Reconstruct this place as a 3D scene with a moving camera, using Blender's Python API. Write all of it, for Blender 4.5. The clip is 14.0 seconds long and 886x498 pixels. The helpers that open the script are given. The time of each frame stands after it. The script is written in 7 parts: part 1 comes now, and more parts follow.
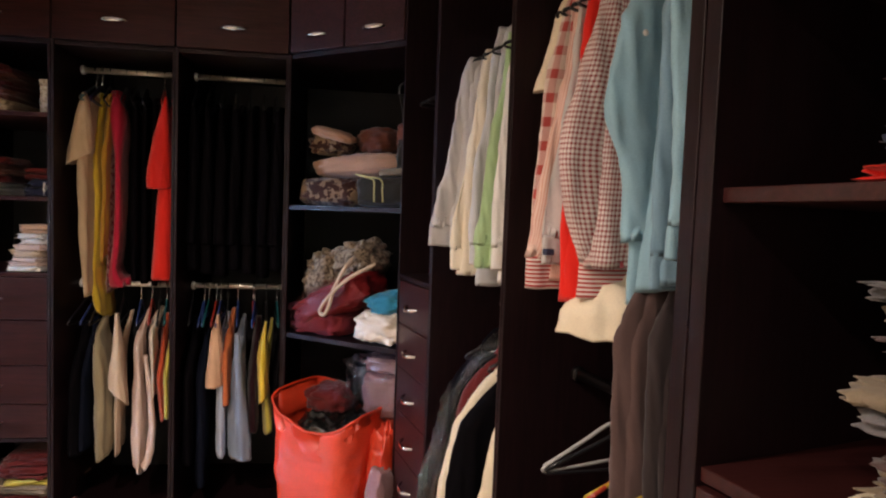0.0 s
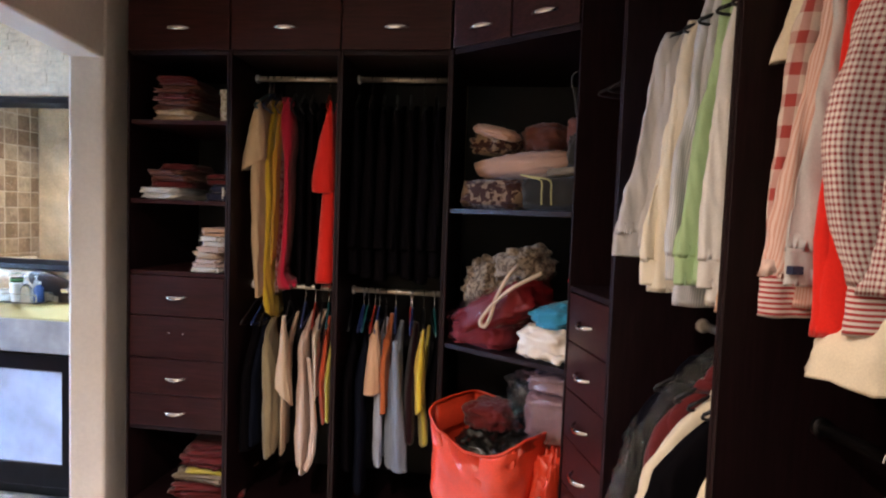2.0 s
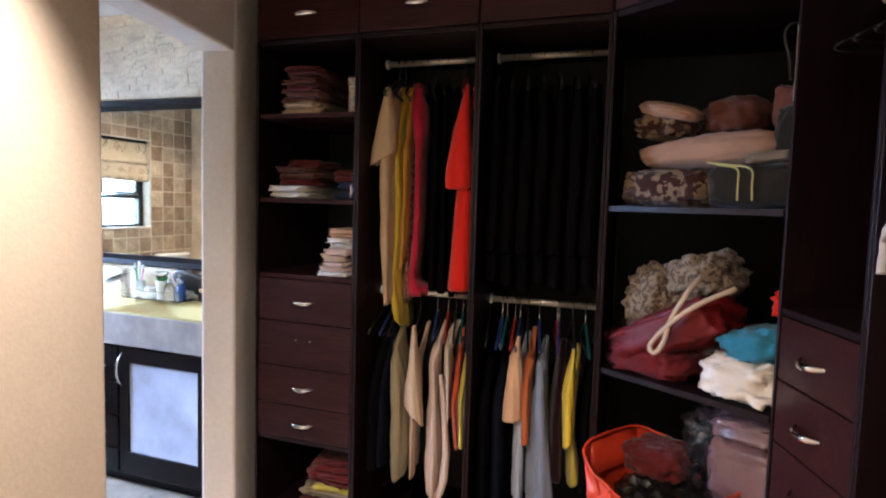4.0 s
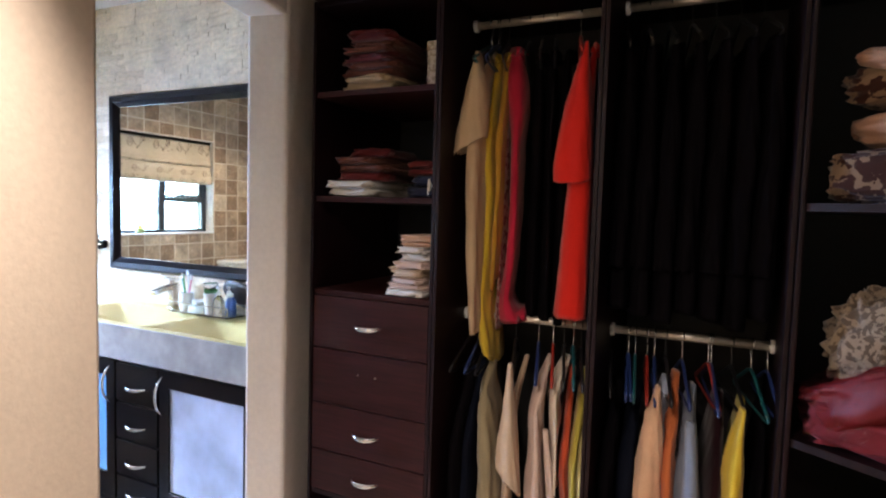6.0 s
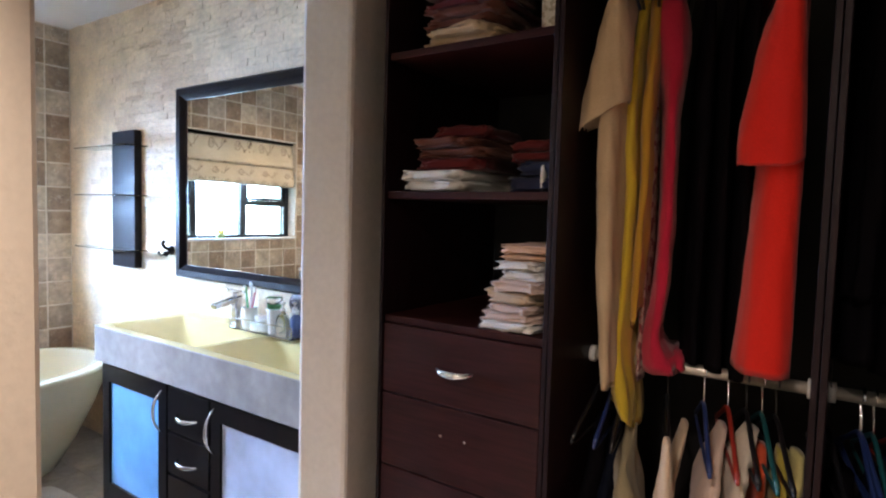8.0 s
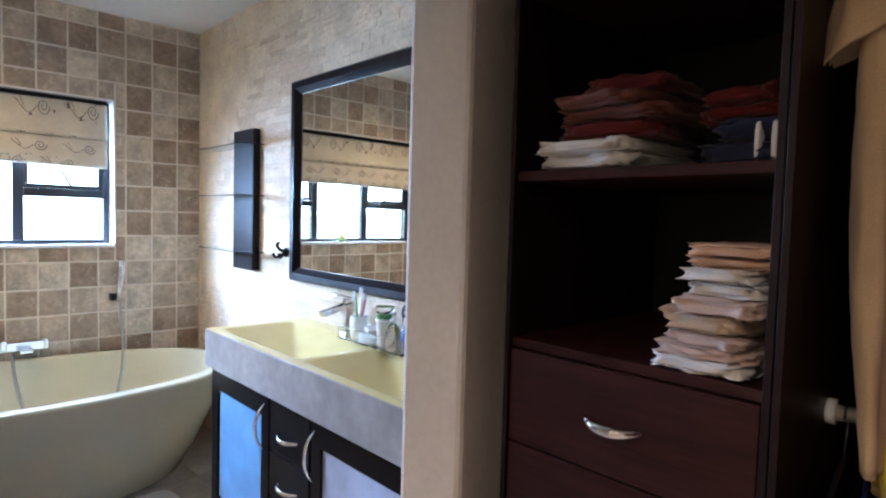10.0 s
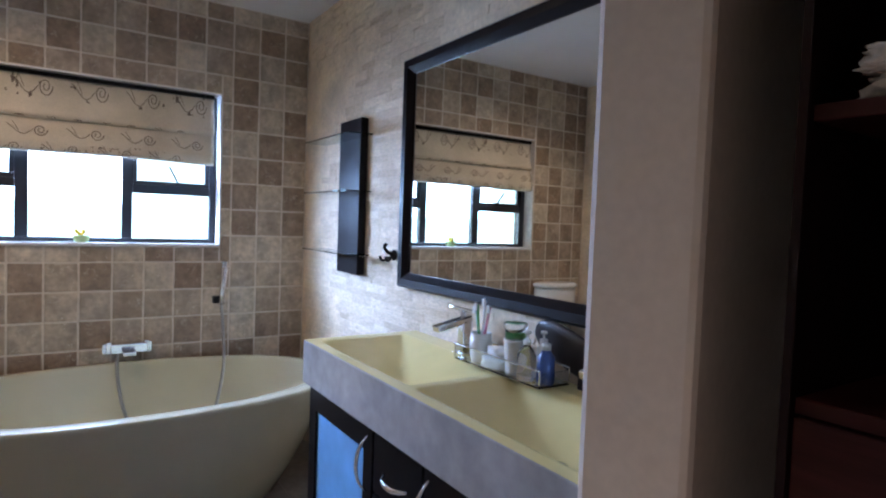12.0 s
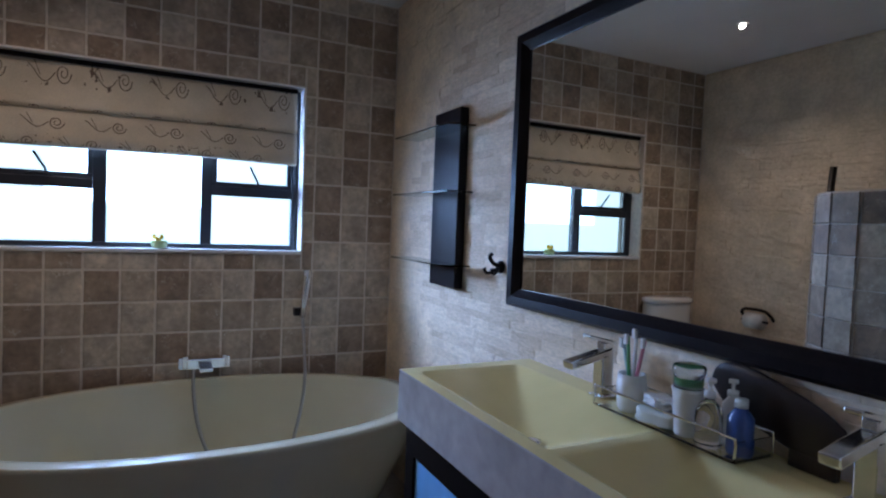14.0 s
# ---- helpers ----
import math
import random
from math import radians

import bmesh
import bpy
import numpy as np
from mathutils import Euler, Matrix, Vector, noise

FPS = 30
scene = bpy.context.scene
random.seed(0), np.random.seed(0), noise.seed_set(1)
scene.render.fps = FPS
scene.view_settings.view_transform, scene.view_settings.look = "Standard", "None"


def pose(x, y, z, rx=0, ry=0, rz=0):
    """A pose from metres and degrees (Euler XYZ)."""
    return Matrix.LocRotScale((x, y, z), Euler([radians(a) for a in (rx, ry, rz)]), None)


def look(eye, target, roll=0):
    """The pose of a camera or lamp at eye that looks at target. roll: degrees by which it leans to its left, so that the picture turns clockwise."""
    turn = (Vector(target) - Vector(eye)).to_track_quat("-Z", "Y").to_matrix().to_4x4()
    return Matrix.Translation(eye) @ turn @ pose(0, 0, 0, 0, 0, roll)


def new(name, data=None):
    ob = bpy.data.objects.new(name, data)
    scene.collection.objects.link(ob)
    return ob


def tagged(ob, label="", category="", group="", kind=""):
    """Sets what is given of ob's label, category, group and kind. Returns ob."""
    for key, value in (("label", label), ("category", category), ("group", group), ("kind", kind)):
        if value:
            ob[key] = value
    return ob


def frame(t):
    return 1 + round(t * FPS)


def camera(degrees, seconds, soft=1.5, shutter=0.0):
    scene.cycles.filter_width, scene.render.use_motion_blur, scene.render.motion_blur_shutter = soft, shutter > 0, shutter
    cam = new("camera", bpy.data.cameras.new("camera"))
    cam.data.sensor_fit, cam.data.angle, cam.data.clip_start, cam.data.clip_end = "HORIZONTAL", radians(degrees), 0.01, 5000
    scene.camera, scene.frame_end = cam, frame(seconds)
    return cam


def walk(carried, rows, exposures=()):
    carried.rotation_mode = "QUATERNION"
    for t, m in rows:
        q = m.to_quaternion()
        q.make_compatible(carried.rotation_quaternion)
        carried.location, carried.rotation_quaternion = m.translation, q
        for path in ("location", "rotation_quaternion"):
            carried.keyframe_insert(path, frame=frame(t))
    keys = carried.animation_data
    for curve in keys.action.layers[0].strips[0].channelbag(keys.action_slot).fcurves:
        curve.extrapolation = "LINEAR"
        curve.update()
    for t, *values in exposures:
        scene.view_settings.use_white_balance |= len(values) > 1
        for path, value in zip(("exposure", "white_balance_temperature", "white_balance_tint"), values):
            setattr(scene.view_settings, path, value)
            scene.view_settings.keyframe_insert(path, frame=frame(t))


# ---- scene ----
cam = camera(74.5, 14.0, soft=2.2)
PATH = [
    (0, (0.985, 1.203, 1.432), (1.225, 3.185, 1.325), 2.1),
    (0.5, (0.972, 1.241, 1.436), (1.09, 3.235, 1.325), 2.1),
    (1, (0.95, 1.282, 1.435), (0.94, 3.278, 1.322), 2.1),
    (1.5, (0.931, 1.347, 1.429), (0.8, 3.339, 1.319), 2.1),
    (2, (0.909, 1.406, 1.437), (0.655, 3.387, 1.319), 2.1),
    (2.5, (0.892, 1.474, 1.435), (0.512, 3.434, 1.316), 2.2),
    (3, (0.878, 1.542, 1.43), (0.378, 3.474, 1.307), 2.2),
    (3.5, (0.838, 1.622, 1.427), (0.242, 3.527, 1.298), 2.3),
    (3.7, (0.812, 1.661, 1.446), (0.184, 3.554, 1.302), 2.0),
    (6, (0.479, 2.18, 1.422), (-0.398, 3.973, 1.29), 1.7),
    (6.5, (0.412, 2.295, 1.41), (-0.524, 4.058, 1.283), 1.7),
    (7, (0.335, 2.413, 1.411), (-0.661, 4.143, 1.287), 1.7),
    (7.5, (0.261, 2.511, 1.408), (-0.796, 4.204, 1.283), 1.6),
    (8, (0.192, 2.615, 1.407), (-0.945, 4.255, 1.285), 1.6),
    (8.5, (0.145, 2.705, 1.404), (-1.093, 4.271, 1.281), 1.6),
    (10.8, (-0.201, 2.975, 1.34), (-1.746, 4.242, 1.245), 1.9),
    (11, (-0.241, 2.997, 1.333), (-1.807, 4.237, 1.24), 2.0),
    (11.5, (-0.351, 3.029, 1.328), (-1.964, 4.207, 1.236), 1.9),
    (12, (-0.45, 3.076, 1.32), (-2.12, 4.175, 1.234), 2.1),
    (12.5, (-0.533, 3.125, 1.315), (-2.252, 4.144, 1.232), 2.1),
    (13, (-0.628, 3.144, 1.319), (-2.381, 4.103, 1.233), 2.1),
    (13.5, (-0.759, 3.155, 1.314), (-2.534, 4.072, 1.237), 2.3),
    (14, (-0.86, 3.152, 1.319), (-2.653, 4.036, 1.24), 2.3),
]
walk(cam, [(t, look(eye, target, roll)) for t, eye, target, roll in PATH],
     exposures=[(0.0, 0.88, 6350, 12), (3.5, 0.86, 6300, 12), (6.5, 0.66, 6300, 12), (8.5, 0.55, 6300, 12), (11.0, -0.16, 6200, 15), (12.5, -1.0, 6050, 19), (14.0, -1.65, 5780, 19)])

# ---- world and light ----
world = bpy.data.worlds.new("world")
scene.world = world
world.use_nodes = True
sky = world.node_tree.nodes.new("ShaderNodeTexSky")
sky.sky_type = "NISHITA"
sky.sun_disc = False
sky.sun_elevation, sky.sun_rotation = radians(48), radians(200)
world.node_tree.links.new(sky.outputs[0], world.node_tree.nodes["Background"].inputs[0])
world.node_tree.nodes["Background"].inputs[1].default_value = 0.12


def lamp(name, kind, energy, colour, m, **more):
    data = bpy.data.lights.new(name, kind)
    data.energy, data.color = energy, colour
    for key, value in more.items():
        if key == "size":
            data.size = value
        elif key == "size_y":
            data.shape, data.size_y = "RECTANGLE", value
        elif key == "radius":
            data.shadow_soft_size = value
        elif key == "spot":
            data.spot_size, data.spot_blend = radians(value), 0.9
        elif key == "spread":
            data.spread = radians(value)
        elif key == "angle":
            data.angle = radians(value)
    ob = new(name, data)
    ob.matrix_world = m
    return ob


WARM, COOL = (1.0, 0.83, 0.72), (0.38, 0.59, 1.0)
lamp("sun", "SUN", 2.0, (1.0, 0.95, 0.88), look((0, 0, 5), (0.8, 1.6, 0)), angle=0.5)
lamp("window_daylight", "AREA", 155, COOL, look((-4.27, 3.08, 1.58), (-2.70, 4.25, 0.95)), size=0.9, size_y=0.45, spread=125)
lamp("bathroom_downlight_lamp", "SPOT", 62, (1.0, 0.79, 0.58), look((-3.045, 2.585, 2.468), (-2.95, 3.05, 0)), radius=0.012, spot=150)
lamp("closet_downlight_lamp", "SPOT", 74, WARM, look((0.0, 1.70, 2.50), (0.1, 1.9, 0)), radius=0.04, spot=140)
lamp("wall_downlight_lamp", "SPOT", 190, WARM, look((-0.30, 2.60, 2.52), (-0.42, 2.68, 0)), radius=0.03, spot=58)
lamp("entry_downlight_lamp", "SPOT", 46, WARM, look((0.3, 0.6, 2.50), (0.3, 0.62, 0)), radius=0.04, spot=150)


# ---- materials ----
def material(name, colour, rough=0.5, metal=0.0, grain=0.0, grain_scale=40.0, stain=0.0, stain_scale=3.0, bump=0.0, bump_scale=120.0,
             stretch=(1, 1, 1), per_object=0.0, second=None, coat=0.0, sheen=0.0, uv=False, bump_distance=0.002, gloss=0.5, fleck=None):
    """Base colour with fine grain, large stains, relief and a shift from piece to piece."""
    mat = bpy.data.materials.new(name)
    mat.use_nodes = True
    tree, nodes = mat.node_tree, mat.node_tree.nodes
    shader = nodes["Principled BSDF"]
    shader.inputs["Roughness"].default_value, shader.inputs["Metallic"].default_value = rough, metal
    shader.inputs["Coat Weight"].default_value = coat
    shader.inputs["Specular IOR Level"].default_value = gloss
    shader.inputs["Sheen Weight"].default_value = sheen
    where = nodes.new("ShaderNodeTexCoord")
    place = nodes.new("ShaderNodeMapping")
    place.inputs["Scale"].default_value = stretch
    tree.links.new(where.outputs["UV" if uv else "Object"], place.inputs[0])
    apart = nodes.new("ShaderNodeObjectInfo")
    far = nodes.new("ShaderNodeVectorMath")
    far.operation = "SCALE"
    far.inputs[0].default_value = (37.3, 61.7, 23.1)
    tree.links.new(apart.outputs["Random"], far.inputs["Scale"])
    tree.links.new(far.outputs[0], place.inputs["Location"])

    def grit(scale, detail):
        n = nodes.new("ShaderNodeTexNoise")
        n.inputs["Scale"].default_value, n.inputs["Detail"].default_value = scale, detail
        tree.links.new(place.outputs[0], n.inputs["Vector"])
        return n.outputs["Fac"]

    def blend(a, b, fac, kind="MIX"):
        m = nodes.new("ShaderNodeMix")
        m.data_type, m.blend_type = "RGBA", kind
        for slot, value in ((6, a), (7, b), (0, fac)):
            if hasattr(value, "is_output"):
                tree.links.new(value, m.inputs[slot])
            else:
                m.inputs[slot].default_value = value
        return m.outputs[2]

    def spread(fac, low, high):
        r = nodes.new("ShaderNodeMapRange")
        r.inputs["From Min"].default_value, r.inputs["From Max"].default_value = 0.3, 0.7
        r.inputs["To Min"].default_value, r.inputs["To Max"].default_value = low, high
        tree.links.new(fac, r.inputs[0])
        return r.outputs[0]

    out = (*colour, 1)
    if second:
        info = nodes.new("ShaderNodeObjectInfo")
        out = blend(out, (*second, 1), info.outputs["Random"])
    for amount, scale, detail in ((grain, grain_scale, 6), (stain, stain_scale, 4)):
        if amount:
            g = spread(grit(scale, detail), 1 - amount, 1 + amount * 0.6)
            m = nodes.new("ShaderNodeMix")
            m.data_type, m.blend_type = "RGBA", "MULTIPLY"
            m.inputs[0].default_value = 1.0
            if hasattr(out, "is_output"):
                tree.links.new(out, m.inputs[6])
            else:
                m.inputs[6].default_value = out
            tree.links.new(g, m.inputs[7])
            out = m.outputs[2]
    if fleck:
        # pale filled pits and veins, gathered in patches
        vein = nodes.new("ShaderNodeMath")
        vein.operation = "SUBTRACT"
        tree.links.new(grit(24, 3), vein.inputs[0])
        vein.inputs[1].default_value = 0.5
        width = nodes.new("ShaderNodeMath")
        width.operation = "ABSOLUTE"
        tree.links.new(vein.outputs[0], width.inputs[0])
        thin = nodes.new("ShaderNodeMapRange")
        for slot, value in (("From Min", 0.004), ("From Max", 0.016), ("To Min", 0.75), ("To Max", 0.0)):
            thin.inputs[slot].default_value = value
        tree.links.new(width.outputs[0], thin.inputs[0])
        patch = nodes.new("ShaderNodeMapRange")
        for slot, value in (("From Min", 0.54), ("From Max", 0.62)):
            patch.inputs[slot].default_value = value
        tree.links.new(grit(14, 2), patch.inputs[0])
        both = nodes.new("ShaderNodeMath")
        both.operation = "MULTIPLY"
        tree.links.new(thin.outputs[0], both.inputs[0])
        tree.links.new(patch.outputs[0], both.inputs[1])
        out = blend(out, (*fleck, 1), both.outputs[0])
    if per_object:
        info = nodes.new("ShaderNodeObjectInfo")
        tone = nodes.new("ShaderNodeHueSaturation")
        r = nodes.new("ShaderNodeMapRange")
        r.inputs["To Min"].default_value, r.inputs["To Max"].default_value = 1 - per_object, 1 + per_object
        tree.links.new(info.outputs["Random"], r.inputs[0])
        tree.links.new(r.outputs[0], tone.inputs["Value"])
        if hasattr(out, "is_output"):
            tree.links.new(out, tone.inputs["Color"])
        else:
            tone.inputs["Color"].default_value = out
        out = tone.outputs[0]
    if hasattr(out, "is_output"):
        tree.links.new(out, shader.inputs["Base Color"])
    else:
        shader.inputs["Base Color"].default_value = out
    if bump:
        b = nodes.new("ShaderNodeBump")
        b.inputs["Strength"].default_value, b.inputs["Distance"].default_value = bump, bump_distance
        tree.links.new(grit(bump_scale, 5), b.inputs["Height"])
        tree.links.new(b.outputs[0], shader.inputs["Normal"])
    return mat


M = {}
# wood: the fronts' mahogany, darkened in colour for the shade inside the units
M["wood"] = material("mahogany_shaded_inside", (0.013, 0.0050, 0.0060), 0.42, grain=0.45, grain_scale=9, stretch=(14, 14, 1), stain=0.25, bump=0.12, bump_scale=30, gloss=0.22)
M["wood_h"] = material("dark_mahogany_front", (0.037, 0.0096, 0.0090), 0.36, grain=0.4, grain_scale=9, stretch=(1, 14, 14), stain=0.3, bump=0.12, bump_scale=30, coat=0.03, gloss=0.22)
M["wenge"] = material("wenge_bathroom_wood", (0.0065, 0.0042, 0.0046), 0.30, grain=0.4, grain_scale=12, stretch=(10, 10, 1), bump=0.1, bump_scale=40, gloss=0.16)
M["chrome"] = material("polished_chrome", (0.82, 0.82, 0.83), 0.12, 1.0, stain=0.1, stain_scale=20)
M["rod"] = material("satin_steel_rod", (0.62, 0.58, 0.50), 0.35, 0.7, grain=0.15, grain_scale=60)
M["plaster"] = material("cream_painted_plaster", (0.70, 0.60, 0.47), 0.75, grain=0.05, grain_scale=60, stain=0.06, stain_scale=2.5, bump=0.25, bump_scale=90)
M["jamb"] = material("off_white_painted_plaster", (0.82, 0.75, 0.68), 0.7, grain=0.05, grain_scale=60, stain=0.05, bump=0.25, bump_scale=90)
M["white"] = material("white_ceiling_paint", (0.80, 0.79, 0.77), 0.8, stain=0.04, bump=0.1)
M["tile"] = material("tumbled_travertine", (0.34, 0.235, 0.155), 0.5, grain=0.22, grain_scale=38, stain=0.32, stain_scale=11, bump=0.35, bump_scale=60, second=(0.52, 0.435, 0.33), per_object=0.16, fleck=(0.66, 0.58, 0.46))
M["grout"] = material("cream_grout", (0.68, 0.60, 0.49), 0.85, grain=0.15, bump=0.3)
M["split"] = material("split_face_cream_stone", (0.67, 0.52, 0.345), 0.75, grain=0.12, grain_scale=50, stain=0.2, stain_scale=6, bump=0.75, bump_scale=42, second=(0.78, 0.645, 0.465), per_object=0.04, bump_distance=0.003)
M["bath"] = material("ivory_stone_resin", (0.58, 0.53, 0.37), 0.13, stain=0.05, stain_scale=4, coat=0.25)
M["counter"] = material("polished_cast_stone", (0.45, 0.42, 0.40), 0.25, grain=0.12, grain_scale=25, stain=0.22, stain_scale=5, coat=0.3)
M["basin"] = material("cream_cast_basin", (0.78, 0.64, 0.28), 0.27, stain=0.06, stain_scale=6, coat=0.2)
M["floor_tile"] = material("beige_floor_tile", (0.42, 0.36, 0.29), 0.4, grain=0.15, grain_scale=30, stain=0.25, stain_scale=5, bump=0.15, per_object=0.08)
M["alu"] = material("charcoal_window_aluminium", (0.03, 0.033, 0.04), 0.4, 0.3, stain=0.1)
M["black"] = material("blackened_metal", (0.012, 0.01, 0.01), 0.35, 0.6)
M["rubber"] = material("grey_hose", (0.35, 0.34, 0.32), 0.35, 0.7)
# both door panes: light through the translucent glass is painted as base colour
M["frosted"] = material("frosted_glass_blue_lit", (0.20, 0.46, 0.78), 0.25, stain=0.25, stain_scale=4, coat=0.4)
M["frosted_pale"] = material("frosted_glass_pale_lit", (0.62, 0.68, 0.86), 0.25, stain=0.35, stain_scale=4, coat=0.4)
M["ceramic"] = material("white_ceramic", (0.82, 0.81, 0.78), 0.15, coat=0.3)
# near-black: deep shade at the back of the units, put into the colour
M["dark"] = material("back_board_in_shade", (0.006, 0.0045, 0.005), 0.6, grain=0.2)


def glass_material(name, colour, rough=0.0, shadow=True):
    mat = bpy.data.materials.new(name)
    mat.use_nodes = True
    s = mat.node_tree.nodes["Principled BSDF"]
    s.inputs["Base Color"].default_value = (*colour, 1)
    s.inputs["Roughness"].default_value, s.inputs["Transmission Weight"].default_value, s.inputs["IOR"].default_value = rough, 1.0, 1.45
    return mat


M["glass"] = glass_material("clear_green_glass", (0.86, 0.95, 0.92))
M["acrylic"] = glass_material("clear_acrylic", (0.96, 0.98, 0.98), 0.05)
M["mirror"] = material("silvered_mirror", (0.80, 0.82, 0.81), 0.0, 1.0)


def glow_material(name, colour, strength):
    mat = bpy.data.materials.new(name)
    mat.use_nodes = True
    s = mat.node_tree.nodes["Principled BSDF"]
    s.inputs["Base Color"].default_value = (0.8, 0.8, 0.8, 1)
    s.inputs["Emission Color"].default_value, s.inputs["Emission Strength"].default_value = (*colour, 1), strength
    return mat


M["led"] = glow_material("lit_downlight_lens", (1.0, 0.95, 0.88), 25)
M["daylight"] = glow_material("overexposed_daylight", (0.66, 0.86, 1.0), 5.5)


# ---- helpers for building ----
def box(bm, x0, x1, y0, y1, z0, z1, bevel=0.0, m=None):
    made = bmesh.ops.create_cube(bm, size=1.0)["verts"]
    bmesh.ops.transform(bm, matrix=Matrix.Translation(((x0 + x1) / 2, (y0 + y1) / 2, (z0 + z1) / 2)) @ Matrix.Diagonal((x1 - x0, y1 - y0, z1 - z0, 1)), verts=made)
    if bevel:
        edges = list({e for v in made for e in v.link_edges})
        out = bmesh.ops.bevel(bm, geom=edges, offset=bevel, segments=2, affect="EDGES", profile=0.5)
        made = list({v for f in out["faces"] for v in f.verts} | {v for v in made if v.is_valid})
        seen, todo = set(made), list(made)
        while todo:
            for e in todo.pop().link_edges:
                for v in e.verts:
                    if v not in seen:
                        seen.add(v), todo.append(v)
        made = list(seen)
    if m is not None:
        bmesh.ops.transform(bm, matrix=m, verts=made)
    return made


def mesh_of(bm, name, mat, smooth=False):
    bmesh.ops.recalc_face_normals(bm, faces=bm.faces)
    data = bpy.data.meshes.new(name)
    bm.to_mesh(data)
    bm.free()
    data.materials.append(mat)
    if smooth:
        for p in data.polygons:
            p.use_smooth = True
    return data


def part(name, bm, mat, parent=None, label="", smooth=False):
    ob = new(name, mesh_of(bm, name, mat, smooth))
    if parent is not None:
        ob.parent = parent
        ob.matrix_parent_inverse = parent.matrix_basis.inverted() if parent.parent is None else Matrix()
    return tagged(ob, label)


def thing(name, label, category, at=(0, 0, 0), group="", kind=""):
    ob = new(name)
    ob.empty_display_size = 0.05
    ob.matrix_basis = Matrix.Translation(at)
    return tagged(ob, label, category, group, kind)


def boxed(name, x0, x1, y0, y1, z0, z1, mat, parent=None, label="", bevel=0.003, m=None, smooth=False):
    bm = bmesh.new()
    box(bm, x0, x1, y0, y1, z0, z1, bevel, m)
    return part(name, bm, mat, parent, label, smooth)


def setting(name, x0, x1, y0, y1, z0, z1, mat, label, category="wall", m=None, bevel=0.0):
    return tagged(boxed(name, x0, x1, y0, y1, z0, z1, mat, None, label, bevel, m), label, category, kind="structure")


def tube(bm, points, radii, sides=10, cap=True):
    """A round tube through points; radii: one number or one for each point."""
    pts = [Vector(p) for p in points]
    radii = [radii] * len(pts) if not hasattr(radii, "__len__") else radii
    rings, side = [], None
    for n, p in enumerate(pts):
        way = (pts[min(n + 1, len(pts) - 1)] - pts[max(n - 1, 0)]).normalized()
        if side is None:
            side = way.orthogonal().normalized()
        side = (side - way * side.dot(way)).normalized()
        up = way.cross(side)
        rings.append([bm.verts.new(p + radii[n] * (math.cos(a) * side + math.sin(a) * up)) for a in (2 * math.pi * k / sides for k in range(sides))])
    for a, b in zip(rings, rings[1:]):
        for k in range(sides):
            bm.faces.new((a[k], a[(k + 1) % sides], b[(k + 1) % sides], b[k]))
    if cap:
        bm.faces.new(rings[0][::-1]), bm.faces.new(rings[-1])


def curve_points(points, steps=6):
    """A smooth line (Catmull-Rom) through the points."""
    p = [Vector(v) for v in points]
    p = [2 * p[0] - p[1]] + p + [2 * p[-1] - p[-2]]
    out = []
    for n in range(1, len(p) - 2):
        for k in range(steps):
            t = k / steps
            out.append(0.5 * (2 * p[n] + (p[n + 1] - p[n - 1]) * t + (2 * p[n - 1] - 5 * p[n] + 4 * p[n + 1] - p[n + 2]) * t * t + (3 * p[n] - p[n - 1] - 3 * p[n + 1] + p[n + 2]) * t ** 3))
    return out + [p[-2]]


def lathe(bm, profile, sides=24, m=None):
    """A solid of revolution from (radius, height) pairs."""
    rings = []
    for r, z in profile:
        rings.append([bm.verts.new((r * math.cos(2 * math.pi * k / sides), r * math.sin(2 * math.pi * k / sides), z)) for k in range(sides)])
    for a, b in zip(rings, rings[1:]):
        for k in range(sides):
            bm.faces.new((a[k], a[(k + 1) % sides], b[(k + 1) % sides], b[k]))
    bm.faces.new(rings[0][::-1]), bm.faces.new(rings[-1])
    if m is not None:
        bmesh.ops.transform(bm, matrix=m, verts=[v for r in rings for v in r])


def bow_handle(bm, m, length=0.11, reach=0.028):
    """A flattened bow handle along x that stands out towards -y."""
    n = 12
    rings = []
    for k in range(n + 1):
        a = -1 + 2 * k / n
        out = reach * (1 - abs(a) ** 2.6)
        half = 0.0045 + 0.004 * (1 - a * a)
        c = Vector((a * length / 2, -out, -0.004 * (1 - a * a)))
        rings.append([bm.verts.new(m @ (c + Vector((0, dy, dz)))) for dy, dz in ((-0.0025, -half), (-0.005, 0), (-0.0025, half), (0.0025, half), (0.0025, -half))])
    for a, b in zip(rings, rings[1:]):
        for k in range(5):
            bm.faces.new((a[k], a[(k + 1) % 5], b[(k + 1) % 5], b[k]))
    bm.faces.new(rings[0][::-1]), bm.faces.new(rings[-1])


def handle(parent, x, y, z, turn=0.0, upright=False, length=0.11, label="chrome bow handle"):
    bm = bmesh.new()
    bow_handle(bm, pose(x, y, z, 0, 90 if upright else 0, turn), length)
    return part("handle", bm, M["chrome"], parent, label, smooth=True)


# ---- structure ----
WX, MY, CEIL = -3.853, 4.312, 2.482       # tiled window wall, mirror wall, bathroom ceiling
WALLTURN = 12.5                            # the wall with the doorway
SOUTH = 1.89                               # far bathroom wall, seen in the mirror

floor = setting("floor", -3.95, 2.55, -1.62, 4.45, -0.12, -0.006, M["grout"], "beige tiled floor with cream grout", "floor")
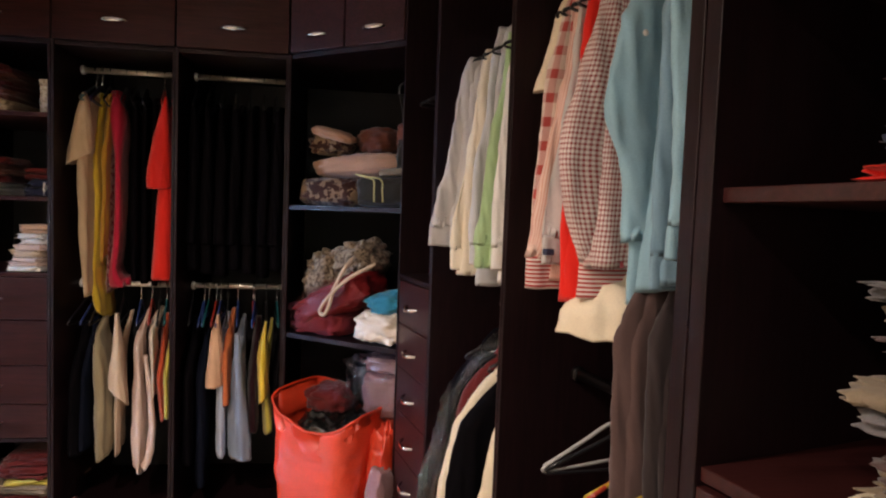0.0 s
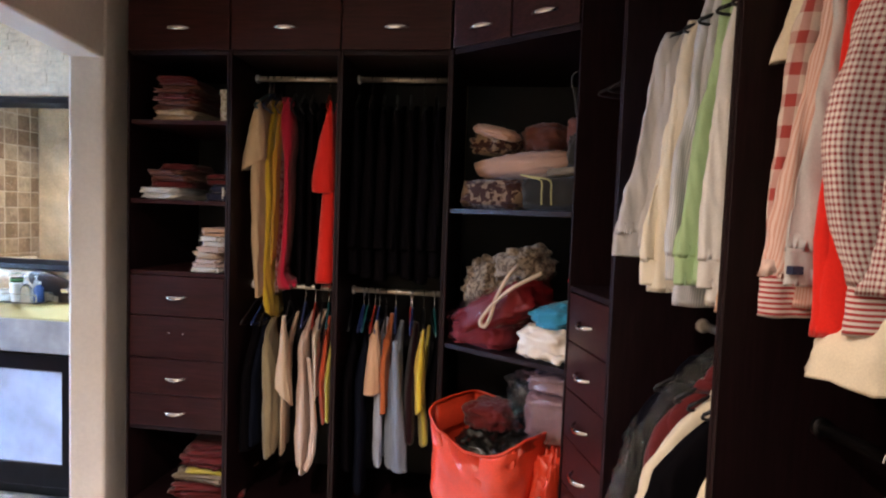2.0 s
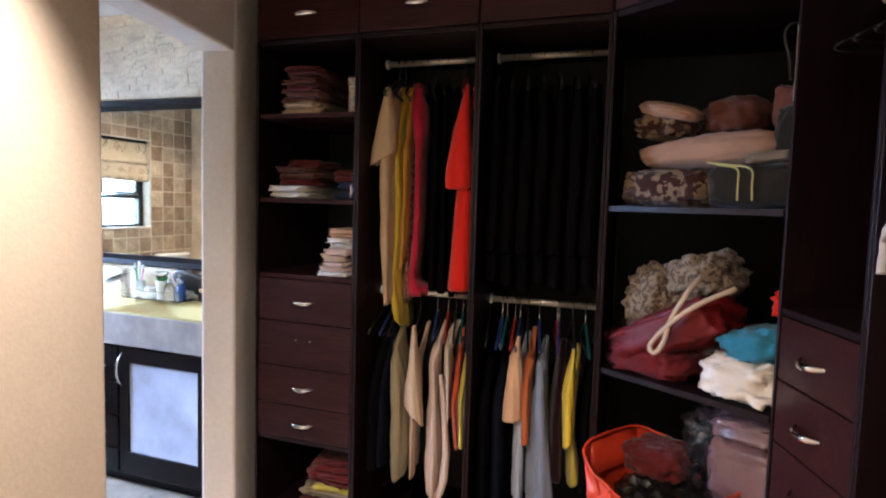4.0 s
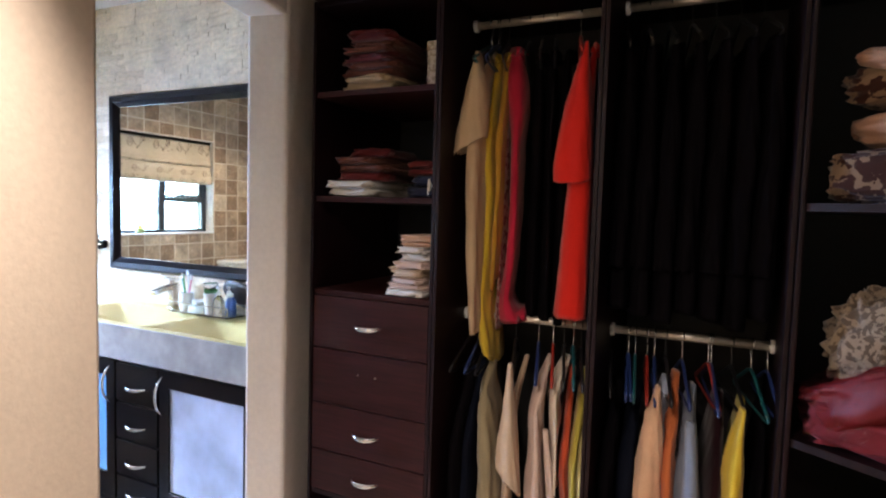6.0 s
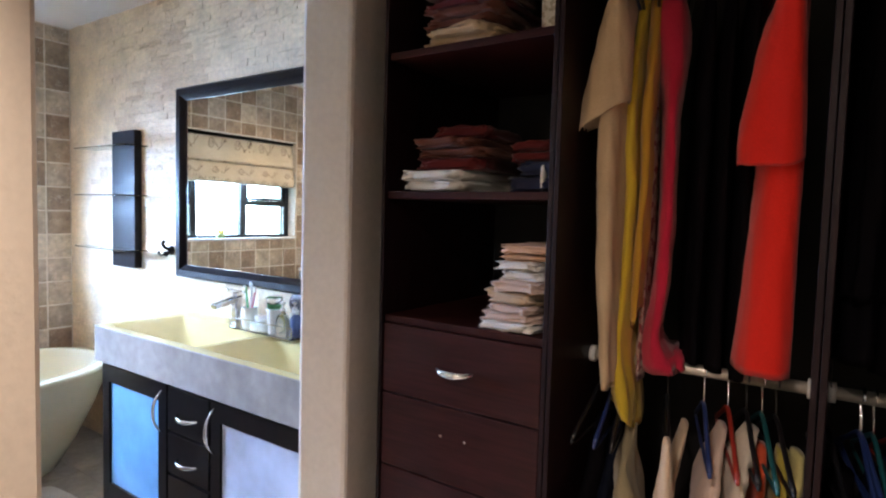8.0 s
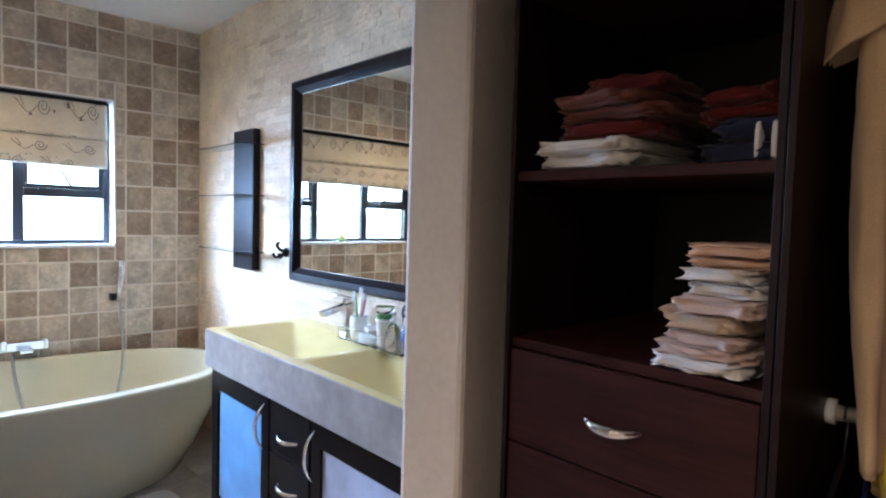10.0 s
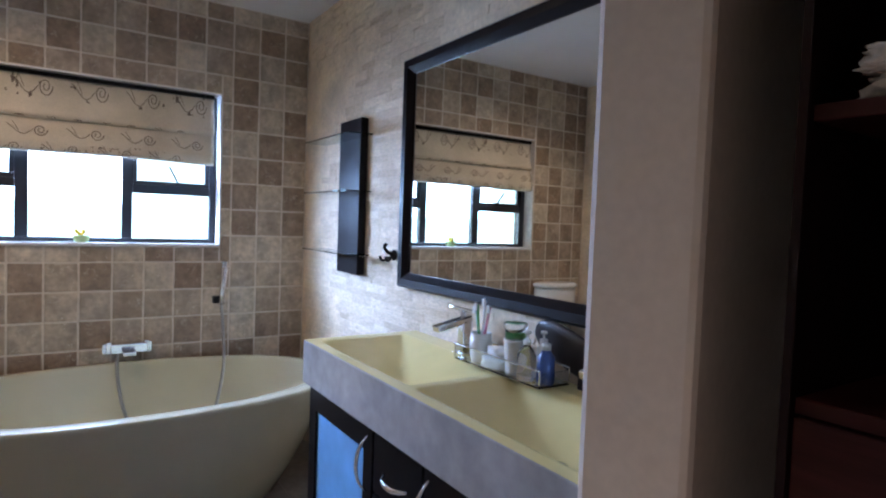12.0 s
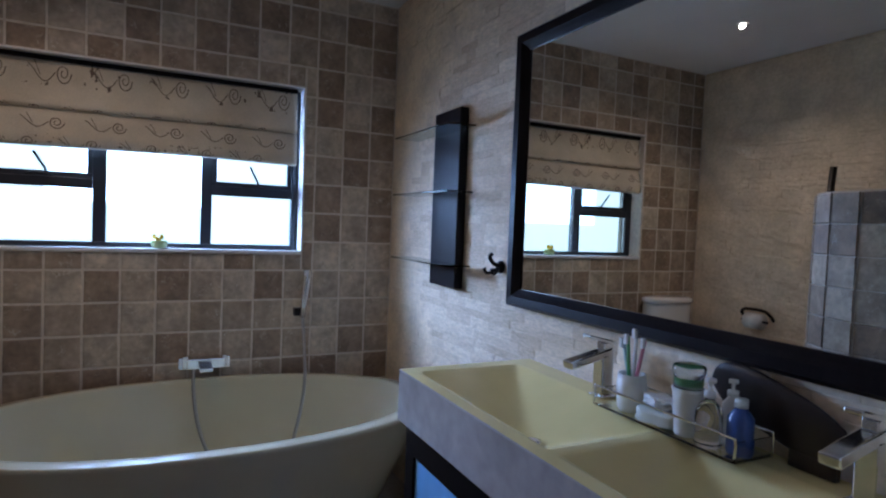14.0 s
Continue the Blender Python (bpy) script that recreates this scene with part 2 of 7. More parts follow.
# window wall with its opening
WY0, WY1, WZ0, WZ1 = 2.44, 3.815, 1.150, 1.985
wall_west = thing("wall_west", "wall of tumbled travertine tiles with a window", "wall", (WX - 0.1, 3, 0), kind="structure")
bm = bmesh.new()
for y0, y1, z0, z1 in ((SOUTH - 0.2, WY0, 0, CEIL), (WY1, MY + 0.25, 0, CEIL), (WY0, WY1, 0, WZ0), (WY0, WY1, WZ1, CEIL)):
    box(bm, WX - 0.22, WX - 0.0028, y0, y1, z0, z1)
part("masonry", bm, M["grout"], wall_west)
wall_north = setting("wall_north", WX, -0.86, MY, MY + 0.2, 0, CEIL, M["split"], "wall clad in split cream stone strips")
wall_back = setting("wall_closet_back", -0.86, 2.6, MY + 0.01, MY + 0.2, 0, 2.56, M["plaster"], "plain plaster wall behind the wardrobes")
wall_south = setting("wall_south", WX, -0.86, SOUTH - 0.2, SOUTH, 0, CEIL, M["split"], "far bathroom wall of cream stone strips")
ceiling = setting("ceiling", WX - 0.22, -0.90, SOUTH - 0.2, MY + 0.2, CEIL, CEIL + 0.1, M["white"], "white painted bathroom ceiling", "ceiling")
ceiling_closet = setting("ceiling_closet", -0.90, 2.6, -1.6, MY + 0.2, 2.56, 2.66, M["white"], "white painted dressing room ceiling", "ceiling")
# doorway wall: a local frame with its origin at the far jamb's near corner, x along the wall towards the camera, y through the wall
DOOR = Matrix.Translation((-0.845, 3.691, 0)) @ Matrix.Rotation(radians(-90 + WALLTURN), 4, "Z")
DW, DH = 0.765, 2.04


def rounded_wall(name, x0, x1, y0, y1, z0, z1, mat, label):
    return setting(name, x0, x1, y0, y1, z0, z1, mat, label, m=DOOR, bevel=0.012)


wall_door_near = rounded_wall("wall_door_near", DW, 3.6, -0.15, 0.0, 0, 2.56, M["plaster"], "cream plastered wall beside the doorway")
wall_door_far = rounded_wall("wall_door_far", -0.60, 0.0, -0.15, 0.0, 0, 2.56, M["jamb"], "off-white plastered jamb of the doorway")
wall_door_head = rounded_wall("wall_door_head", 0.0, DW, -0.149, -0.001, DH, 2.56, M["jamb"], "plastered head over the open doorway")
wall_closet_south = setting("wall_closet_south", -0.9, 2.6, -1.75, -1.6, 0, 2.56, M["plaster"], "plain plaster wall behind the walker")
wall_closet_east = setting("wall_closet_east", 2.45, 2.6, -1.6, MY + 0.2, 0, 2.56, M["plaster"], "plain plaster wall behind the hanging space")

# ---- dressing room: wardrobe along the back wall ----
FY, BY = 3.72, 4.28
XS = [-0.765, -0.305, 0.168, 0.618]
TOPZ = 2.082


def carcass(name, x0, x1, label):
    unit = thing(name, label, "wardrobe", ((x0 + x1) / 2, FY, 0), "wardrobe units along the back wall")
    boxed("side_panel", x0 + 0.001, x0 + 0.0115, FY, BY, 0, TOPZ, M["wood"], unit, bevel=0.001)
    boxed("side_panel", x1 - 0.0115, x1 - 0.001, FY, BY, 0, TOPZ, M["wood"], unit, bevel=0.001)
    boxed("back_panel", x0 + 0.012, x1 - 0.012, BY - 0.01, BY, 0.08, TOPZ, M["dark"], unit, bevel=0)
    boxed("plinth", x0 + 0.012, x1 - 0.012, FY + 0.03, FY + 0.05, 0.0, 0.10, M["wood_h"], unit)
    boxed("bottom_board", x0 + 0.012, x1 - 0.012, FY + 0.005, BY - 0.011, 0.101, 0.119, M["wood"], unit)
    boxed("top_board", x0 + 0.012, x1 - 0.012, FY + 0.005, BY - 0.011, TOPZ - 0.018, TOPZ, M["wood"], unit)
    return unit


def top_cupboard(x0, x1, m=Matrix(), depth=0.5, grip=0.090):
    unit = thing("top_cupboard", "dark wooden top cupboard with a chrome bow handle", "cupboard", m @ Vector(((x0 + x1) / 2, 0, TOPZ)), "top cupboards over the wardrobes")
    boxed("body", x0 + 0.002, x1 - 0.002, 0.021, depth, TOPZ + 0.002, 2.55, M["wood"], unit, bevel=0, m=m)
    door = boxed("door", x0 + 0.003, x1 - 0.003, 0.0, 0.019, TOPZ + 0.004, 2.54, M["wood_h"], unit, "dark mahogany door", m=m)
    bm = bmesh.new()
    bow_handle(bm, m @ pose((x0 + x1) / 2, 0.0, TOPZ + grip))
    part("handle", bm, M["chrome"], door, "chrome bow handle", smooth=True)
    return unit


def drawer(parent, x0, x1, z0, z1, y, grip=True, m=Matrix(), handle_z=None):
    bm = bmesh.new()
    box(bm, x0, x1, y, y + 0.018, z0, z1, 0.002, m)
    front = part("drawer", bm, M["wood_h"], parent, "dark wooden drawer front")
    if grip:
        bm = bmesh.new()
        bow_handle(bm, m @ pose((x0 + x1) / 2, y, handle_z or (z0 + z1) / 2), 0.105)
        part("handle", bm, M["chrome"], front, "chrome bow handle", smooth=True)
    else:
        for dx in (-0.033, 0.033):
            bm = bmesh.new()
            bmesh.ops.create_uvsphere(bm, u_segments=8, v_segments=6, radius=0.004, matrix=m @ Matrix.Translation(((x0 + x1) / 2 + dx, y, (z0 + z1) / 2 + 0.02)))
            part("screw", bm, M["chrome"], front, "bare screw where the handle is missing")
    return front


shelf_unit = carcass("shelf_wardrobe", XS[0], XS[1], "dark wooden wardrobe unit with folded clothes on shelves and drawers")
for z in (1.795, 1.458, 1.150):
    boxed("shelf", XS[0] + 0.012, XS[1] - 0.012, FY + 0.01, BY - 0.011, z - 0.018, z, M["wood_h"], shelf_unit, "thin dark shelf board", 0.002)
for z0, z1, grip in ((0.958, 1.130, True), (0.772, 0.954, False), (0.612, 0.768, True), (0.470, 0.608, True)):
    drawer(shelf_unit, XS[0] + 0.014, XS[1] - 0.014, z0, z1, FY + 0.004, grip)
boxed("shelf", XS[0] + 0.012, XS[1] - 0.012, FY + 0.01, BY - 0.011, 0.45, 0.466, M["wood"], shelf_unit, "", 0.002)
hang_left = carcass("hanging_wardrobe", XS[1], XS[2], "dark wooden hanging wardrobe with dresses and shirts on two rods")
hang_right = carcass("hanging_wardrobe", XS[2], XS[3], "dark wooden hanging wardrobe with black garments over shirts")
for n in range(3):
    top_cupboard(XS[n], XS[n + 1], Matrix.Translation((0, FY, 0)))

RODY, ROD1, ROD2 = 3.95, 2.018, 1.085


def rod(x0, x1, y, z, label="satin metal clothes rod between two end sockets", m=Matrix(), mat=None):
    r = thing("clothes_rod", label, "clothes rod", m @ Vector(((x0 + x1) / 2, y, z)), "clothes rods")
    bm = bmesh.new()
    tube(bm, [m @ Vector((x0, y, z)), m @ Vector((x1, y, z))], 0.0125, 14)
    part("bar", bm, mat or M["rod"], r, smooth=True)
    for x, s in ((x0, 1), (x1, -1)):
        bm = bmesh.new()
        tube(bm, [m @ Vector((x, y, z)), m @ Vector((x + s * 0.012, y, z))], 0.02, 14)
        part("socket", bm, mat or M["ceramic"], r, "" if mat else "pale end socket", smooth=True)


for x0, x1 in ((XS[1], XS[2]), (XS[2], XS[3])):
    for z in (ROD1, ROD2):
        rod(x0 + 0.0115, x1 - 0.0115, RODY, z)

# corner unit set at an angle
CA = math.degrees(math.atan2(3.40 - 3.705, 1.080 - 0.622))
CORNER = Matrix.Translation((0.622, 3.705, 0)) @ Matrix.Rotation(radians(CA), 4, "Z")
CL = math.hypot(1.080 - 0.622, 3.40 - 3.705)
corner_unit = thing("corner_shelf_unit", "dark wooden corner shelf unit stuffed with bedding and bags", "shelf unit", (0.85, 3.6, 0))


def slab(bm, points, z0, z1):
    low = [bm.verts.new((x, y, z0)) for x, y in points]
    high = [bm.verts.new((x, y, z1)) for x, y in points]
    bm.faces.new(low[::-1]), bm.faces.new(high)
    for k in range(len(points)):
        bm.faces.new((low[k], low[(k + 1) % len(points)], high[(k + 1) % len(points)], high[k]))


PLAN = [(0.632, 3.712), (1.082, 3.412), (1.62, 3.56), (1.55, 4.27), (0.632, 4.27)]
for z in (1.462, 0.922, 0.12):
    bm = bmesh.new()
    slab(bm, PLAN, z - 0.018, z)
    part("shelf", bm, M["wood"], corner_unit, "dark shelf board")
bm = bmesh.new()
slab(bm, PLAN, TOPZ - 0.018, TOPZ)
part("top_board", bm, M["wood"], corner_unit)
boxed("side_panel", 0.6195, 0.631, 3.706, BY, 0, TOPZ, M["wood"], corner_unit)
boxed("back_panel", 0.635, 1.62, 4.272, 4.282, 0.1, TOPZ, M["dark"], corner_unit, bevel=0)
for n in range(2):
    top_cupboard(n * CL / 2, (n + 1) * CL / 2, CORNER, 0.42, 0.062)

# run of wardrobes on the other side: local x along the run towards the camera, local y into the wardrobe
RA = -90 + 15.0
RUN = Matrix.Translation((1.083, 3.400, 0)) @ Matrix.Rotation(radians(RA), 4, "Z")
# local y points away from the room
SS = [0.0, 0.345, 0.845, 1.435, 2.25]


def run_box(name, s0, s1, d0, d1, z0, z1, mat, parent, label="", bevel=0.002):
    return boxed(name, s0, s1, d0, d1, z0, z1, mat, parent, label, bevel, RUN)


def run_unit(name, n, label, left=0.0115, right=0.0115):
    s0, s1 = SS[n], SS[n + 1]
    unit = thing(name, label, "wardrobe", RUN @ Vector(((s0 + s1) / 2, 0.25, 0)), "wardrobe units facing the doorway")
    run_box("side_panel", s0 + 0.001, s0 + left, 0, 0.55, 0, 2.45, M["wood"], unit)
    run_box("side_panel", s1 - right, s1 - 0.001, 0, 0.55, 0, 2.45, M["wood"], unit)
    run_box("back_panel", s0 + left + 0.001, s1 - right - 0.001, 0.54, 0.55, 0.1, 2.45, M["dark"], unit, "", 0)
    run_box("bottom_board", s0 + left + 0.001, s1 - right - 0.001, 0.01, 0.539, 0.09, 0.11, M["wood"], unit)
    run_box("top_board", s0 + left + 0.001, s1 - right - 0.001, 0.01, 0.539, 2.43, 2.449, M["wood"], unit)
    return unit


drawer_unit = run_unit("drawer_wardrobe", 0, "dark wooden wardrobe unit with drawers under an open space")
for z0 in (1.035, 0.873, 0.711, 0.549, 0.387, 0.225):
    drawer(drawer_unit, SS[0] + 0.014, SS[1] - 0.014, z0, z0 + 0.158, 0.004, True, RUN, z0 + 0.075)
run_box("shelf", SS[0] + 0.012, SS[1] - 0.012, 0.004, 0.539, 1.197, 1.215, M["wood"], drawer_unit)
shirt_unit = run_unit("hanging_wardrobe", 1, "dark wooden hanging wardrobe with pale shirts over jackets")
shirt_unit_b = run_unit("hanging_wardrobe", 2, "dark wooden hanging wardrobe with checked shirts and trousers", right=0.03)
side_unit = run_unit("shelf_wardrobe", 3, "dark wooden shelf unit with folded clothes over a drawer", left=0.03)
boxed("shelf", SS[3] + 0.031, SS[4] - 0.012, 0.02, 0.538, 1.468, 1.49, M["wood_h"], side_unit, "dark shelf board", 0.002, RUN)
boxed("shelf", SS[3] + 0.031, SS[4] - 0.012, 0.02, 0.538, 1.80, 1.822, M["wood_h"], side_unit, "dark shelf board", 0.002, RUN)
boxed("shelf", SS[3] + 0.031, SS[4] - 0.012, 0.01, 0.538, 1.06, 1.082, M["wood_h"], side_unit, "dark shelf board over the drawers", 0.002, RUN)
drawer(side_unit, SS[3] + 0.033, SS[4] - 0.014, 0.83, 1.055, 0.0, True, RUN)
drawer(side_unit, SS[3] + 0.033, SS[4] - 0.014, 0.60, 0.826, 0.0, True, RUN)
drawer(side_unit, SS[3] + 0.033, SS[4] - 0.014, 0.12, 0.596, 0.0, True, RUN)
rod(SS[1] + 0.0115, SS[2] - 0.0115, 0.27, 2.06, m=RUN)
rod(SS[2] + 0.0115, SS[3] - 0.0305, 0.27, 2.06, m=RUN)
rod(SS[1] + 0.0115, SS[2] - 0.0115, 0.27, 1.15, m=RUN)
# this rod is black because the shade that hides it is in its colour
rod(SS[2] + 0.0115, SS[3] - 0.0305, 0.22, 1.045, "metal clothes rod between two panels, coloured black for the shade", RUN, M["black"])

# ---- bathroom: window ----
window_1 = thing("window_1", "charcoal aluminium window with two open top vents", "window", (WX - 0.12, (WY0 + WY1) / 2, WZ0), kind="structure")
FX = WX - 0.12


def bar(name, y0, y1, z0, z1, parent=window_1, x0=FX - 0.025, x1=FX + 0.025):
    return boxed(name, x0, x1, y0, y1, z0, z1, M["alu"], parent, "", 0.003)


M1, M2 = (3.345, 3.395), (2.888, 2.942)
bar("frame", WY0 + 0.002, WY0 + 0.045, WZ0 + 0.002, WZ1 - 0.002)
bar("frame", WY1 - 0.034, WY1 - 0.002, WZ0 + 0.002, WZ1 - 0.002)
bar("frame", WY0 + 0.046, WY1 - 0.035, WZ0 + 0.002, WZ0 + 0.034)
bar("frame", WY0 + 0.046, WY1 - 0.035, WZ1 - 0.036, WZ1 - 0.002)
for y0, y1 in (M1, M2):
    bar("mullion", y0, y1, WZ0 + 0.035, WZ1 - 0.037)
for y0, y1 in ((M1[1] + 0.001, WY1 - 0.035), (WY0 + 0.046, M2[0] - 0.001)):
    bar("transom", y0, y1, 1.425, 1.470)
    sash = boxed("vent_sash", FX - 0.012, FX + 0.012, y0, y1, 1.471, 1.495, M["alu"], window_1, "open vent sash", 0.002)
    for a, b, c, d in ((y0, y0 + 0.022, 1.496, 1.94), (y1 - 0.022, y1, 1.496, 1.94)):
        boxed("sash_bar", FX - 0.012, FX + 0.012, a, b, c, d, M["alu"], sash, "", 0.002)
    bm = bmesh.new()
    tube(bm, curve_points([(FX + 0.02, (y0 + y1) / 2 - 0.05, 1.478), (FX + 0.045, (y0 + y1) / 2, 1.482), (FX + 0.02, (y0 + y1) / 2 + 0.05, 1.478)], 4), 0.006, 8)
    part("stay", bm, M["black"], sash, "black window stay")
    bm = bmesh.new()
    tube(bm, [(FX + 0.022, (y0 + y1) / 2 + 0.03, 1.487), (FX + 0.05, (y0 + y1) / 2 - 0.02, 1.575)], 0.006, 8)
    part("stay_arm", bm, M["black"], sash, "black stay arm")
for y0, y1, z0, z1 in ((M1[1] + 0.001, WY1 - 0.035, WZ0 + 0.035, 1.424), (M2[1] + 0.001, M1[0] - 0.001, WZ0 + 0.035, WZ1 - 0.037), (WY0 + 0.046, M2[0] - 0.001, WZ0 + 0.035, 1.424),
                       (M1[1] + 0.024, WY1 - 0.058, 1.496, 1.94), (WY0 + 0.07, M2[0] - 0.024, 1.496, 1.94)):
    pane = boxed("pane", FX - 0.003, FX + 0.003, y0, y1, z0, z1, M["glass"], window_1, "clear window pane", 0)
    pane.visible_shadow = False
setting("trim_window_sill", WX - 0.095, WX + 0.012, WY0 + 0.001, WY1 - 0.001, WZ0 - 0.004, WZ0 + 0.012, M["ceramic"], "white tiled window sill", "window sill", bevel=0.003)
for nm, y0, y1, z0, z1 in (("trim_window_reveal", WY1 - 0.001, WY1 + 0.006, WZ0 + 0.013, WZ1 + 0.006), ("trim_window_head", WY0, WY1 - 0.002, WZ1 - 0.001, WZ1 + 0.006)):
    setting(nm, WX - 0.095, WX + 0.008, y0, y1, z0, z1, M["ceramic"], "white edge strip of the window opening", "trim", bevel=0.002)
setting("backdrop", WX - 2.6, WX - 2.5, -0.5, 7.0, -1.0, 5.0, M["daylight"], "overexposed daylight outside the window", "backdrop")

# ---- bath ----
def oval_loft(bm, rings, cx, cy, sides=56):
    """rings: (half width, half length, height); closes the last ring."""
    loops = []
    for a, b, z in rings:
        loops.append([bm.verts.new((cx + a * math.copysign(abs(math.cos(t)) ** 0.92, math.cos(t)), cy + b * math.copysign(abs(math.sin(t)) ** 0.92, math.sin(t)), z)) for t in (2 * math.pi * k / sides for k in range(sides))])
    for p, q in zip(loops, loops[1:]):
        for k in range(sides):
            bm.faces.new((p[k], p[(k + 1) % sides], q[(k + 1) % sides], q[k]))
    bm.faces.new(loops[0][::-1]), bm.faces.new(loops[-1])


BX, BYC, BZ = -3.315, 3.36, 0.56
bathtub = thing("bathtub", "ivory freestanding oval bathtub on the tiled floor", "bathtub", (BX, BYC, 0))
bm = bmesh.new()
A, B = 0.51, 0.90
oval_loft(bm, [(A * 0.62, B * 0.66, 0.0), (A * 0.66, B * 0.70, 0.02), (A * 0.78, B * 0.80, 0.16), (A * 0.90, B * 0.91, 0.36), (A * 0.985, B * 0.985, BZ - 0.03), (A, B, BZ - 0.020), (A * 0.999, B * 0.999, BZ - 0.010), (A * 0.994, B * 0.996, BZ - 0.0055), (A * 0.985, B * 0.990, BZ - 0.0042), (A * 0.960, B * 0.974, BZ - 0.0028),
               (A * 0.930, B * 0.955, BZ - 0.0014), (A * 0.900, B * 0.936, BZ), (A * 0.893, B * 0.931, BZ - 0.003), (A * 0.888, B * 0.927, BZ - 0.012), (A * 0.880, B * 0.918, BZ - 0.035), (A * 0.80, B * 0.83, 0.34), (A * 0.68, B * 0.70, 0.19), (A * 0.5, B * 0.55, 0.145), (A * 0.2, B * 0.3, 0.138)], BX, BYC)
part("shell", bm, M["bath"], bathtub, "ivory stone resin shell", smooth=True)
bm = bmesh.new()
lathe(bm, [(0.001, 0.0), (0.032, 0.0), (0.032, 0.006), (0.024, 0.009), (0.001, 0.009)], 20, Matrix.Translation((BX, BYC, 0.1385)))
part("drain", bm, M["chrome"], bathtub, "chrome drain", smooth=True)
bath_mixer = thing("bath_mixer", "square chrome wall mixer over the bathtub", "tap", (WX + 0.05, 3.37, 0.62))
boxed("body", WX + 0.02, WX + 0.085, 3.29, 3.46, 0.605, 0.655, M["chrome"], bath_mixer, "", 0.006)
boxed("spout", WX + 0.086, WX + 0.16, 3.34, 3.40, 0.605, 0.625, M["chrome"], bath_mixer, "", 0.004)
for y, s in ((3.285, -1), (3.455, 1)):
    boxed("rosette", WX + 0.004, WX + 0.035, y - 0.03, y + 0.03, 0.595, 0.65, M["chrome"], bath_mixer, "", 0.004)
    boxed("lever", WX + 0.04, WX + 0.075, y - 0.014, y + 0.014, 0.61, 0.665, M["chrome"], bath_mixer, "", 0.005)
bm = bmesh.new()
tube(bm, curve_points([(WX + 0.07, 3.32, 0.60), (WX + 0.11, 3.32, 0.50), (WX + 0.15, 3.34, 0.36), (WX + 0.20, 3.38, 0.24)], 6), 0.008, 8)
part("hose", bm, M["rubber"], bath_mixer, "grey metal hose", smooth=True)
hand_shower = thing("hand_shower", "slim chrome hand shower on a wall bracket", "hand shower", (WX + 0.03, 3.81, 0.83))
bm = bmesh.new()
tube(bm, [(WX + 0.075, 3.838, 1.07), (WX + 0.07, 3.836, 1.02), (WX + 0.055, 3.828, 0.90), (WX + 0.05, 3.825, 0.83)], [0.019, 0.022, 0.017, 0.014], 12)
part("wand", bm, M["chrome"], hand_shower, smooth=True)
boxed("bracket", WX + 0.004, WX + 0.048, 3.785, 3.825, 0.835, 0.875, M["black"], hand_shower, "dark wall bracket", 0.004)
bm = bmesh.new()
tube(bm, curve_points([(WX + 0.05, 3.825, 0.83), (WX + 0.12, 3.82, 0.71), (WX + 0.225, 3.805, 0.575), (WX + 0.275, 3.78, 0.44), (WX + 0.32, 3.73, 0.27)], 7), 0.008, 8)
part("hose", bm, M["rubber"], hand_shower, "grey metal hose", smooth=True)

# ---- vanity ----
VX0, VX1, VY, VZ = -2.488, -1.10, 3.822, 0.880
vanity_top = thing("washbasin_counter", "cast stone washbasin counter with two sloping cream basins", "washbasin", ((VX0 + VX1) / 2, 4.06, 0.73))
# basin surface as a height field over the top
basins = ((-2.440, -1.795), (-1.765, -1.140))
NX, NY = 150, 56


def basin_depth(x, y):
    """Each basin is a skewed inverted pyramid with softened creases, deepest at its drain."""
    for x0, x1 in basins:
        if x0 < x < x1 and 3.865 < y < 4.212:
            u, v = (x - x0) / (x1 - x0), (y - 3.865) / 0.347
            sides = (u / 0.63, (1 - u) / 0.37, v / 0.40, (1 - v) / 0.60)
            return 0.112 * sum(max(k, 0.002) ** -9 for k in sides) ** (-1 / 9)
    return 0.0


bm = bmesh.new()
grid = [[bm.verts.new((VX0 + 0.002 + (VX1 - VX0 - 0.004) * i / NX, VY + 0.002 + (MY - 0.012 - VY - 0.004) * j / NY, 0)) for j in range(NY + 1)] for i in range(NX + 1)]
for row in grid:
    for v in row:
        v.co.z = VZ - basin_depth(v.co.x, v.co.y)
for i in range(NX):
    for j in range(NY):
        bm.faces.new((grid[i][j], grid[i + 1][j], grid[i + 1][j + 1], grid[i][j + 1]))
part("basin", bm, M["basin"], vanity_top, "cream sloping double basin", smooth=True)
bm = bmesh.new()
box(bm, VX0, VX1, VY, VY + 0.02, 0.725, VZ - 0.001, 0.003)
box(bm, VX0, VX0 + 0.02, VY + 0.021, MY - 0.012, 0.725, VZ - 0.001, 0.003)
box(bm, VX1 - 0.02, VX1, VY + 0.021, MY - 0.012, 0.725, VZ - 0.001, 0.003)
box(bm, VX0 + 0.021, VX1 - 0.021, VY + 0.021, MY - 0.012, 0.725, 0.74)
part("apron", bm, M["counter"], vanity_top, "grey polished stone front")
for x0, x1 in basins:
    bm = bmesh.new()
    lathe(bm, [(0.001, 0), (0.024, 0), (0.024, 0.004), (0.015, 0.006), (0.001, 0.004)], 18, Matrix.Translation((x0 + 0.398, 4.005, VZ + 0.005 - basin_depth(x0 + 0.398, 4.005))))
    part("drain", bm, M["chrome"], vanity_top, "round chrome drain", smooth=True)

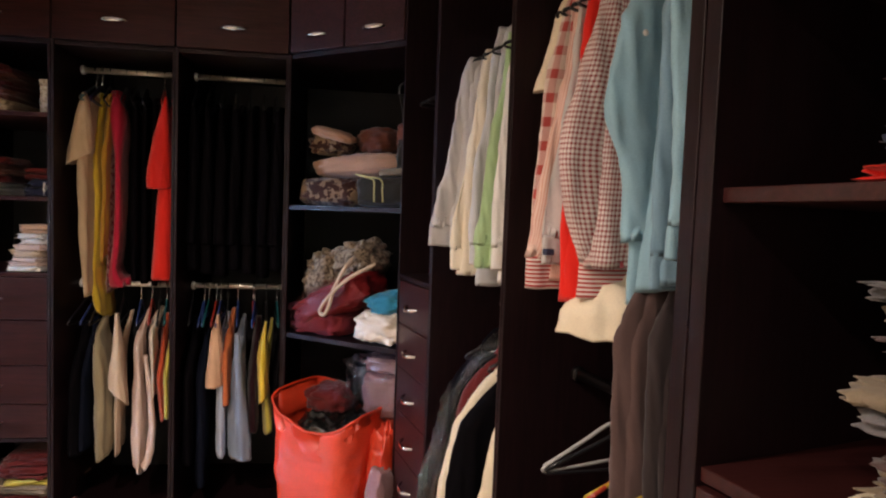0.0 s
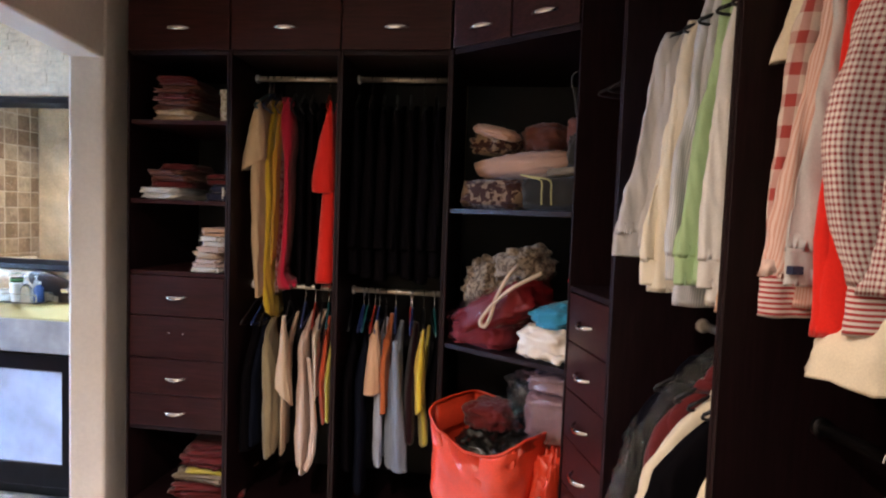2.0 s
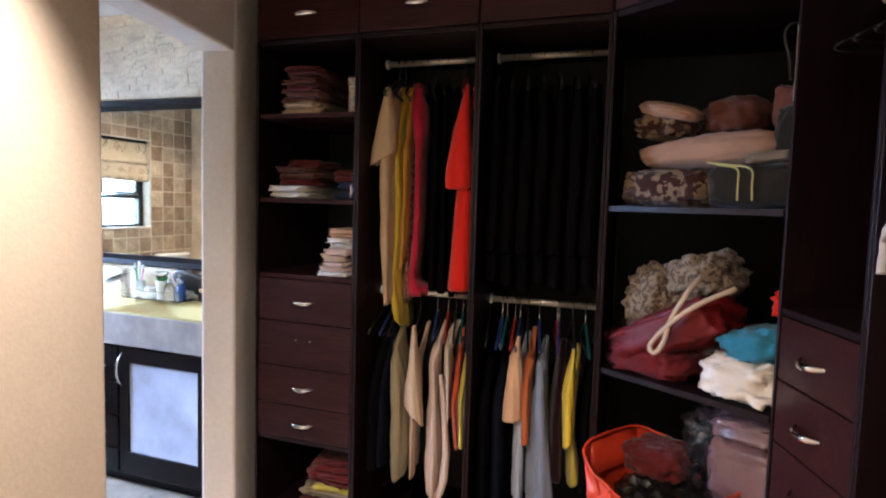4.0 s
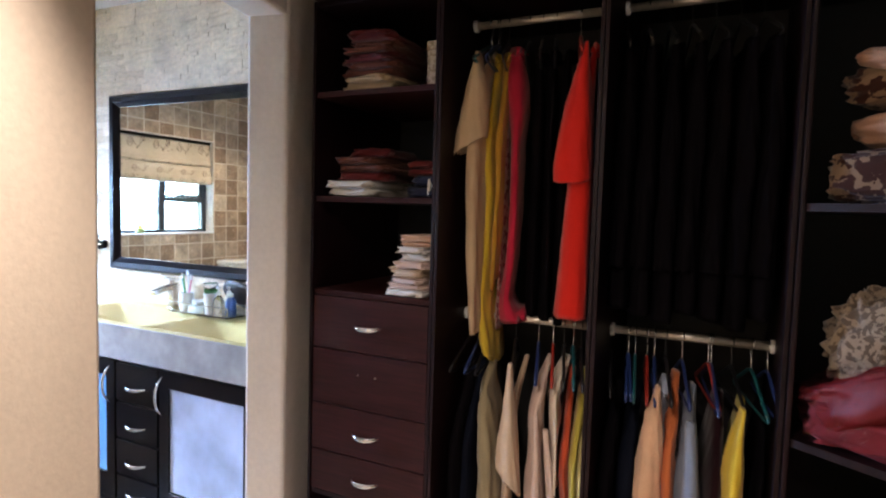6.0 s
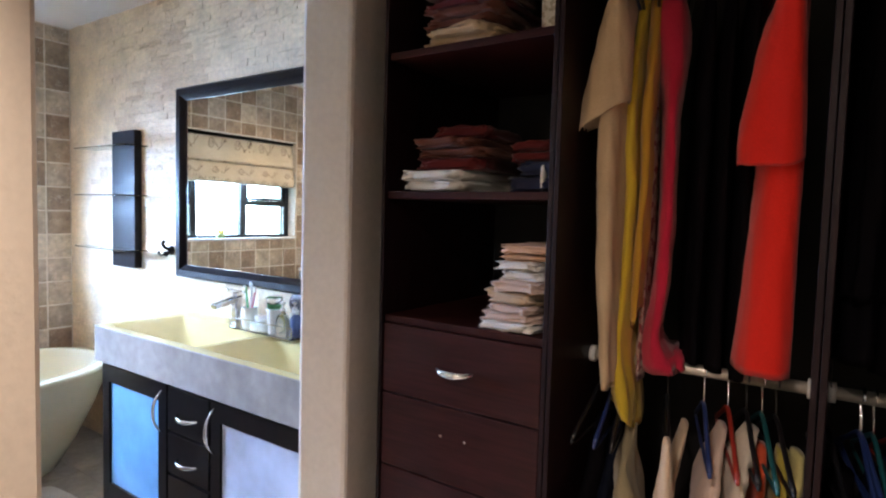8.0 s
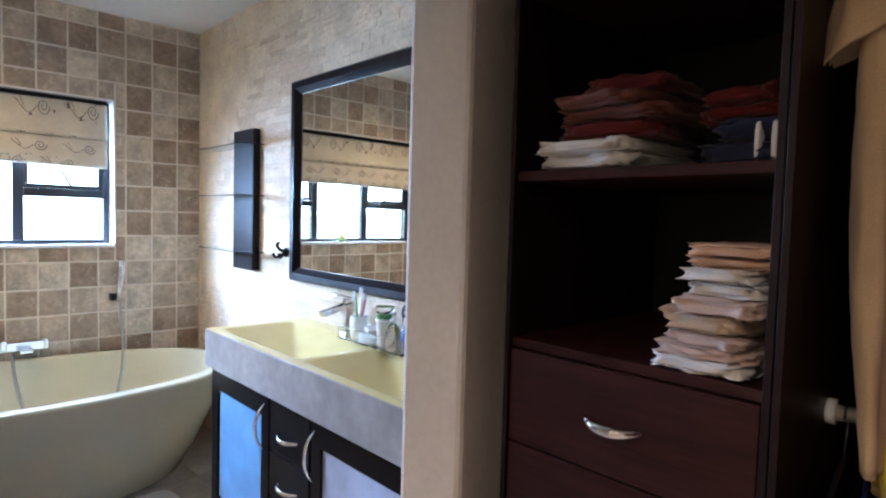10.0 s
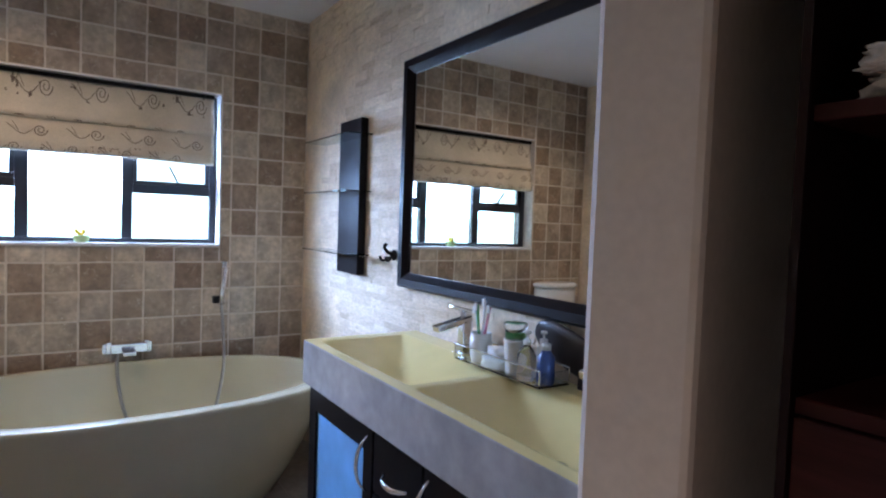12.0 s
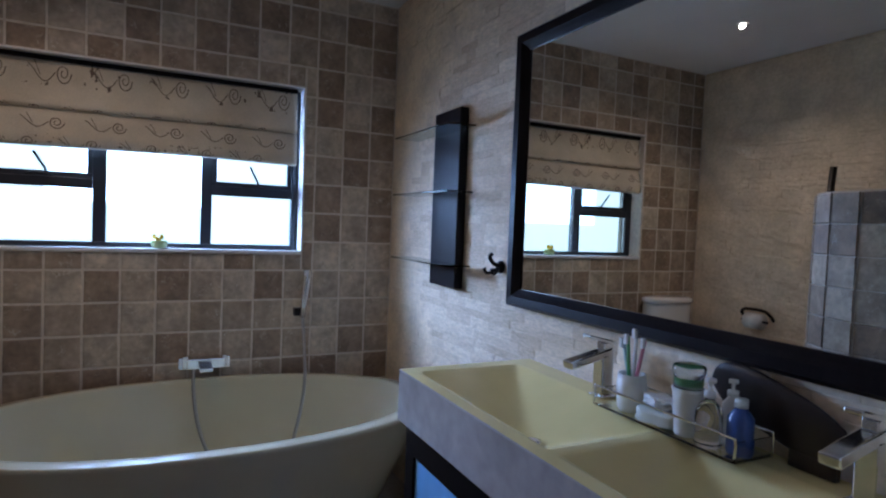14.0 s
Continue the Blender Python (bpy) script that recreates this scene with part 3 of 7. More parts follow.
vanity = thing("vanity_cabinet", "dark wooden vanity cabinet with frosted glass doors", "vanity cabinet", ((VX0 + VX1) / 2, 4.06, 0))
CY0 = VY + 0.022
boxed("body", VX0 + 0.02, VX1 - 0.02, CY0 + 0.022, MY - 0.02, 0.06, 0.722, M["wenge"], vanity, "", 0.002)
boxed("plinth", VX0 + 0.05, VX1 - 0.05, CY0 + 0.06, MY - 0.05, 0.0, 0.059, M["wenge"], vanity, "", 0)


def glass_door(x0, x1, grip, pane_mat, pane_label):
    z0, z1 = 0.075, 0.71
    bm = bmesh.new()
    rims = []
    for dy in (0.0, 0.02):
        rims.append([bm.verts.new((x, CY0 + dy, z)) for x, z in ((x0, z0), (x1, z0), (x1, z1), (x0, z1))])
        rims.append([bm.verts.new((x, CY0 + dy, z)) for x, z in ((x0 + 0.06, z0 + 0.11), (x1 - 0.06, z0 + 0.11), (x1 - 0.06, z1 - 0.075), (x0 + 0.06, z1 - 0.075))])
    for p, q in ((0, 1), (2, 3), (0, 2), (1, 3)):
        for k in range(4):
            bm.faces.new((rims[p][k], rims[p][(k + 1) % 4], rims[q][(k + 1) % 4], rims[q][k]))
    bmesh.ops.bevel(bm, geom=list(bm.edges), offset=0.002, segments=1, affect="EDGES")
    ob = part("door", bm, M["wenge"], vanity, "dark framed door with frosted glass")
    bm = bmesh.new()
    box(bm, x0 + 0.061, x1 - 0.061, CY0 + 0.008, CY0 + 0.014, z0 + 0.111, z1 - 0.076)
    part("pane", bm, M[pane_mat], ob, pane_label)
    bm = bmesh.new()
    bow_handle(bm, pose(grip, CY0, 0.60, 0, 90, 0), 0.17, 0.035)
    part("handle", bm, M["chrome"], ob, "upright chrome bow handle", smooth=True)


glass_door(VX0 + 0.022, -1.955, -1.985, "frosted", "frosted blue glass pane, its lit glow put into the colour")
glass_door(-1.665, VX1 - 0.022, -1.640, "frosted_pale", "frosted pale lilac glass pane, its lit glow put into the colour")
for n, z0 in enumerate((0.535, 0.365, 0.20, 0.075)):
    drawer_h = (0.71 - 0.535, 0.165, 0.16, 0.12)[n]
    bm = bmesh.new()
    box(bm, -1.945, -1.675, CY0, CY0 + 0.02, z0, z0 + drawer_h - 0.005, 0.002)
    ob = part("drawer", bm, M["wenge"], vanity, "dark drawer front")
    bm = bmesh.new()
    bow_handle(bm, pose(-1.81, CY0, z0 + drawer_h * 0.42), 0.13, 0.03)
    part("handle", bm, M["chrome"], ob, "chrome bow handle", smooth=True)

# ---- mirror ----
MX0, MX1, MZ0, MZ1 = -2.602, -1.16, 1.050, 1.992
wall_mirror = thing("wall_mirror", "large mirror in a dark moulded wooden frame", "mirror", ((MX0 + MX1) / 2, MY, MZ0))
FW = 0.062
bm = bmesh.new()
prof = ((0.0, 0.0), (0.0, 0.030), (0.010, 0.042), (0.036, 0.040), (0.048, 0.030), (0.062, 0.020), (0.062, 0.0))
corners = []
for cx, cz, sx, sz in ((MX0, MZ0, 1, 1), (MX1, MZ0, -1, 1), (MX1, MZ1, -1, -1), (MX0, MZ1, 1, -1)):
    corners.append([bm.verts.new((cx + sx * a, MY - 0.010 - h, cz + sz * a)) for a, h in prof])
for k in range(4):
    p, q = corners[k], corners[(k + 1) % 4]
    for j in range(len(prof) - 1):
        bm.faces.new((p[j], p[j + 1], q[j + 1], q[j]))
    bm.faces.new((p[-1], p[0], q[0], q[-1]))
part("frame", bm, M["wenge"], wall_mirror, "dark moulded wooden frame")
boxed("glass", MX0 + FW - 0.004, MX1 - FW + 0.004, MY - 0.026, MY - 0.020, MZ0 + FW - 0.004, MZ1 - FW + 0.004, M["mirror"], wall_mirror, "silvered mirror glass", 0)
boxed("backing", MX0 + 0.02, MX1 - 0.02, MY - 0.019, MY - 0.012, MZ0 + 0.02, MZ1 - 0.02, M["dark"], wall_mirror, "", 0)

# ---- narrow rack with glass shelves ----
wall_rack = thing("wall_rack", "dark wooden wall rack with three glass shelves", "wall shelf", (-3.13, MY, 1.06))
boxed("board", -3.24, -2.995, MY - 0.05, MY - 0.010, 1.060, 1.812, M["wenge"], wall_rack, "tall dark wooden board", 0.004)
for z in (1.715, 1.455, 1.165):
    boxed("shelf", -3.42, -2.86, MY - 0.17, MY - 0.052, z - 0.003, z + 0.003, M["glass"], wall_rack, "thin clear glass shelf", 0.001)
robe_hook = thing("robe_hook", "dark curled metal robe hook", "hook", (-2.70, MY - 0.01, 1.16))
bm = bmesh.new()
lathe(bm, [(0.001, 0), (0.024, 0), (0.024, 0.008), (0.015, 0.014), (0.001, 0.016)], 18, Matrix.Translation((-2.70, MY - 0.008, 1.175)) @ Matrix.Rotation(radians(90), 4, "X"))
part("rosette", bm, M["black"], robe_hook, smooth=True)
for s in (-1, 1):
    bm = bmesh.new()
    tube(bm, curve_points([(-2.70, MY - 0.02, 1.175), (-2.70 + s * 0.014, MY - 0.04, 1.156), (-2.70 + s * 0.024, MY - 0.058, 1.152), (-2.70 + s * 0.029, MY - 0.066, 1.170)], 5), [0.006] * 15 + [0.009], 8)
    part("prong", bm, M["black"], robe_hook, smooth=True)
bm = bmesh.new()
tube(bm, curve_points([(-2.70, MY - 0.02, 1.18), (-2.70, MY - 0.045, 1.190), (-2.70, MY - 0.060, 1.212), (-2.70, MY - 0.050, 1.224)], 5), 0.008, 8)
part("prong", bm, M["black"], robe_hook, smooth=True)
downlight = thing("downlight", "lit round white recessed ceiling downlight", "downlight", (-3.045, 2.585, CEIL))
bm = bmesh.new()
lathe(bm, [(0.013, 0.0), (0.030, -0.004), (0.032, 0.0), (0.030, 0.002), (0.013, 0.002)], 24, Matrix.Translation((-3.045, 2.585, CEIL - 0.002)))
part("rim", bm, M["ceramic"], downlight, "white rim", smooth=True)
bm = bmesh.new()
lathe(bm, [(0.001, 0.0), (0.012, 0.0), (0.012, 0.003), (0.001, 0.003)], 24, Matrix.Translation((-3.045, 2.585, CEIL - 0.006)))
part("lens", bm, M["led"], downlight, "glowing lens")

# ---- cloth materials ----
def cloth(name, colour, rough=0.85, pattern=None, other=(0.9, 0.9, 0.9), size=0.012, sheen=0.2, stain=0.12, gloss=0.15):
    """Woven cloth; pattern: None, 'stripe', 'check', 'plaid' or 'mottle', in metres along the cloth."""
    mat = material(name, colour, rough, grain=0.10, grain_scale=400, stain=stain, stain_scale=9, bump=0.25, bump_scale=300, sheen=sheen, bump_distance=0.001, gloss=gloss)
    if pattern:
        tree, nodes = mat.node_tree, mat.node_tree.nodes
        shader = nodes["Principled BSDF"]
        uv = nodes.new("ShaderNodeUVMap")
        sep = nodes.new("ShaderNodeSeparateXYZ")
        tree.links.new(uv.outputs[0], sep.inputs[0])

        def math_node(op, a, b=0.5):
            n = nodes.new("ShaderNodeMath")
            n.operation = op
            for slot, v in ((0, a), (1, b)):
                if hasattr(v, "is_output"):
                    tree.links.new(v, n.inputs[slot])
                else:
                    n.inputs[slot].default_value = v
            return n.outputs[0]

        def band(axis, step, share=0.5):
            return math_node("LESS_THAN", math_node("FRACT", math_node("DIVIDE", sep.outputs[axis], step)), share)
        if pattern == "stripe":
            fac = band(0, size)
        elif pattern == "band":
            fac = band(1, size)
        elif pattern == "check":
            fac = math_node("MULTIPLY", math_node("ADD", band(0, size, 0.45), band(1, size, 0.45)), 0.5)
        elif pattern == "plaid":
            fac = math_node("MULTIPLY", math_node("ADD", band(0, size, 0.35), band(1, size, 0.4)), 0.5)
        else:
            n = nodes.new("ShaderNodeTexNoise")
            n.inputs["Scale"].default_value, n.inputs["Detail"].default_value = 1 / size, 3
            c = nodes.new("ShaderNodeTexCoord")
            tree.links.new(c.outputs["Object"], n.inputs["Vector"])
            fac = math_node("GREATER_THAN", n.outputs["Fac"], 0.52)
        mix = nodes.new("ShaderNodeMix")
        mix.data_type = "RGBA"
        was = shader.inputs["Base Color"].links[0].from_socket
        tree.links.new(fac, mix.inputs[0])
        tree.links.new(was, mix.inputs[6])
        mix.inputs[7].default_value = (*other, 1)
        tree.links.new(mix.outputs[2], shader.inputs["Base Color"])
    return mat


C = {
    "tan": cloth("tan_jersey", (0.60, 0.44, 0.27)), "yellow": cloth("yellow_satin", (0.70, 0.50, 0.04), 0.5), "mustard": cloth("mustard_cloth", (0.50, 0.27, 0.03)),
    "magenta": cloth("crimson_pink_jersey", (0.52, 0.018, 0.055)), "red": cloth("bright_red_crepe", (0.75, 0.022, 0.012), stain=0.05), "black": cloth("black_cloth", (0.0040, 0.0034, 0.0046), sheen=0.0, gloss=0.03),
    "olive": cloth("olive_grey_cotton", (0.30, 0.25, 0.15)), "beige": cloth("beige_cotton", (0.62, 0.47, 0.33)), "blush": cloth("blush_cotton", (0.66, 0.50, 0.42)),
    "cream": cloth("cream_cotton", (0.78, 0.68, 0.50)), "ivory": cloth("ivory_lace", (0.76, 0.66, 0.54)), "orange": cloth("burnt_orange_cotton", (0.55, 0.15, 0.05)), "coral": cloth("coral_red_cloth", (0.66, 0.10, 0.04)),
    "lime": cloth("olive_yellow_cotton", (0.50, 0.42, 0.07)), "pale_yellow": cloth("pale_yellow_cotton", (0.62, 0.55, 0.22)), "peach": cloth("peach_cotton", (0.70, 0.44, 0.28)), "denim": cloth("grey_blue_denim", (0.21, 0.25, 0.32)),
    "white": cloth("white_cotton", (0.78, 0.75, 0.70)), "paleblue": cloth("pale_blue_cotton", (0.45, 0.52, 0.66)), "navy": cloth("navy_cloth", (0.02, 0.025, 0.06)),
    "greywhite": cloth("pale_grey_cotton", (0.55, 0.52, 0.50)), "green": cloth("pale_green_cotton", (0.42, 0.58, 0.30)), "thin_stripe": cloth("fine_striped_cotton", (0.72, 0.70, 0.68), pattern="stripe", other=(0.42, 0.42, 0.44), size=0.006),
    "gingham": cloth("red_gingham_cotton", (0.74, 0.66, 0.60), pattern="check", other=(0.27, 0.03, 0.035), size=0.0105), "plaid": cloth("red_plaid_cotton", (0.72, 0.60, 0.52), pattern="plaid", other=(0.42, 0.07, 0.06), size=0.055),
    "pink_stripe": cloth("pink_striped_cotton", (0.66, 0.36, 0.28), pattern="stripe", other=(0.72, 0.52, 0.44), size=0.009), "red_stripe": cloth("red_striped_cotton", (0.72, 0.62, 0.56), pattern="band", other=(0.40, 0.05, 0.05), size=0.009),
    # blue: the chambray's shading as a darker cloth colour
    "chambray": cloth("light_blue_chambray", (0.27, 0.44, 0.52)), "blue": cloth("shaded_chambray_cotton", (0.19, 0.31, 0.39)), "brown": cloth("taupe_brown_wool", (0.085, 0.050, 0.045)),
    "darkbrown": cloth("dark_brown_wool", (0.028, 0.019, 0.019)), "darkred": cloth("dark_red_knit", (0.12, 0.014, 0.014)), "rust": cloth("rust_knit", (0.15, 0.05, 0.032)), "pinkcush": cloth("dusty_pink_velvet", (0.44, 0.25, 0.16)), "leopard": cloth("spotted_plush", (0.045, 0.016, 0.011), pattern="mottle", other=(0.24, 0.16, 0.10), size=0.03),
    "fleece": cloth("mottled_grey_fleece", (0.30, 0.23, 0.16), pattern="mottle", other=(0.11, 0.08, 0.055), size=0.014), "mauve": cloth("mauve_quilt", (0.32, 0.17, 0.17), 0.5), "teal": cloth("teal_cloth", (0.03, 0.20, 0.29)),
    "green_dark": cloth("dark_olive_canvas", (0.020, 0.016, 0.010)), "blossom": cloth("pale_flowered_cotton", (0.60, 0.40, 0.34), pattern="mottle", other=(0.30, 0.07, 0.08), size=0.02), "nightblue": cloth("night_blue_cotton", (0.006, 0.008, 0.016), sheen=0.0, gloss=0.05), "wine": cloth("dark_wine_cotton", (0.018, 0.005, 0.008), gloss=0.05), "crimson": cloth("crimson_blanket", (0.17, 0.008, 0.010), 0.5, gloss=0.3, sheen=0.0), "pinkred": cloth("faded_red_blanket", (0.19, 0.022, 0.028), sheen=0.05), "khaki": cloth("khaki_wool", (0.22, 0.17, 0.11)), "shelfgrey": cloth("grey_knit", (0.13, 0.12, 0.12)),
}
M["tote"] = material("red_woven_plastic", (0.72, 0.055, 0.02), 0.32, grain=0.12, grain_scale=150, stain=0.15, stain_scale=6, bump=0.35, bump_scale=220, coat=0.25)
M["film"] = bpy.data.materials.new("clear_plastic_film")
M["film"].use_nodes = True
film_tree = M["film"].node_tree
film_tree.nodes.clear()
film_out, film_mix, film_clear, film_gloss, film_edge, film_bump, film_noise = (film_tree.nodes.new("ShaderNode" + k) for k in ("OutputMaterial", "MixShader", "BsdfTransparent", "BsdfGlossy", "Fresnel", "Bump", "TexNoise"))
film_gloss.inputs["Roughness"].default_value = 0.14
film_edge.inputs["IOR"].default_value = 1.95
film_noise.inputs["Scale"].default_value, film_noise.inputs["Detail"].default_value = 22, 4
film_bump.inputs["Strength"].default_value, film_bump.inputs["Distance"].default_value = 1.0, 0.03
for a, b in ((film_noise.outputs["Fac"], film_bump.inputs["Height"]), (film_bump.outputs["Normal"], film_gloss.inputs["Normal"]), (film_bump.outputs["Normal"], film_edge.inputs["Normal"]), (film_edge.outputs["Fac"], film_mix.inputs["Fac"]),
             (film_clear.outputs["BSDF"], film_mix.inputs[1]), (film_gloss.outputs["BSDF"], film_mix.inputs[2]), (film_mix.outputs["Shader"], film_out.inputs["Surface"])):
    film_tree.links.new(a, b)
M["wrap"] = M["film"].copy()
M["wrap"].name = "thin_clear_wrap"
for node in M["wrap"].node_tree.nodes:
    if node.type == "FRESNEL":
        node.inputs["IOR"].default_value = 1.03
    elif node.type == "BSDF_GLOSSY":
        node.inputs["Roughness"].default_value = 0.06
M["black_bag"] = material("black_plastic_sack", (0.010, 0.010, 0.009), 0.22, stain=0.2, bump=0.5, bump_scale=24, coat=0.4, bump_distance=0.008)
M["mauve_bag"] = material("mauve_quilt_in_plastic", (0.24, 0.13, 0.125), 0.22, stain=0.25, stain_scale=6, bump=0.6, bump_scale=16, coat=0.5, bump_distance=0.01)
M["white_bag"] = material("white_plastic_bag", (0.74, 0.64, 0.52), 0.3, stain=0.12, stain_scale=8, bump=0.6, bump_scale=20, coat=0.3, bump_distance=0.008)


def along(pairs, f):
    """Straight interpolation in (place, value) pairs."""
    for (a, u), (b, v) in zip(pairs, pairs[1:]):
        if f <= b:
            return u + (v - u) * (f - a) / (b - a) if b > a else v
    return pairs[-1][1]


def drape(bm, m, z0, z1, thick, depth, shift=((0, 0), (1, 0)), folds=5, amp=0.18, seed=0, y=0.0, sides=36, rows=30, ragged=0.012, lean=0.0, crisp=1.0, slant=0.0):
    """A hanging tube of cloth from z0 down to z1. thick, depth, shift: (share of the way down, half size or sideways shift)."""
    uv = bm.loops.layers.uv.verify()
    rng = random.Random(seed)
    ph = [rng.uniform(0, 6.28) for _ in range(4)]
    rings = []
    for r in range(rows + 1):
        f = r / rows
        a, b, c = along(thick, f), along(depth, f), along(shift, f)
        ring = []
        for k in range(sides):
            t = 2 * math.pi * k / sides
            w = 1 + amp * min(1, f * 2.5) * (0.6 * math.sin(folds * t + ph[0] + 1.3 * f) + 0.4 * math.sin((folds * 2 + 1) * t + ph[1] - 1.5 * f))
            wobble = crisp * 0.006 * math.sin(7 * f + ph[2] + 2 * t) * min(1, 3 * f)
            spot = Vector((c * 3 + 0.3 * math.cos(t), b * math.sin(t) + seed * 1.7, 4 * f * abs(z0 - z1)))
            crease = (0.010 * noise.noise(spot * 5) + 0.005 * noise.noise(spot * 13)) * min(1, 4 * f) * crisp
            z = z0 + (z1 - z0) * f + (ragged * math.sin(2 * t + ph[3]) * f if r == rows else 0) + slant * math.cos(t) * f ** 4
            ring.append(bm.verts.new(m @ Vector((c + wobble + (a * w + crease) * math.cos(t), y + lean * f + crease * 0.6 * math.sin(t) + b * (1 + 0.25 * (w - 1)) * math.sin(t), z))))
        rings.append(ring)
    for r, (p, q) in enumerate(zip(rings, rings[1:])):
        for k in range(sides):
            face = bm.faces.new((p[k], p[(k + 1) % sides], q[(k + 1) % sides], q[k]))
            size = 2 * math.pi * math.hypot(along(thick, r / rows), along(depth, r / rows)) * 0.7071 / sides
            for loop, (uu, vv) in zip(face.loops, ((k, r), (k + 1, r), (k + 1, r + 1), (k, r + 1))):
                loop[uv].uv = (uu * size, vv / rows * abs(z0 - z1))
    bm.faces.new(rings[0][::-1])
    inner = [bm.verts.new(v.co + (m.to_3x3() @ Vector((0, 0, 0.03)))) for v in rings[-1]]
    mid = sum((v.co for v in inner), Vector()) / sides
    for v in inner:
        v.co = mid + (v.co - mid) * 0.85
    for k in range(sides):
        bm.faces.new((rings[-1][k], rings[-1][(k + 1) % sides], inner[(k + 1) % sides], inner[k]))
    bm.faces.new(inner)


HANGER = {k: material("hanger_plastic_" + k, c, 0.35) for k, c in dict(black=(0.010, 0.010, 0.012), white=(0.45, 0.44, 0.43), red=(0.32, 0.03, 0.02), yellow=(0.45, 0.31, 0.03), blue=(0.02, 0.04, 0.15), teal=(0.012, 0.09, 0.10), purple=(0.09, 0.05, 0.12)).items()}


def hanger(m, x, rod_z, colour="black", label="", width=0.20, tilt=0.0, y=0.0, drop=0.0):
    """A hanger over a rod: hook, arms and a bottom bar; its arms point along local y."""
    h = thing("clothes_hanger", label or f"{colour} plastic clothes hanger on a rod", "hanger", m @ Vector((x, y, rod_z)), "clothes hangers")
    h_m = m @ Matrix.Translation((x, y, rod_z - drop)) @ Matrix.Rotation(radians(tilt), 4, "Z")
    bm = bmesh.new()
    tube(bm, [h_m @ Vector(p) for p in curve_points([(0, -0.018, -0.004), (0, -0.012, 0.014), (0, 0.006, 0.0175), (0, 0.018, 0.004), (0, 0.010, -0.022), (0, 0, -0.045), (0, 0, -0.07)], 4)], 0.0022, 6)
    part("hook", bm, M["chrome"] if colour != "black" else HANGER["black"], h, "bent wire hook", smooth=True)
    bm = bmesh.new()
    tube(bm, [h_m @ Vector(p) for p in curve_points([(0, -width, -0.145), (0, -width * 0.5, -0.105), (0, 0, -0.07), (0, width * 0.5, -0.105), (0, width, -0.145)], 4)], 0.0048, 8)
    part("arm", bm, HANGER[colour], h, smooth=True)
    bm = bmesh.new()
    tube(bm, [h_m @ Vector(p) for p in curve_points([(0, -width, -0.145), (0, -width + 0.01, -0.156), (0, 0, -0.158), (0, width - 0.01, -0.156), (0, width, -0.145)], 4)], 0.0035, 8)
    part("bar", bm, HANGER[colour], h, smooth=True)
    return h


def hung(bm, m, stations, fold=0.007, seed=0, tilt=(0.0, 0.0), wave=0.006, sides=52, rows=48, square=0.8, skew=0.0):
    """A hanging tube of folded cloth; stations from the top down: height, sideways centre, front edge, half thickness, half depth."""
    uv = bm.loops.layers.uv.verify()
    st = sorted(stations, key=lambda s: -s[0])
    z0, z1 = st[0][0], st[-1][0]
    tracks = [[(z0 - s[0], s[k]) for s in st] for k in (1, 2, 3, 4)]
    rings, lengths = [], []
    for r in range(rows + 1):
        f = r / rows
        down = (z0 - z1) * f
        soften = min(0.025, down, z0 - z1 - down)
        x, front, a, b = (sum(along(tr, down + k * soften) for k in (-1, -0.4, 0.4, 1)) / 4 for tr in tracks)
        ring = []
        for k in range(sides):
            t = 2 * math.pi * k / sides
            c, s = math.cos(t), math.sin(t)
            px, py = x + a * math.copysign(abs(c) ** square, c), front + b + b * math.copysign(abs(s) ** square, s)
            z = z0 - down
            d = 1.25 * noise.noise(Vector((px * 36 + seed * 3.1 + z * 1.5, py * 30 + seed, z * 1.7))) + 0.6 * noise.noise(Vector((px * 70 + z * 7 + seed, py * 64 + z * 9, z * 5))) + 0.25 * noise.noise(Vector((px * 50, py * 50 + z * 40, z * 26 + seed)))
            d = max(-0.6 * a, min(0.9 * a, d * fold * min(1, 0.15 + 3.5 * f)))
            way = Vector((c / max(a, 1e-4), s / max(b, 1e-4))).normalized()
            px -= skew * (py - front)
            z += (tilt[0] * c + tilt[1] * s + wave * noise.noise(Vector((px * 18, py * 18, seed)))) * f ** 7
            ring.append(bm.verts.new(m @ Vector((px + d * way.x, py + d * way.y, z))))
        rings.append(ring)
        lengths.append(sum((p.co - q.co).length for p, q in zip(ring, ring[1:] + ring[:1])))
    steady = sum(lengths) / len(lengths) / sides
    for r, (p, q) in enumerate(zip(rings, rings[1:])):
        for k in range(sides):
            face = bm.faces.new((p[k], p[(k + 1) % sides], q[(k + 1) % sides], q[k]))
            for loop, (uu, vv) in zip(face.loops, ((k, r), (k + 1, r), (k + 1, r + 1), (k, r + 1))):
                loop[uv].uv = (uu * steady, vv / rows * (z0 - z1))
    bm.faces.new(rings[0][::-1])
    mid = sum((v.co for v in rings[-1]), Vector()) / sides
    inner = [bm.verts.new(mid + (v.co - mid) * 0.86 + Vector((0, 0, 0.03))) for v in rings[-1]]
    for k in range(sides):
        bm.faces.new((rings[-1][k], rings[-1][(k + 1) % sides], inner[(k + 1) % sides], inner[k]))
    bm.faces.new(inner)


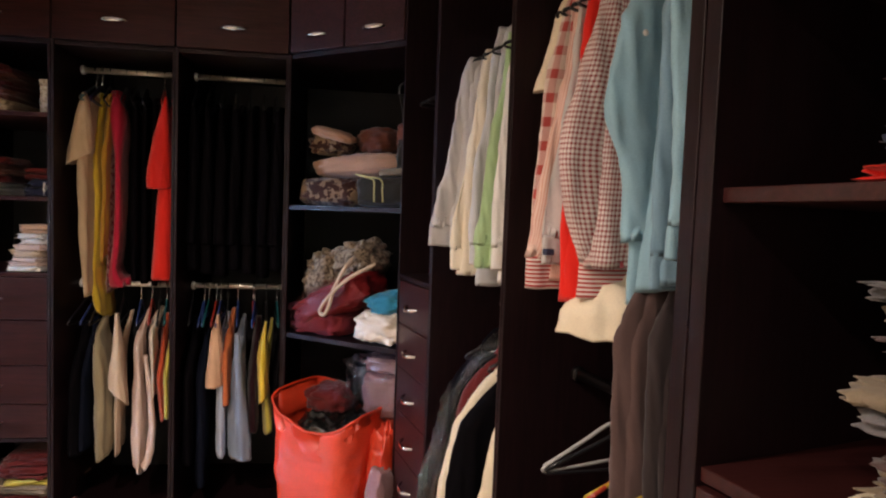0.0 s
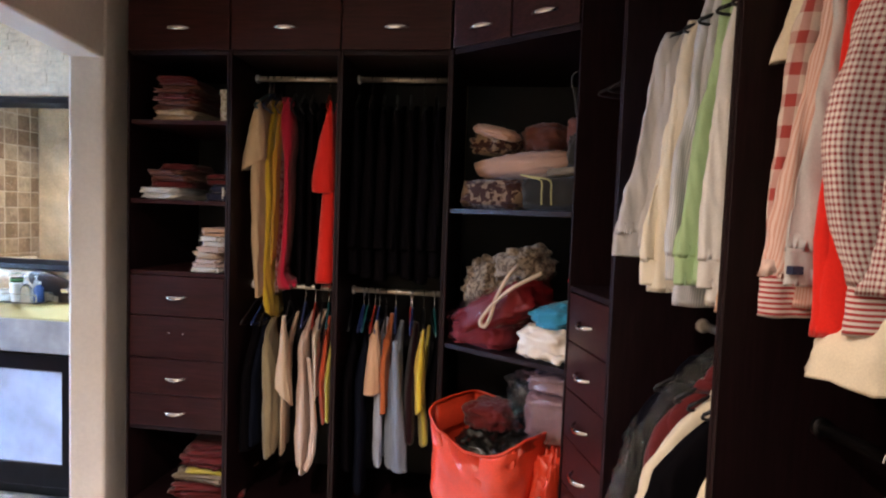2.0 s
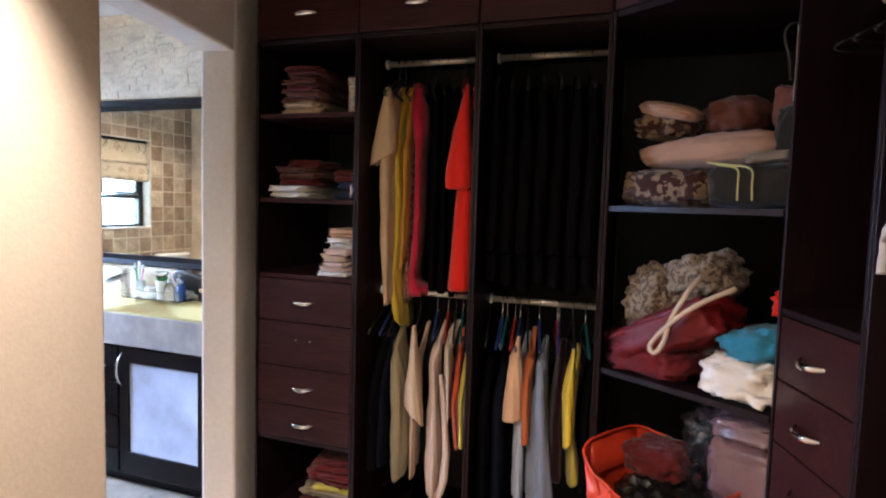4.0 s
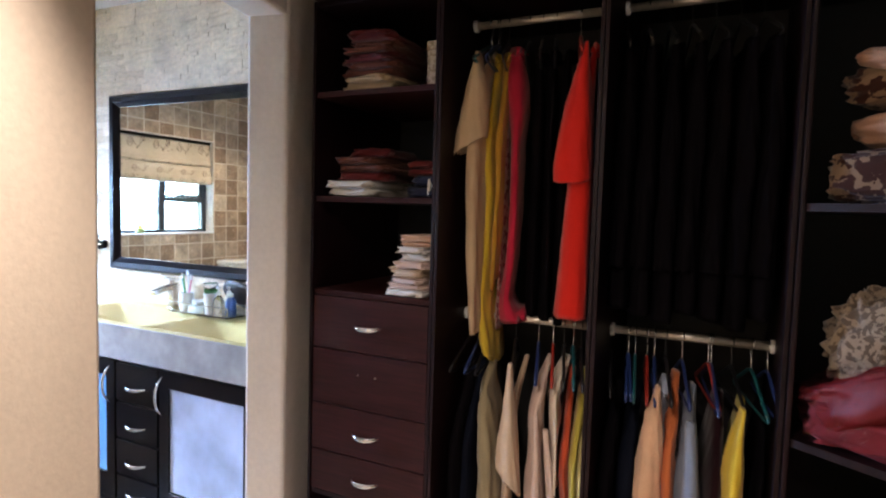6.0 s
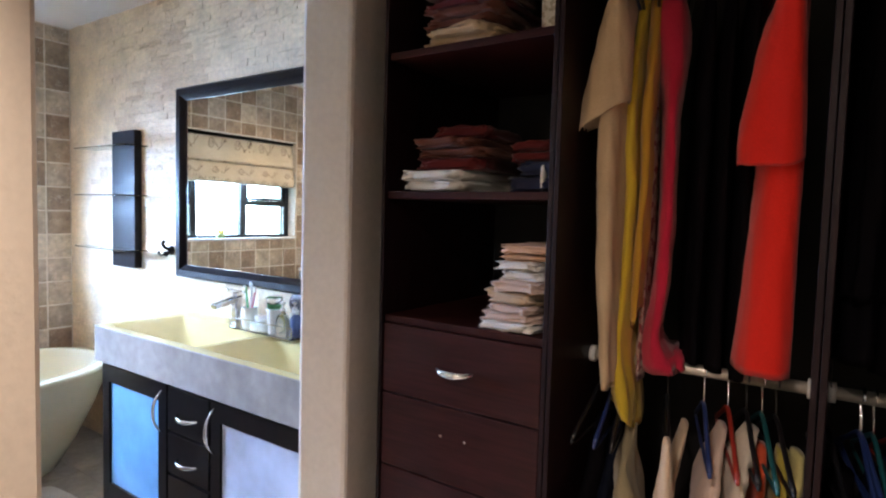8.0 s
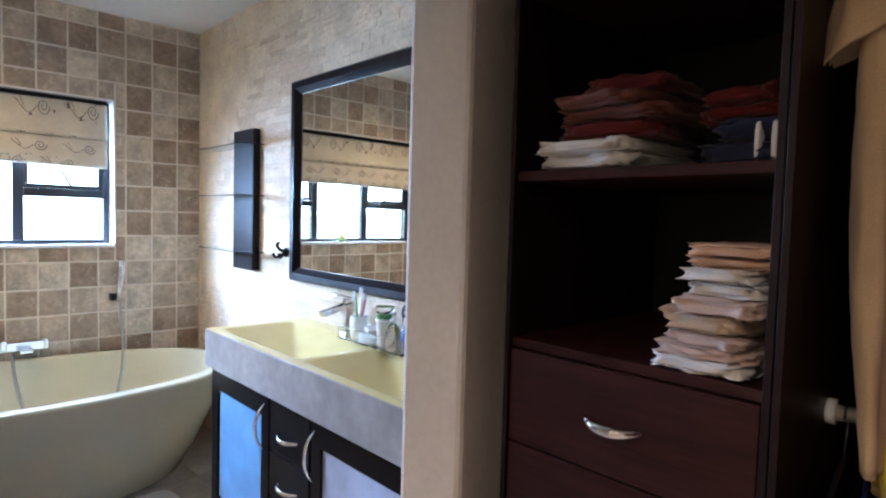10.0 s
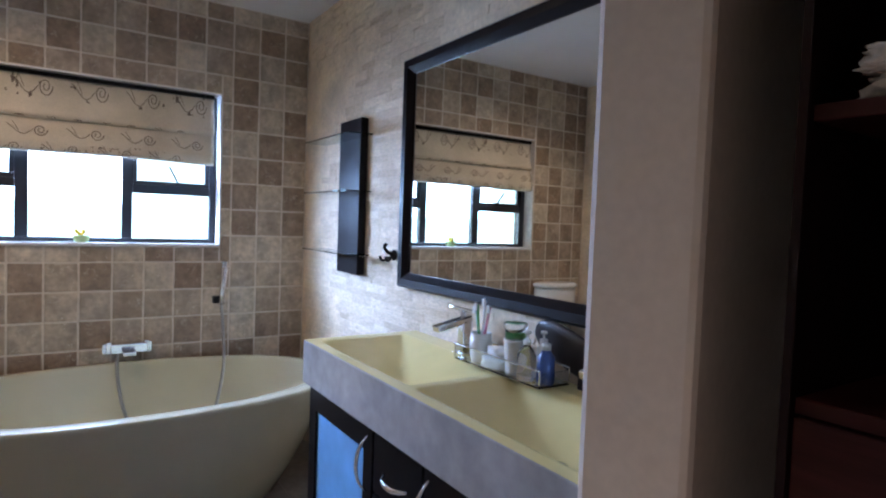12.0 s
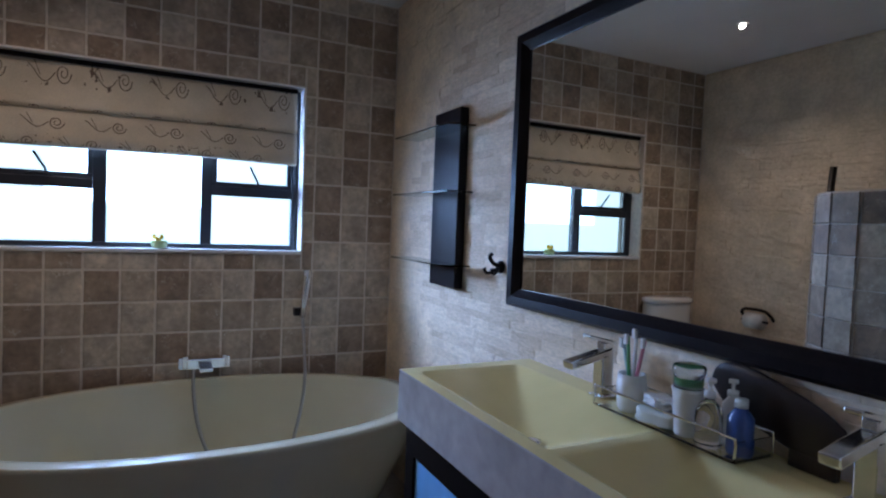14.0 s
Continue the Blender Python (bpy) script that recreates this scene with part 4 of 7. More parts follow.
def clothes(kind, label, m, pieces, hang=None, colour="black", y=0.0, reach=0.18, seed=1):
    """A garment of named pieces (name, material, stations, options) on a hanger; hang: its place along the rod and the rod's height."""
    first = pieces[0][2][0]
    g = thing(kind, label, kind.replace("_", " "), m @ Vector((first[1], y, first[0])), "hanging clothes")
    for n, (name, mat, stations, more) in enumerate(pieces):
        bm = bmesh.new()
        hung(bm, m, stations, seed=seed + 5 * n, **more)
        part(name, bm, mat, g, "cuff band" if name == "cuff" else "", smooth=True)
    if kind == "dress":
        z, x, front, half, deep = first
        bm = bmesh.new()
        drape(bm, m @ Matrix.Translation((x, 0, 0)), z + 0.012, z - 0.014, ((0, half * 0.9 + 0.002), (1, half + 0.005)), ((0, deep), (1, deep * 1.25)), folds=2, amp=0.1, seed=seed + 3, y=front + deep, rows=4, sides=24, ragged=0.0)
        part("neckband", bm, pieces[0][1], g, smooth=True)
    if hang:
        slope = turned(hang[0]) if m is BACK else 0.0
        hanger(m, hang[0] - 0.17 * slope, hang[1], colour, tilt=math.degrees(math.atan(slope)), y=y, width=reach)
    return g


def turned(x):
    """How far a garment at x on the back wall's rods hangs turned from square, as a slope."""
    return 0.27 * min(1, max(0.12, (x + 0.27) / 0.13)) * (1 if x < 0.15 else 0.75)


def hang_down(profile, front=-0.175, depth=0.125, neck=0.03, fold=0.005, **more):
    """Stations of a garment seen from its edge; profile: height, centre, half width. The shoulders slope from the neck."""
    top = profile[0][0]
    out = []
    for z, x, a in profile:
        slope = min(1, (top - z) / 0.10)
        b = neck + (depth - neck) * slope
        out.append((z, x, front * slope + (0 - neck) * (1 - slope), a, b))
    return out, dict(fold=fold, skew=turned(profile[1][1]), **more)


def sleeve_down(profile, front=-0.190, depth=0.045, fold=0.004, **more):
    return [(z, x, front, a, depth * (0.5 if n == 0 else 1)) for n, (z, x, a) in enumerate(profile)], dict(fold=fold, skew=turned(profile[1][1]), **more)


BACK = Matrix.Translation((0, RODY, 0))
# upper rod
UPPER = [
    ("dress", "tan jersey dress with short sleeves on a hanger", -0.219, "tan", [
        ("body", "tan", hang_down([(1.911, -0.218, 0.007), (1.804, -0.226, 0.024), (1.582, -0.228, 0.028), (1.319, -0.226, 0.026), (1.096, -0.216, 0.015), (1.044, -0.213, 0.009)], front=-0.145, depth=0.075, fold=0.006)),
        ("sleeve", "tan", sleeve_down([(1.895, -0.218, 0.007), (1.789, -0.224, 0.035), (1.663, -0.238, 0.051), (1.617, -0.242, 0.051)], front=-0.160, tilt=(0.030, 0.0), fold=0.005))]),
    ("dress", "yellow satin dress with an uneven hem on a hanger", -0.213, "yellow", [
        ("body", "yellow", hang_down([(1.901, -0.199, 0.013), (1.650, -0.197, 0.016), (1.325, -0.197, 0.019), (1.116, -0.206, 0.026), (1.001, -0.191, 0.031), (0.964, -0.185, 0.027)], front=-0.095, fold=0.010, tilt=(-0.028, -0.01)))]),
    ("dress", "mustard yellow dress on a hanger", -0.180, "mustard", [
        ("body", "mustard", hang_down([(1.901, -0.169, 0.016), (1.650, -0.168, 0.017), (1.409, -0.168, 0.016), (1.242, -0.172, 0.015), (1.189, -0.170, 0.013)], fold=0.008, front=-0.085, tilt=(0.03, 0.0)))]),
    ("blouse", "pale flowered blouse behind a mustard dress", -0.169, "blossom", [
        ("body", "blossom", hang_down([(1.890, -0.172, 0.010), (1.399, -0.169, 0.014), (1.085, -0.176, 0.013), (1.043, -0.176, 0.010)], fold=0.006, front=-0.030))]),
    ("dress", "magenta pink dress with a trailing hem on a hanger", -0.130, "magenta", [
        ("body", "magenta", hang_down([(1.917, -0.142, 0.021), (1.828, -0.137, 0.048), (1.744, -0.124, 0.036), (1.660, -0.122, 0.020), (1.409, -0.120, 0.019), (1.242, -0.130, 0.020), (1.137, -0.144, 0.021), (1.090, -0.124, 0.042), (1.076, -0.109, 0.050)], front=-0.055, fold=0.006, tilt=(0.012, 0.0)))]),
    ("dress", "bright red dress with wide short sleeves on a hanger", 0.096, "red", [
        ("body", "red", hang_down([(1.907, 0.103, 0.008), (1.745, 0.098, 0.028), (1.512, 0.098, 0.037), (1.329, 0.090, 0.043), (1.117, 0.083, 0.049)], fold=0.003, front=-0.115, depth=0.08)),
        ("sleeve", "red", sleeve_down([(1.897, 0.102, 0.006), (1.745, 0.088, 0.036), (1.577, 0.077, 0.055), (1.520, 0.078, 0.055)], front=-0.14, depth=0.055, fold=0.003, tilt=(0.006, 0.012)))]),
]
for n, (kind, label, x, col, pieces) in enumerate(UPPER):
    clothes(kind, label, BACK, [(name, C[c], st, more) for name, c, (st, more) in pieces], (x, ROD1), ("black", "teal", "blue", "black", "black", "red")[n], seed=3 + 11 * n)
for n, x in enumerate((-0.062, -0.020, 0.022)):
    st, more = hang_down([(1.895, x, 0.010), (1.75, x, 0.020), (1.40, x, 0.022), (1.10 - 0.01 * n, x, 0.022)], front=-0.03)
    clothes("dress", "plain black dress on a hanger", BACK, [("body", C["black"], st, more)], (x, ROD1), seed=20 + n)
for n, x in enumerate((0.222, 0.278, 0.335, 0.392, 0.452, 0.512, 0.566)):
    st, more = hang_down([(1.90, x, 0.012), (1.78, x, 0.027), (1.40, x, 0.031), (1.17 - 0.015 * (n % 3), x, 0.030)], front=-0.15, fold=0.008)
    low, much = sleeve_down([(1.86, x, 0.010), (1.65, x + 0.004, 0.022), (1.28, x - 0.004, 0.024)], front=-0.165, fold=0.008)
    clothes("coat", "long black coat on a hanger in the dark", BACK, [("body", C["black"], st, more), ("sleeve", C["black"], low, much)], (x, ROD1), seed=40 + n)
# lower rod
LOWER = [
    ("trousers", "black trousers on a hanger", -0.262, [("leg", "black", hang_down([(0.945, -0.250, 0.020), (0.70, -0.252, 0.028), (0.36, -0.256, 0.030)]))]),
    ("trousers", "dark navy trousers on a hanger", -0.215, [("leg", "nightblue", hang_down([(0.940, -0.218, 0.016), (0.70, -0.220, 0.024), (0.38, -0.226, 0.030)], front=-0.15))]),
    ("shirt", "olive grey cotton shirt on a hanger", -0.180, [("body", "olive", hang_down([(0.945, -0.183, 0.012), (0.88, -0.172, 0.020), (0.79, -0.150, 0.028), (0.59, -0.138, 0.036), (0.42, -0.138, 0.034), (0.345, -0.135, 0.026)], fold=0.010, tilt=(0.02, 0)))]),
    ("shirt", "beige cotton shirt with short sleeves on a hanger", -0.070, [
        ("body", "beige", hang_down([(0.965, -0.069, 0.008), (0.80, -0.074, 0.013), (0.60, -0.083, 0.014), (0.35, -0.085, 0.012)], front=-0.15)),
        ("sleeve", "beige", sleeve_down([(0.978, -0.068, 0.007), (0.84, -0.065, 0.020), (0.68, -0.067, 0.038), (0.62, -0.062, 0.040)], tilt=(-0.038, 0.0), fold=0.006))]),
    ("shirt", "blush pink shirt with long sleeves on a hanger", 0.005, [
        ("body", "blush", hang_down([(0.978, 0.006, 0.008), (0.86, 0.010, 0.018), (0.68, 0.017, 0.022), (0.54, 0.018, 0.032), (0.44, 0.017, 0.036), (0.285, 0.014, 0.018)], fold=0.010, tilt=(-0.02, 0))),
        ("sleeve", "blush", sleeve_down([(0.80, 0.040, 0.008), (0.62, 0.062, 0.011), (0.49, 0.075, 0.014), (0.39, 0.064, 0.017), (0.295, 0.036, 0.013)], front=-0.172, depth=0.022, fold=0.006))]),
    ("blouse", "ivory lace blouse on a hanger", 0.052, [("body", "ivory", hang_down([(0.985, 0.060, 0.014), (0.93, 0.056, 0.018), (0.89, 0.058, 0.014), (0.84, 0.066, 0.016), (0.76, 0.069, 0.011), (0.62, 0.073, 0.010)], fold=0.012))]),
    ("shirt", "coral red shirt on a hanger", 0.086, [("body", "coral", hang_down([(0.955, 0.078, 0.010), (0.68, 0.094, 0.013), (0.515, 0.112, 0.012)], fold=0.006, tilt=(0.02, 0), front=-0.165))]),
    ("shirt", "olive yellow shirt on a hanger", 0.115, [("body", "lime", hang_down([(0.955, 0.117, 0.010), (0.70, 0.124, 0.012), (0.528, 0.130, 0.012)], fold=0.007))]),
    ("shirt", "pale yellow shirt on a hanger", 0.140, [("body", "pale_yellow", hang_down([(0.955, 0.143, 0.010), (0.70, 0.146, 0.013), (0.560, 0.147, 0.013)], fold=0.007))]),
    ("trousers", "black trousers on a hanger", 0.215, [("leg", "black", hang_down([(0.940, 0.215, 0.018), (0.70, 0.215, 0.026), (0.32, 0.220, 0.028)]))]),
    ("trousers", "dark navy trousers on a hanger", 0.268, [("leg", "nightblue", hang_down([(0.940, 0.268, 0.016), (0.70, 0.268, 0.024), (0.22, 0.272, 0.026)]))]),
    ("shirt", "peach shirt with short sleeves over a pale blue hem", 0.338, [
        ("body", "paleblue", hang_down([(0.965, 0.345, 0.010), (0.83, 0.350, 0.020), (0.66, 0.348, 0.022), (0.345, 0.351, 0.020)], front=-0.155, fold=0.008)),
        ("sleeve", "peach", sleeve_down([(0.980, 0.340, 0.006), (0.845, 0.332, 0.028), (0.70, 0.323, 0.036), (0.665, 0.324, 0.037)], tilt=(0.008, 0), fold=0.006))]),
    ("shirt", "burnt orange shirt on a hanger", 0.370, [("body", "orange", hang_down([(0.985, 0.371, 0.010), (0.83, 0.372, 0.022), (0.70, 0.374, 0.020), (0.585, 0.376, 0.016)], fold=0.010, tilt=(0.02, 0)))]),
    ("shirt", "grey blue denim shirt with long sleeves on a hanger", 0.414, [
        ("body", "denim", hang_down([(0.955, 0.416, 0.008), (0.76, 0.419, 0.028), (0.51, 0.424, 0.048), (0.345, 0.430, 0.050)], fold=0.010, front=-0.165, tilt=(0.012, 0))),
        ("sleeve", "denim", sleeve_down([(0.90, 0.420, 0.010), (0.70, 0.432, 0.022), (0.50, 0.446, 0.028), (0.345, 0.462, 0.032)], fold=0.008, depth=0.03))]),
    ("shirt", "dark wine shirt on a hanger", 0.482, [("body", "wine", hang_down([(0.950, 0.482, 0.012), (0.70, 0.486, 0.024), (0.46, 0.490, 0.026)]))]),
    ("shirt", "yellow shirt with short sleeves on a hanger", 0.540, [
        ("body", "lime", hang_down([(0.940, 0.540, 0.006), (0.68, 0.536, 0.014), (0.56, 0.546, 0.020), (0.455, 0.558, 0.024)], front=-0.158, tilt=(0.02, 0))),
        ("sleeve", "yellow", sleeve_down([(0.955, 0.539, 0.005), (0.80, 0.531, 0.022), (0.70, 0.531, 0.020), (0.61, 0.534, 0.017)], tilt=(0.02, 0), fold=0.006))]),
    ("shirt", "black shirt on a hanger", 0.588, [("body", "black", hang_down([(0.940, 0.588, 0.010), (0.70, 0.588, 0.016), (0.44, 0.588, 0.018)]))]),
]
for n, (kind, label, x, pieces) in enumerate(LOWER):
    clothes(kind, label, BACK, [(name, C[c], st, more) for name, c, (st, more) in pieces], (x, ROD2), ("black", "blue", "black", "black", "blue", "red", "black", "teal", "black")[n % 9], seed=60 + 7 * n)
for x, col in ((0.232, "blue"), (0.252, "teal"), (0.285, "red"), (0.305, "blue"), (0.455, "blue"), (0.592, "blue")):
    hanger(BACK, x, ROD2, col, tilt=8, width=0.19)

# other run: the sleeves lie flat, thin along the rod and wide into the wardrobe
RODD = 0.27


def flat_sleeve(s, edge, wide, thin=0.022, fold=0.010, **more):
    """Stations of a flat sleeve; edge: height and front edge; wide: half widths at shoulder, elbow and hem."""
    top, end = edge[0][0], edge[-1][0]
    return [(z, s, d, thin * (0.45 if n == 0 else 1), along(((0, wide[0]), (0.45, wide[1]), (1, wide[2])), (top - z) / (top - end))) for n, (z, d) in enumerate(edge)], dict(fold=fold, **more)


def flat_body(s, top, hem, front, thin=0.026, deep=0.17, fold=0.010, **more):
    return [(top + 0.035, s, RODD - 0.08, thin * 0.4, 0.07), (top, s, RODD - 0.15, thin * 0.8, 0.14), (top - 0.08, s, front + 0.05, thin, deep), (hem, s, front, thin * 1.2, deep)], dict(fold=fold, **more)


def run_shirt(label, s, body_col, top, hem, front, sleeves, seed, colour="black", kind="shirt", rod_z=2.06):
    """A shirt on the run's rod with its collar; sleeves: (name, material, (stations, options))."""
    st, more = flat_body(s, top, hem, front)
    g = clothes(kind, label, RUN, [("body", C[body_col], st, more)] + [(name, C[c], a, b) for name, c, (a, b) in sleeves], (s, rod_z), colour, RODD, 0.19, seed)
    bm = bmesh.new()
    drape(bm, RUN @ Matrix.Translation((s, 0, 0)), top + 0.045, top + 0.005, ((0, 0.016), (1, 0.024)), ((0, 0.055), (1, 0.07)), folds=2, amp=0.12, seed=seed + 3, y=RODD, rows=5, sides=24, ragged=0.0)
    part("collar", bm, C[body_col], g, smooth=True)
    return g


def cuffed(col, s, edge, wide, thin=0.022, cuff=0.06, cuff_col=None, **more):
    """A long sleeve and its cuff."""
    (zl, dl), w = edge[-1], wide[2]
    return [("sleeve", col, flat_sleeve(s, edge[:-1] + [(zl + cuff, dl)], wide, thin, **more)),
            ("cuff", cuff_col or col, ([(zl + cuff + 0.004, s, dl + 0.003, thin * 0.86, w - 0.004), (zl + cuff - 0.006, s, dl + 0.002, thin * 0.92, w - 0.003), (zl, s, dl + 0.002, thin * 0.86, w - 0.003)], dict(fold=0.006, rows=10, wave=0.003)))]


run_shirt("sheer pale grey long-sleeved shirt on a hanger", 0.445, "greywhite", 1.945, 1.37, 0.02, cuffed("greywhite", 0.437, [(1.925, 0.070), (1.88, 0.046), (1.763, 0.033), (1.593, -0.001), (1.469, -0.026), (1.345, -0.045)], (0.03, 0.085, 0.060), 0.018), 101)
run_shirt("cream long-sleeved shirt with a loose hem on a hanger", 0.515, "cream", 1.955, 1.265, 0.02, cuffed("cream", 0.507, [(1.935, 0.090), (1.86, 0.072), (1.712, 0.061), (1.536, 0.023), (1.383, -0.006), (1.28, 0.000)], (0.03, 0.090, 0.070), 0.024, fold=0.014), 102)
run_shirt("fine grey striped shirt on a hanger", 0.580, "thin_stripe", 1.995, 1.24, 0.05, cuffed("thin_stripe", 0.567, [(1.985, 0.100), (1.90, 0.086), (1.80, 0.076), (1.587, 0.039), (1.386, 0.024), (1.30, 0.03)], (0.03, 0.085, 0.060), 0.018), 103)
run_shirt("pale green long-sleeved shirt on a hanger", 0.650, "green", 1.965, 1.30, 0.05, cuffed("green", 0.637, [(1.950, 0.096), (1.87, 0.085), (1.787, 0.078), (1.582, 0.038), (1.388, 0.015), (1.297, 0.013)], (0.03, 0.085, 0.060), 0.020), 104)
run_shirt("white shirt with buttoned cuffs on a hanger", 0.705, "white", 1.965, 1.26, 0.06, cuffed("white", 0.697, [(1.945, 0.095), (1.824, 0.071), (1.578, 0.044), (1.391, 0.041), (1.297, 0.040)], (0.03, 0.085, 0.058), 0.020), 105)
run_shirt("peach shirt with a pale hem on a hanger", 0.765, "peach", 1.95, 1.255, 0.05, cuffed("white", 0.757, [(1.93, 0.10), (1.70, 0.07), (1.45, 0.055), (1.31, 0.055)], (0.03, 0.08, 0.055), 0.018), 106)
run_shirt("white T-shirt with cream short sleeves on a hanger", 0.912, "cream", 2.025, 1.30, 0.06, [("sleeve", "cream", flat_sleeve(0.905, [(2.000, 0.130), (1.955, 0.093), (1.881, 0.075), (1.80, 0.050), (1.742, 0.033)], (0.03, 0.075, 0.085), 0.026, 0.006, tilt=(0.0, 0.012)))], 130)
run_shirt("red and white plaid shirt on a hanger", 0.933, "plaid", 2.02, 1.30, 0.05, cuffed("plaid", 0.926, [(2.000, 0.130), (1.93, 0.088), (1.80, 0.055), (1.721, 0.038), (1.586, 0.029), (1.493, 0.016), (1.434, 0.017), (1.352, 0.028)], (0.03, 0.08, 0.055), 0.016), 131)
run_shirt("pink striped long-sleeved shirt with red striped cuffs", 0.970, "pink_stripe", 2.025, 1.30, 0.05, cuffed("pink_stripe", 0.961, [(2.000, 0.130), (1.955, 0.093), (1.90, 0.092), (1.768, 0.075), (1.617, 0.044), (1.468, 0.023), (1.352, 0.003), (1.281, -0.008)], (0.03, 0.080, 0.062), 0.018, 0.068, "red_stripe"), 132)
polo = run_shirt("pale grey shirt with a small dark cuff mark", 1.000, "greywhite", 2.025, 1.36, 0.06, cuffed("greywhite", 0.991, [(2.000, 0.130), (1.93, 0.088), (1.75, 0.070), (1.565, 0.035), (1.532, 0.022), (1.403, 0.015), (1.338, 0.014)], (0.03, 0.070, 0.052), 0.012), 133)
bm = bmesh.new()
box(bm, 0.9905, 1.0065, 0.0, 0.020, 1.359, 1.373, 0.001)
bmesh.ops.transform(bm, matrix=RUN @ Matrix.Translation((0.006, 0.014, 0)), verts=bm.verts)
part("cuff_mark", bm, C["navy"], polo, "small dark woven mark")
run_shirt("bright red shirt on a hanger", 1.032, "red", 2.020, 1.262, 0.036, [("sleeve", "red", flat_sleeve(1.026, [(2.000, 0.130), (1.94, 0.088), (1.70, 0.06), (1.436, 0.038), (1.264, 0.046)], (0.03, 0.09, 0.08), 0.022, 0.004))], 134, "red")
run_shirt("red gingham shirt with striped cuffs on a hanger", 1.105, "gingham", 2.025, 1.34, 0.05, cuffed("gingham", 1.094, [(2.000, 0.130), (1.955, 0.088), (1.888, 0.066), (1.757, 0.029), (1.66, -0.002), (1.562, -0.017), (1.466, 0.000), (1.377, 0.026), (1.277, 0.043)], (0.04, 0.130, 0.125), 0.026, 0.075, "red_stripe", fold=0.007), 135)
chambray_shirt = run_shirt("light blue chambray shirt with buttoned sleeves on a hanger", 1.232, "chambray", 2.025, 1.31, 0.075, cuffed("chambray", 1.216, [(2.000, 0.130), (1.945, 0.093), (1.846, 0.053), (1.775, 0.024), (1.686, -0.003), (1.619, -0.004), (1.575, 0.024), (1.508, 0.046), (1.40, 0.054), (1.283, 0.060)], (0.05, 0.120, 0.110), 0.026, 0.13, fold=0.011), 136)
bm = bmesh.new()
bmesh.ops.create_uvsphere(bm, u_segments=10, v_segments=6, radius=0.006, matrix=RUN @ Matrix.Translation((1.243, 0.055, 1.775)) @ Matrix.Diagonal((0.5, 1, 1, 1)))
part("button", bm, C["white"], chambray_shirt, "small pale sleeve button")
# added shirt: its darker blue stands for shade on the chambray
run_shirt("added mid blue shirt standing for the chambray shirt's shaded part", 1.318, "blue", 2.020, 1.33, 0.05, cuffed("blue", 1.312, [(2.000, 0.130), (1.945, 0.088), (1.85, 0.040), (1.748, 0.032), (1.503, 0.026), (1.322, 0.030)], (0.04, 0.100, 0.090), 0.018), 137)
run_shirt("pale blue long-sleeved shirt on a hanger", 1.362, "chambray", 2.020, 1.40, 0.06, cuffed("chambray", 1.352, [(2.000, 0.130), (1.945, 0.078), (1.85, 0.025), (1.794, 0.013), (1.592, 0.034), (1.375, 0.030)], (0.03, 0.070, 0.050), 0.013), 138)
st, more = [(1.45, 1.066, 0.20, 0.010, 0.06), (1.36, 1.066, 0.14, 0.020, 0.12), (1.31, 1.074, 0.10, 0.060, 0.15), (1.27, 1.078, 0.052, 0.098, 0.17), (1.196, 1.076, 0.040, 0.106, 0.17)], dict(fold=0.012, square=0.7)
clothes("tunic", "long cream tunic on a hanger", RUN, [("body", C["cream"], st, more)], (1.075, 2.06), y=RODD, seed=150)
for label, s, col, front, end in (("taupe brown trousers over a hanger", 1.225, "brown", 0.040, 0.83), ("dark brown trousers over a hanger", 1.300, "darkbrown", 0.055, 0.80)):
    clothes("trousers", label, RUN, [("leg", C[col], [(1.50, s, 0.20, 0.010, 0.06), (1.42, s, 0.14, 0.014, 0.10), (1.24, s, front, 0.020, 0.055), (end, s, front + 0.004, 0.022, 0.050)], dict(fold=0.008)),
                                     ("leg", C[col], [(1.45, s + 0.010, 0.16, 0.010, 0.08), (1.22, s + 0.014, front + 0.02, 0.018, 0.055), (end + 0.015, s + 0.016, front + 0.022, 0.018, 0.050)], dict(fold=0.008))], (s, 2.06), y=RODD, seed=151)
# lower rods
SHOULDER = [(1.060, 0.21, 0.35), (1.02, 0.14, 0.7), (0.975, 0.07, 0.9)]


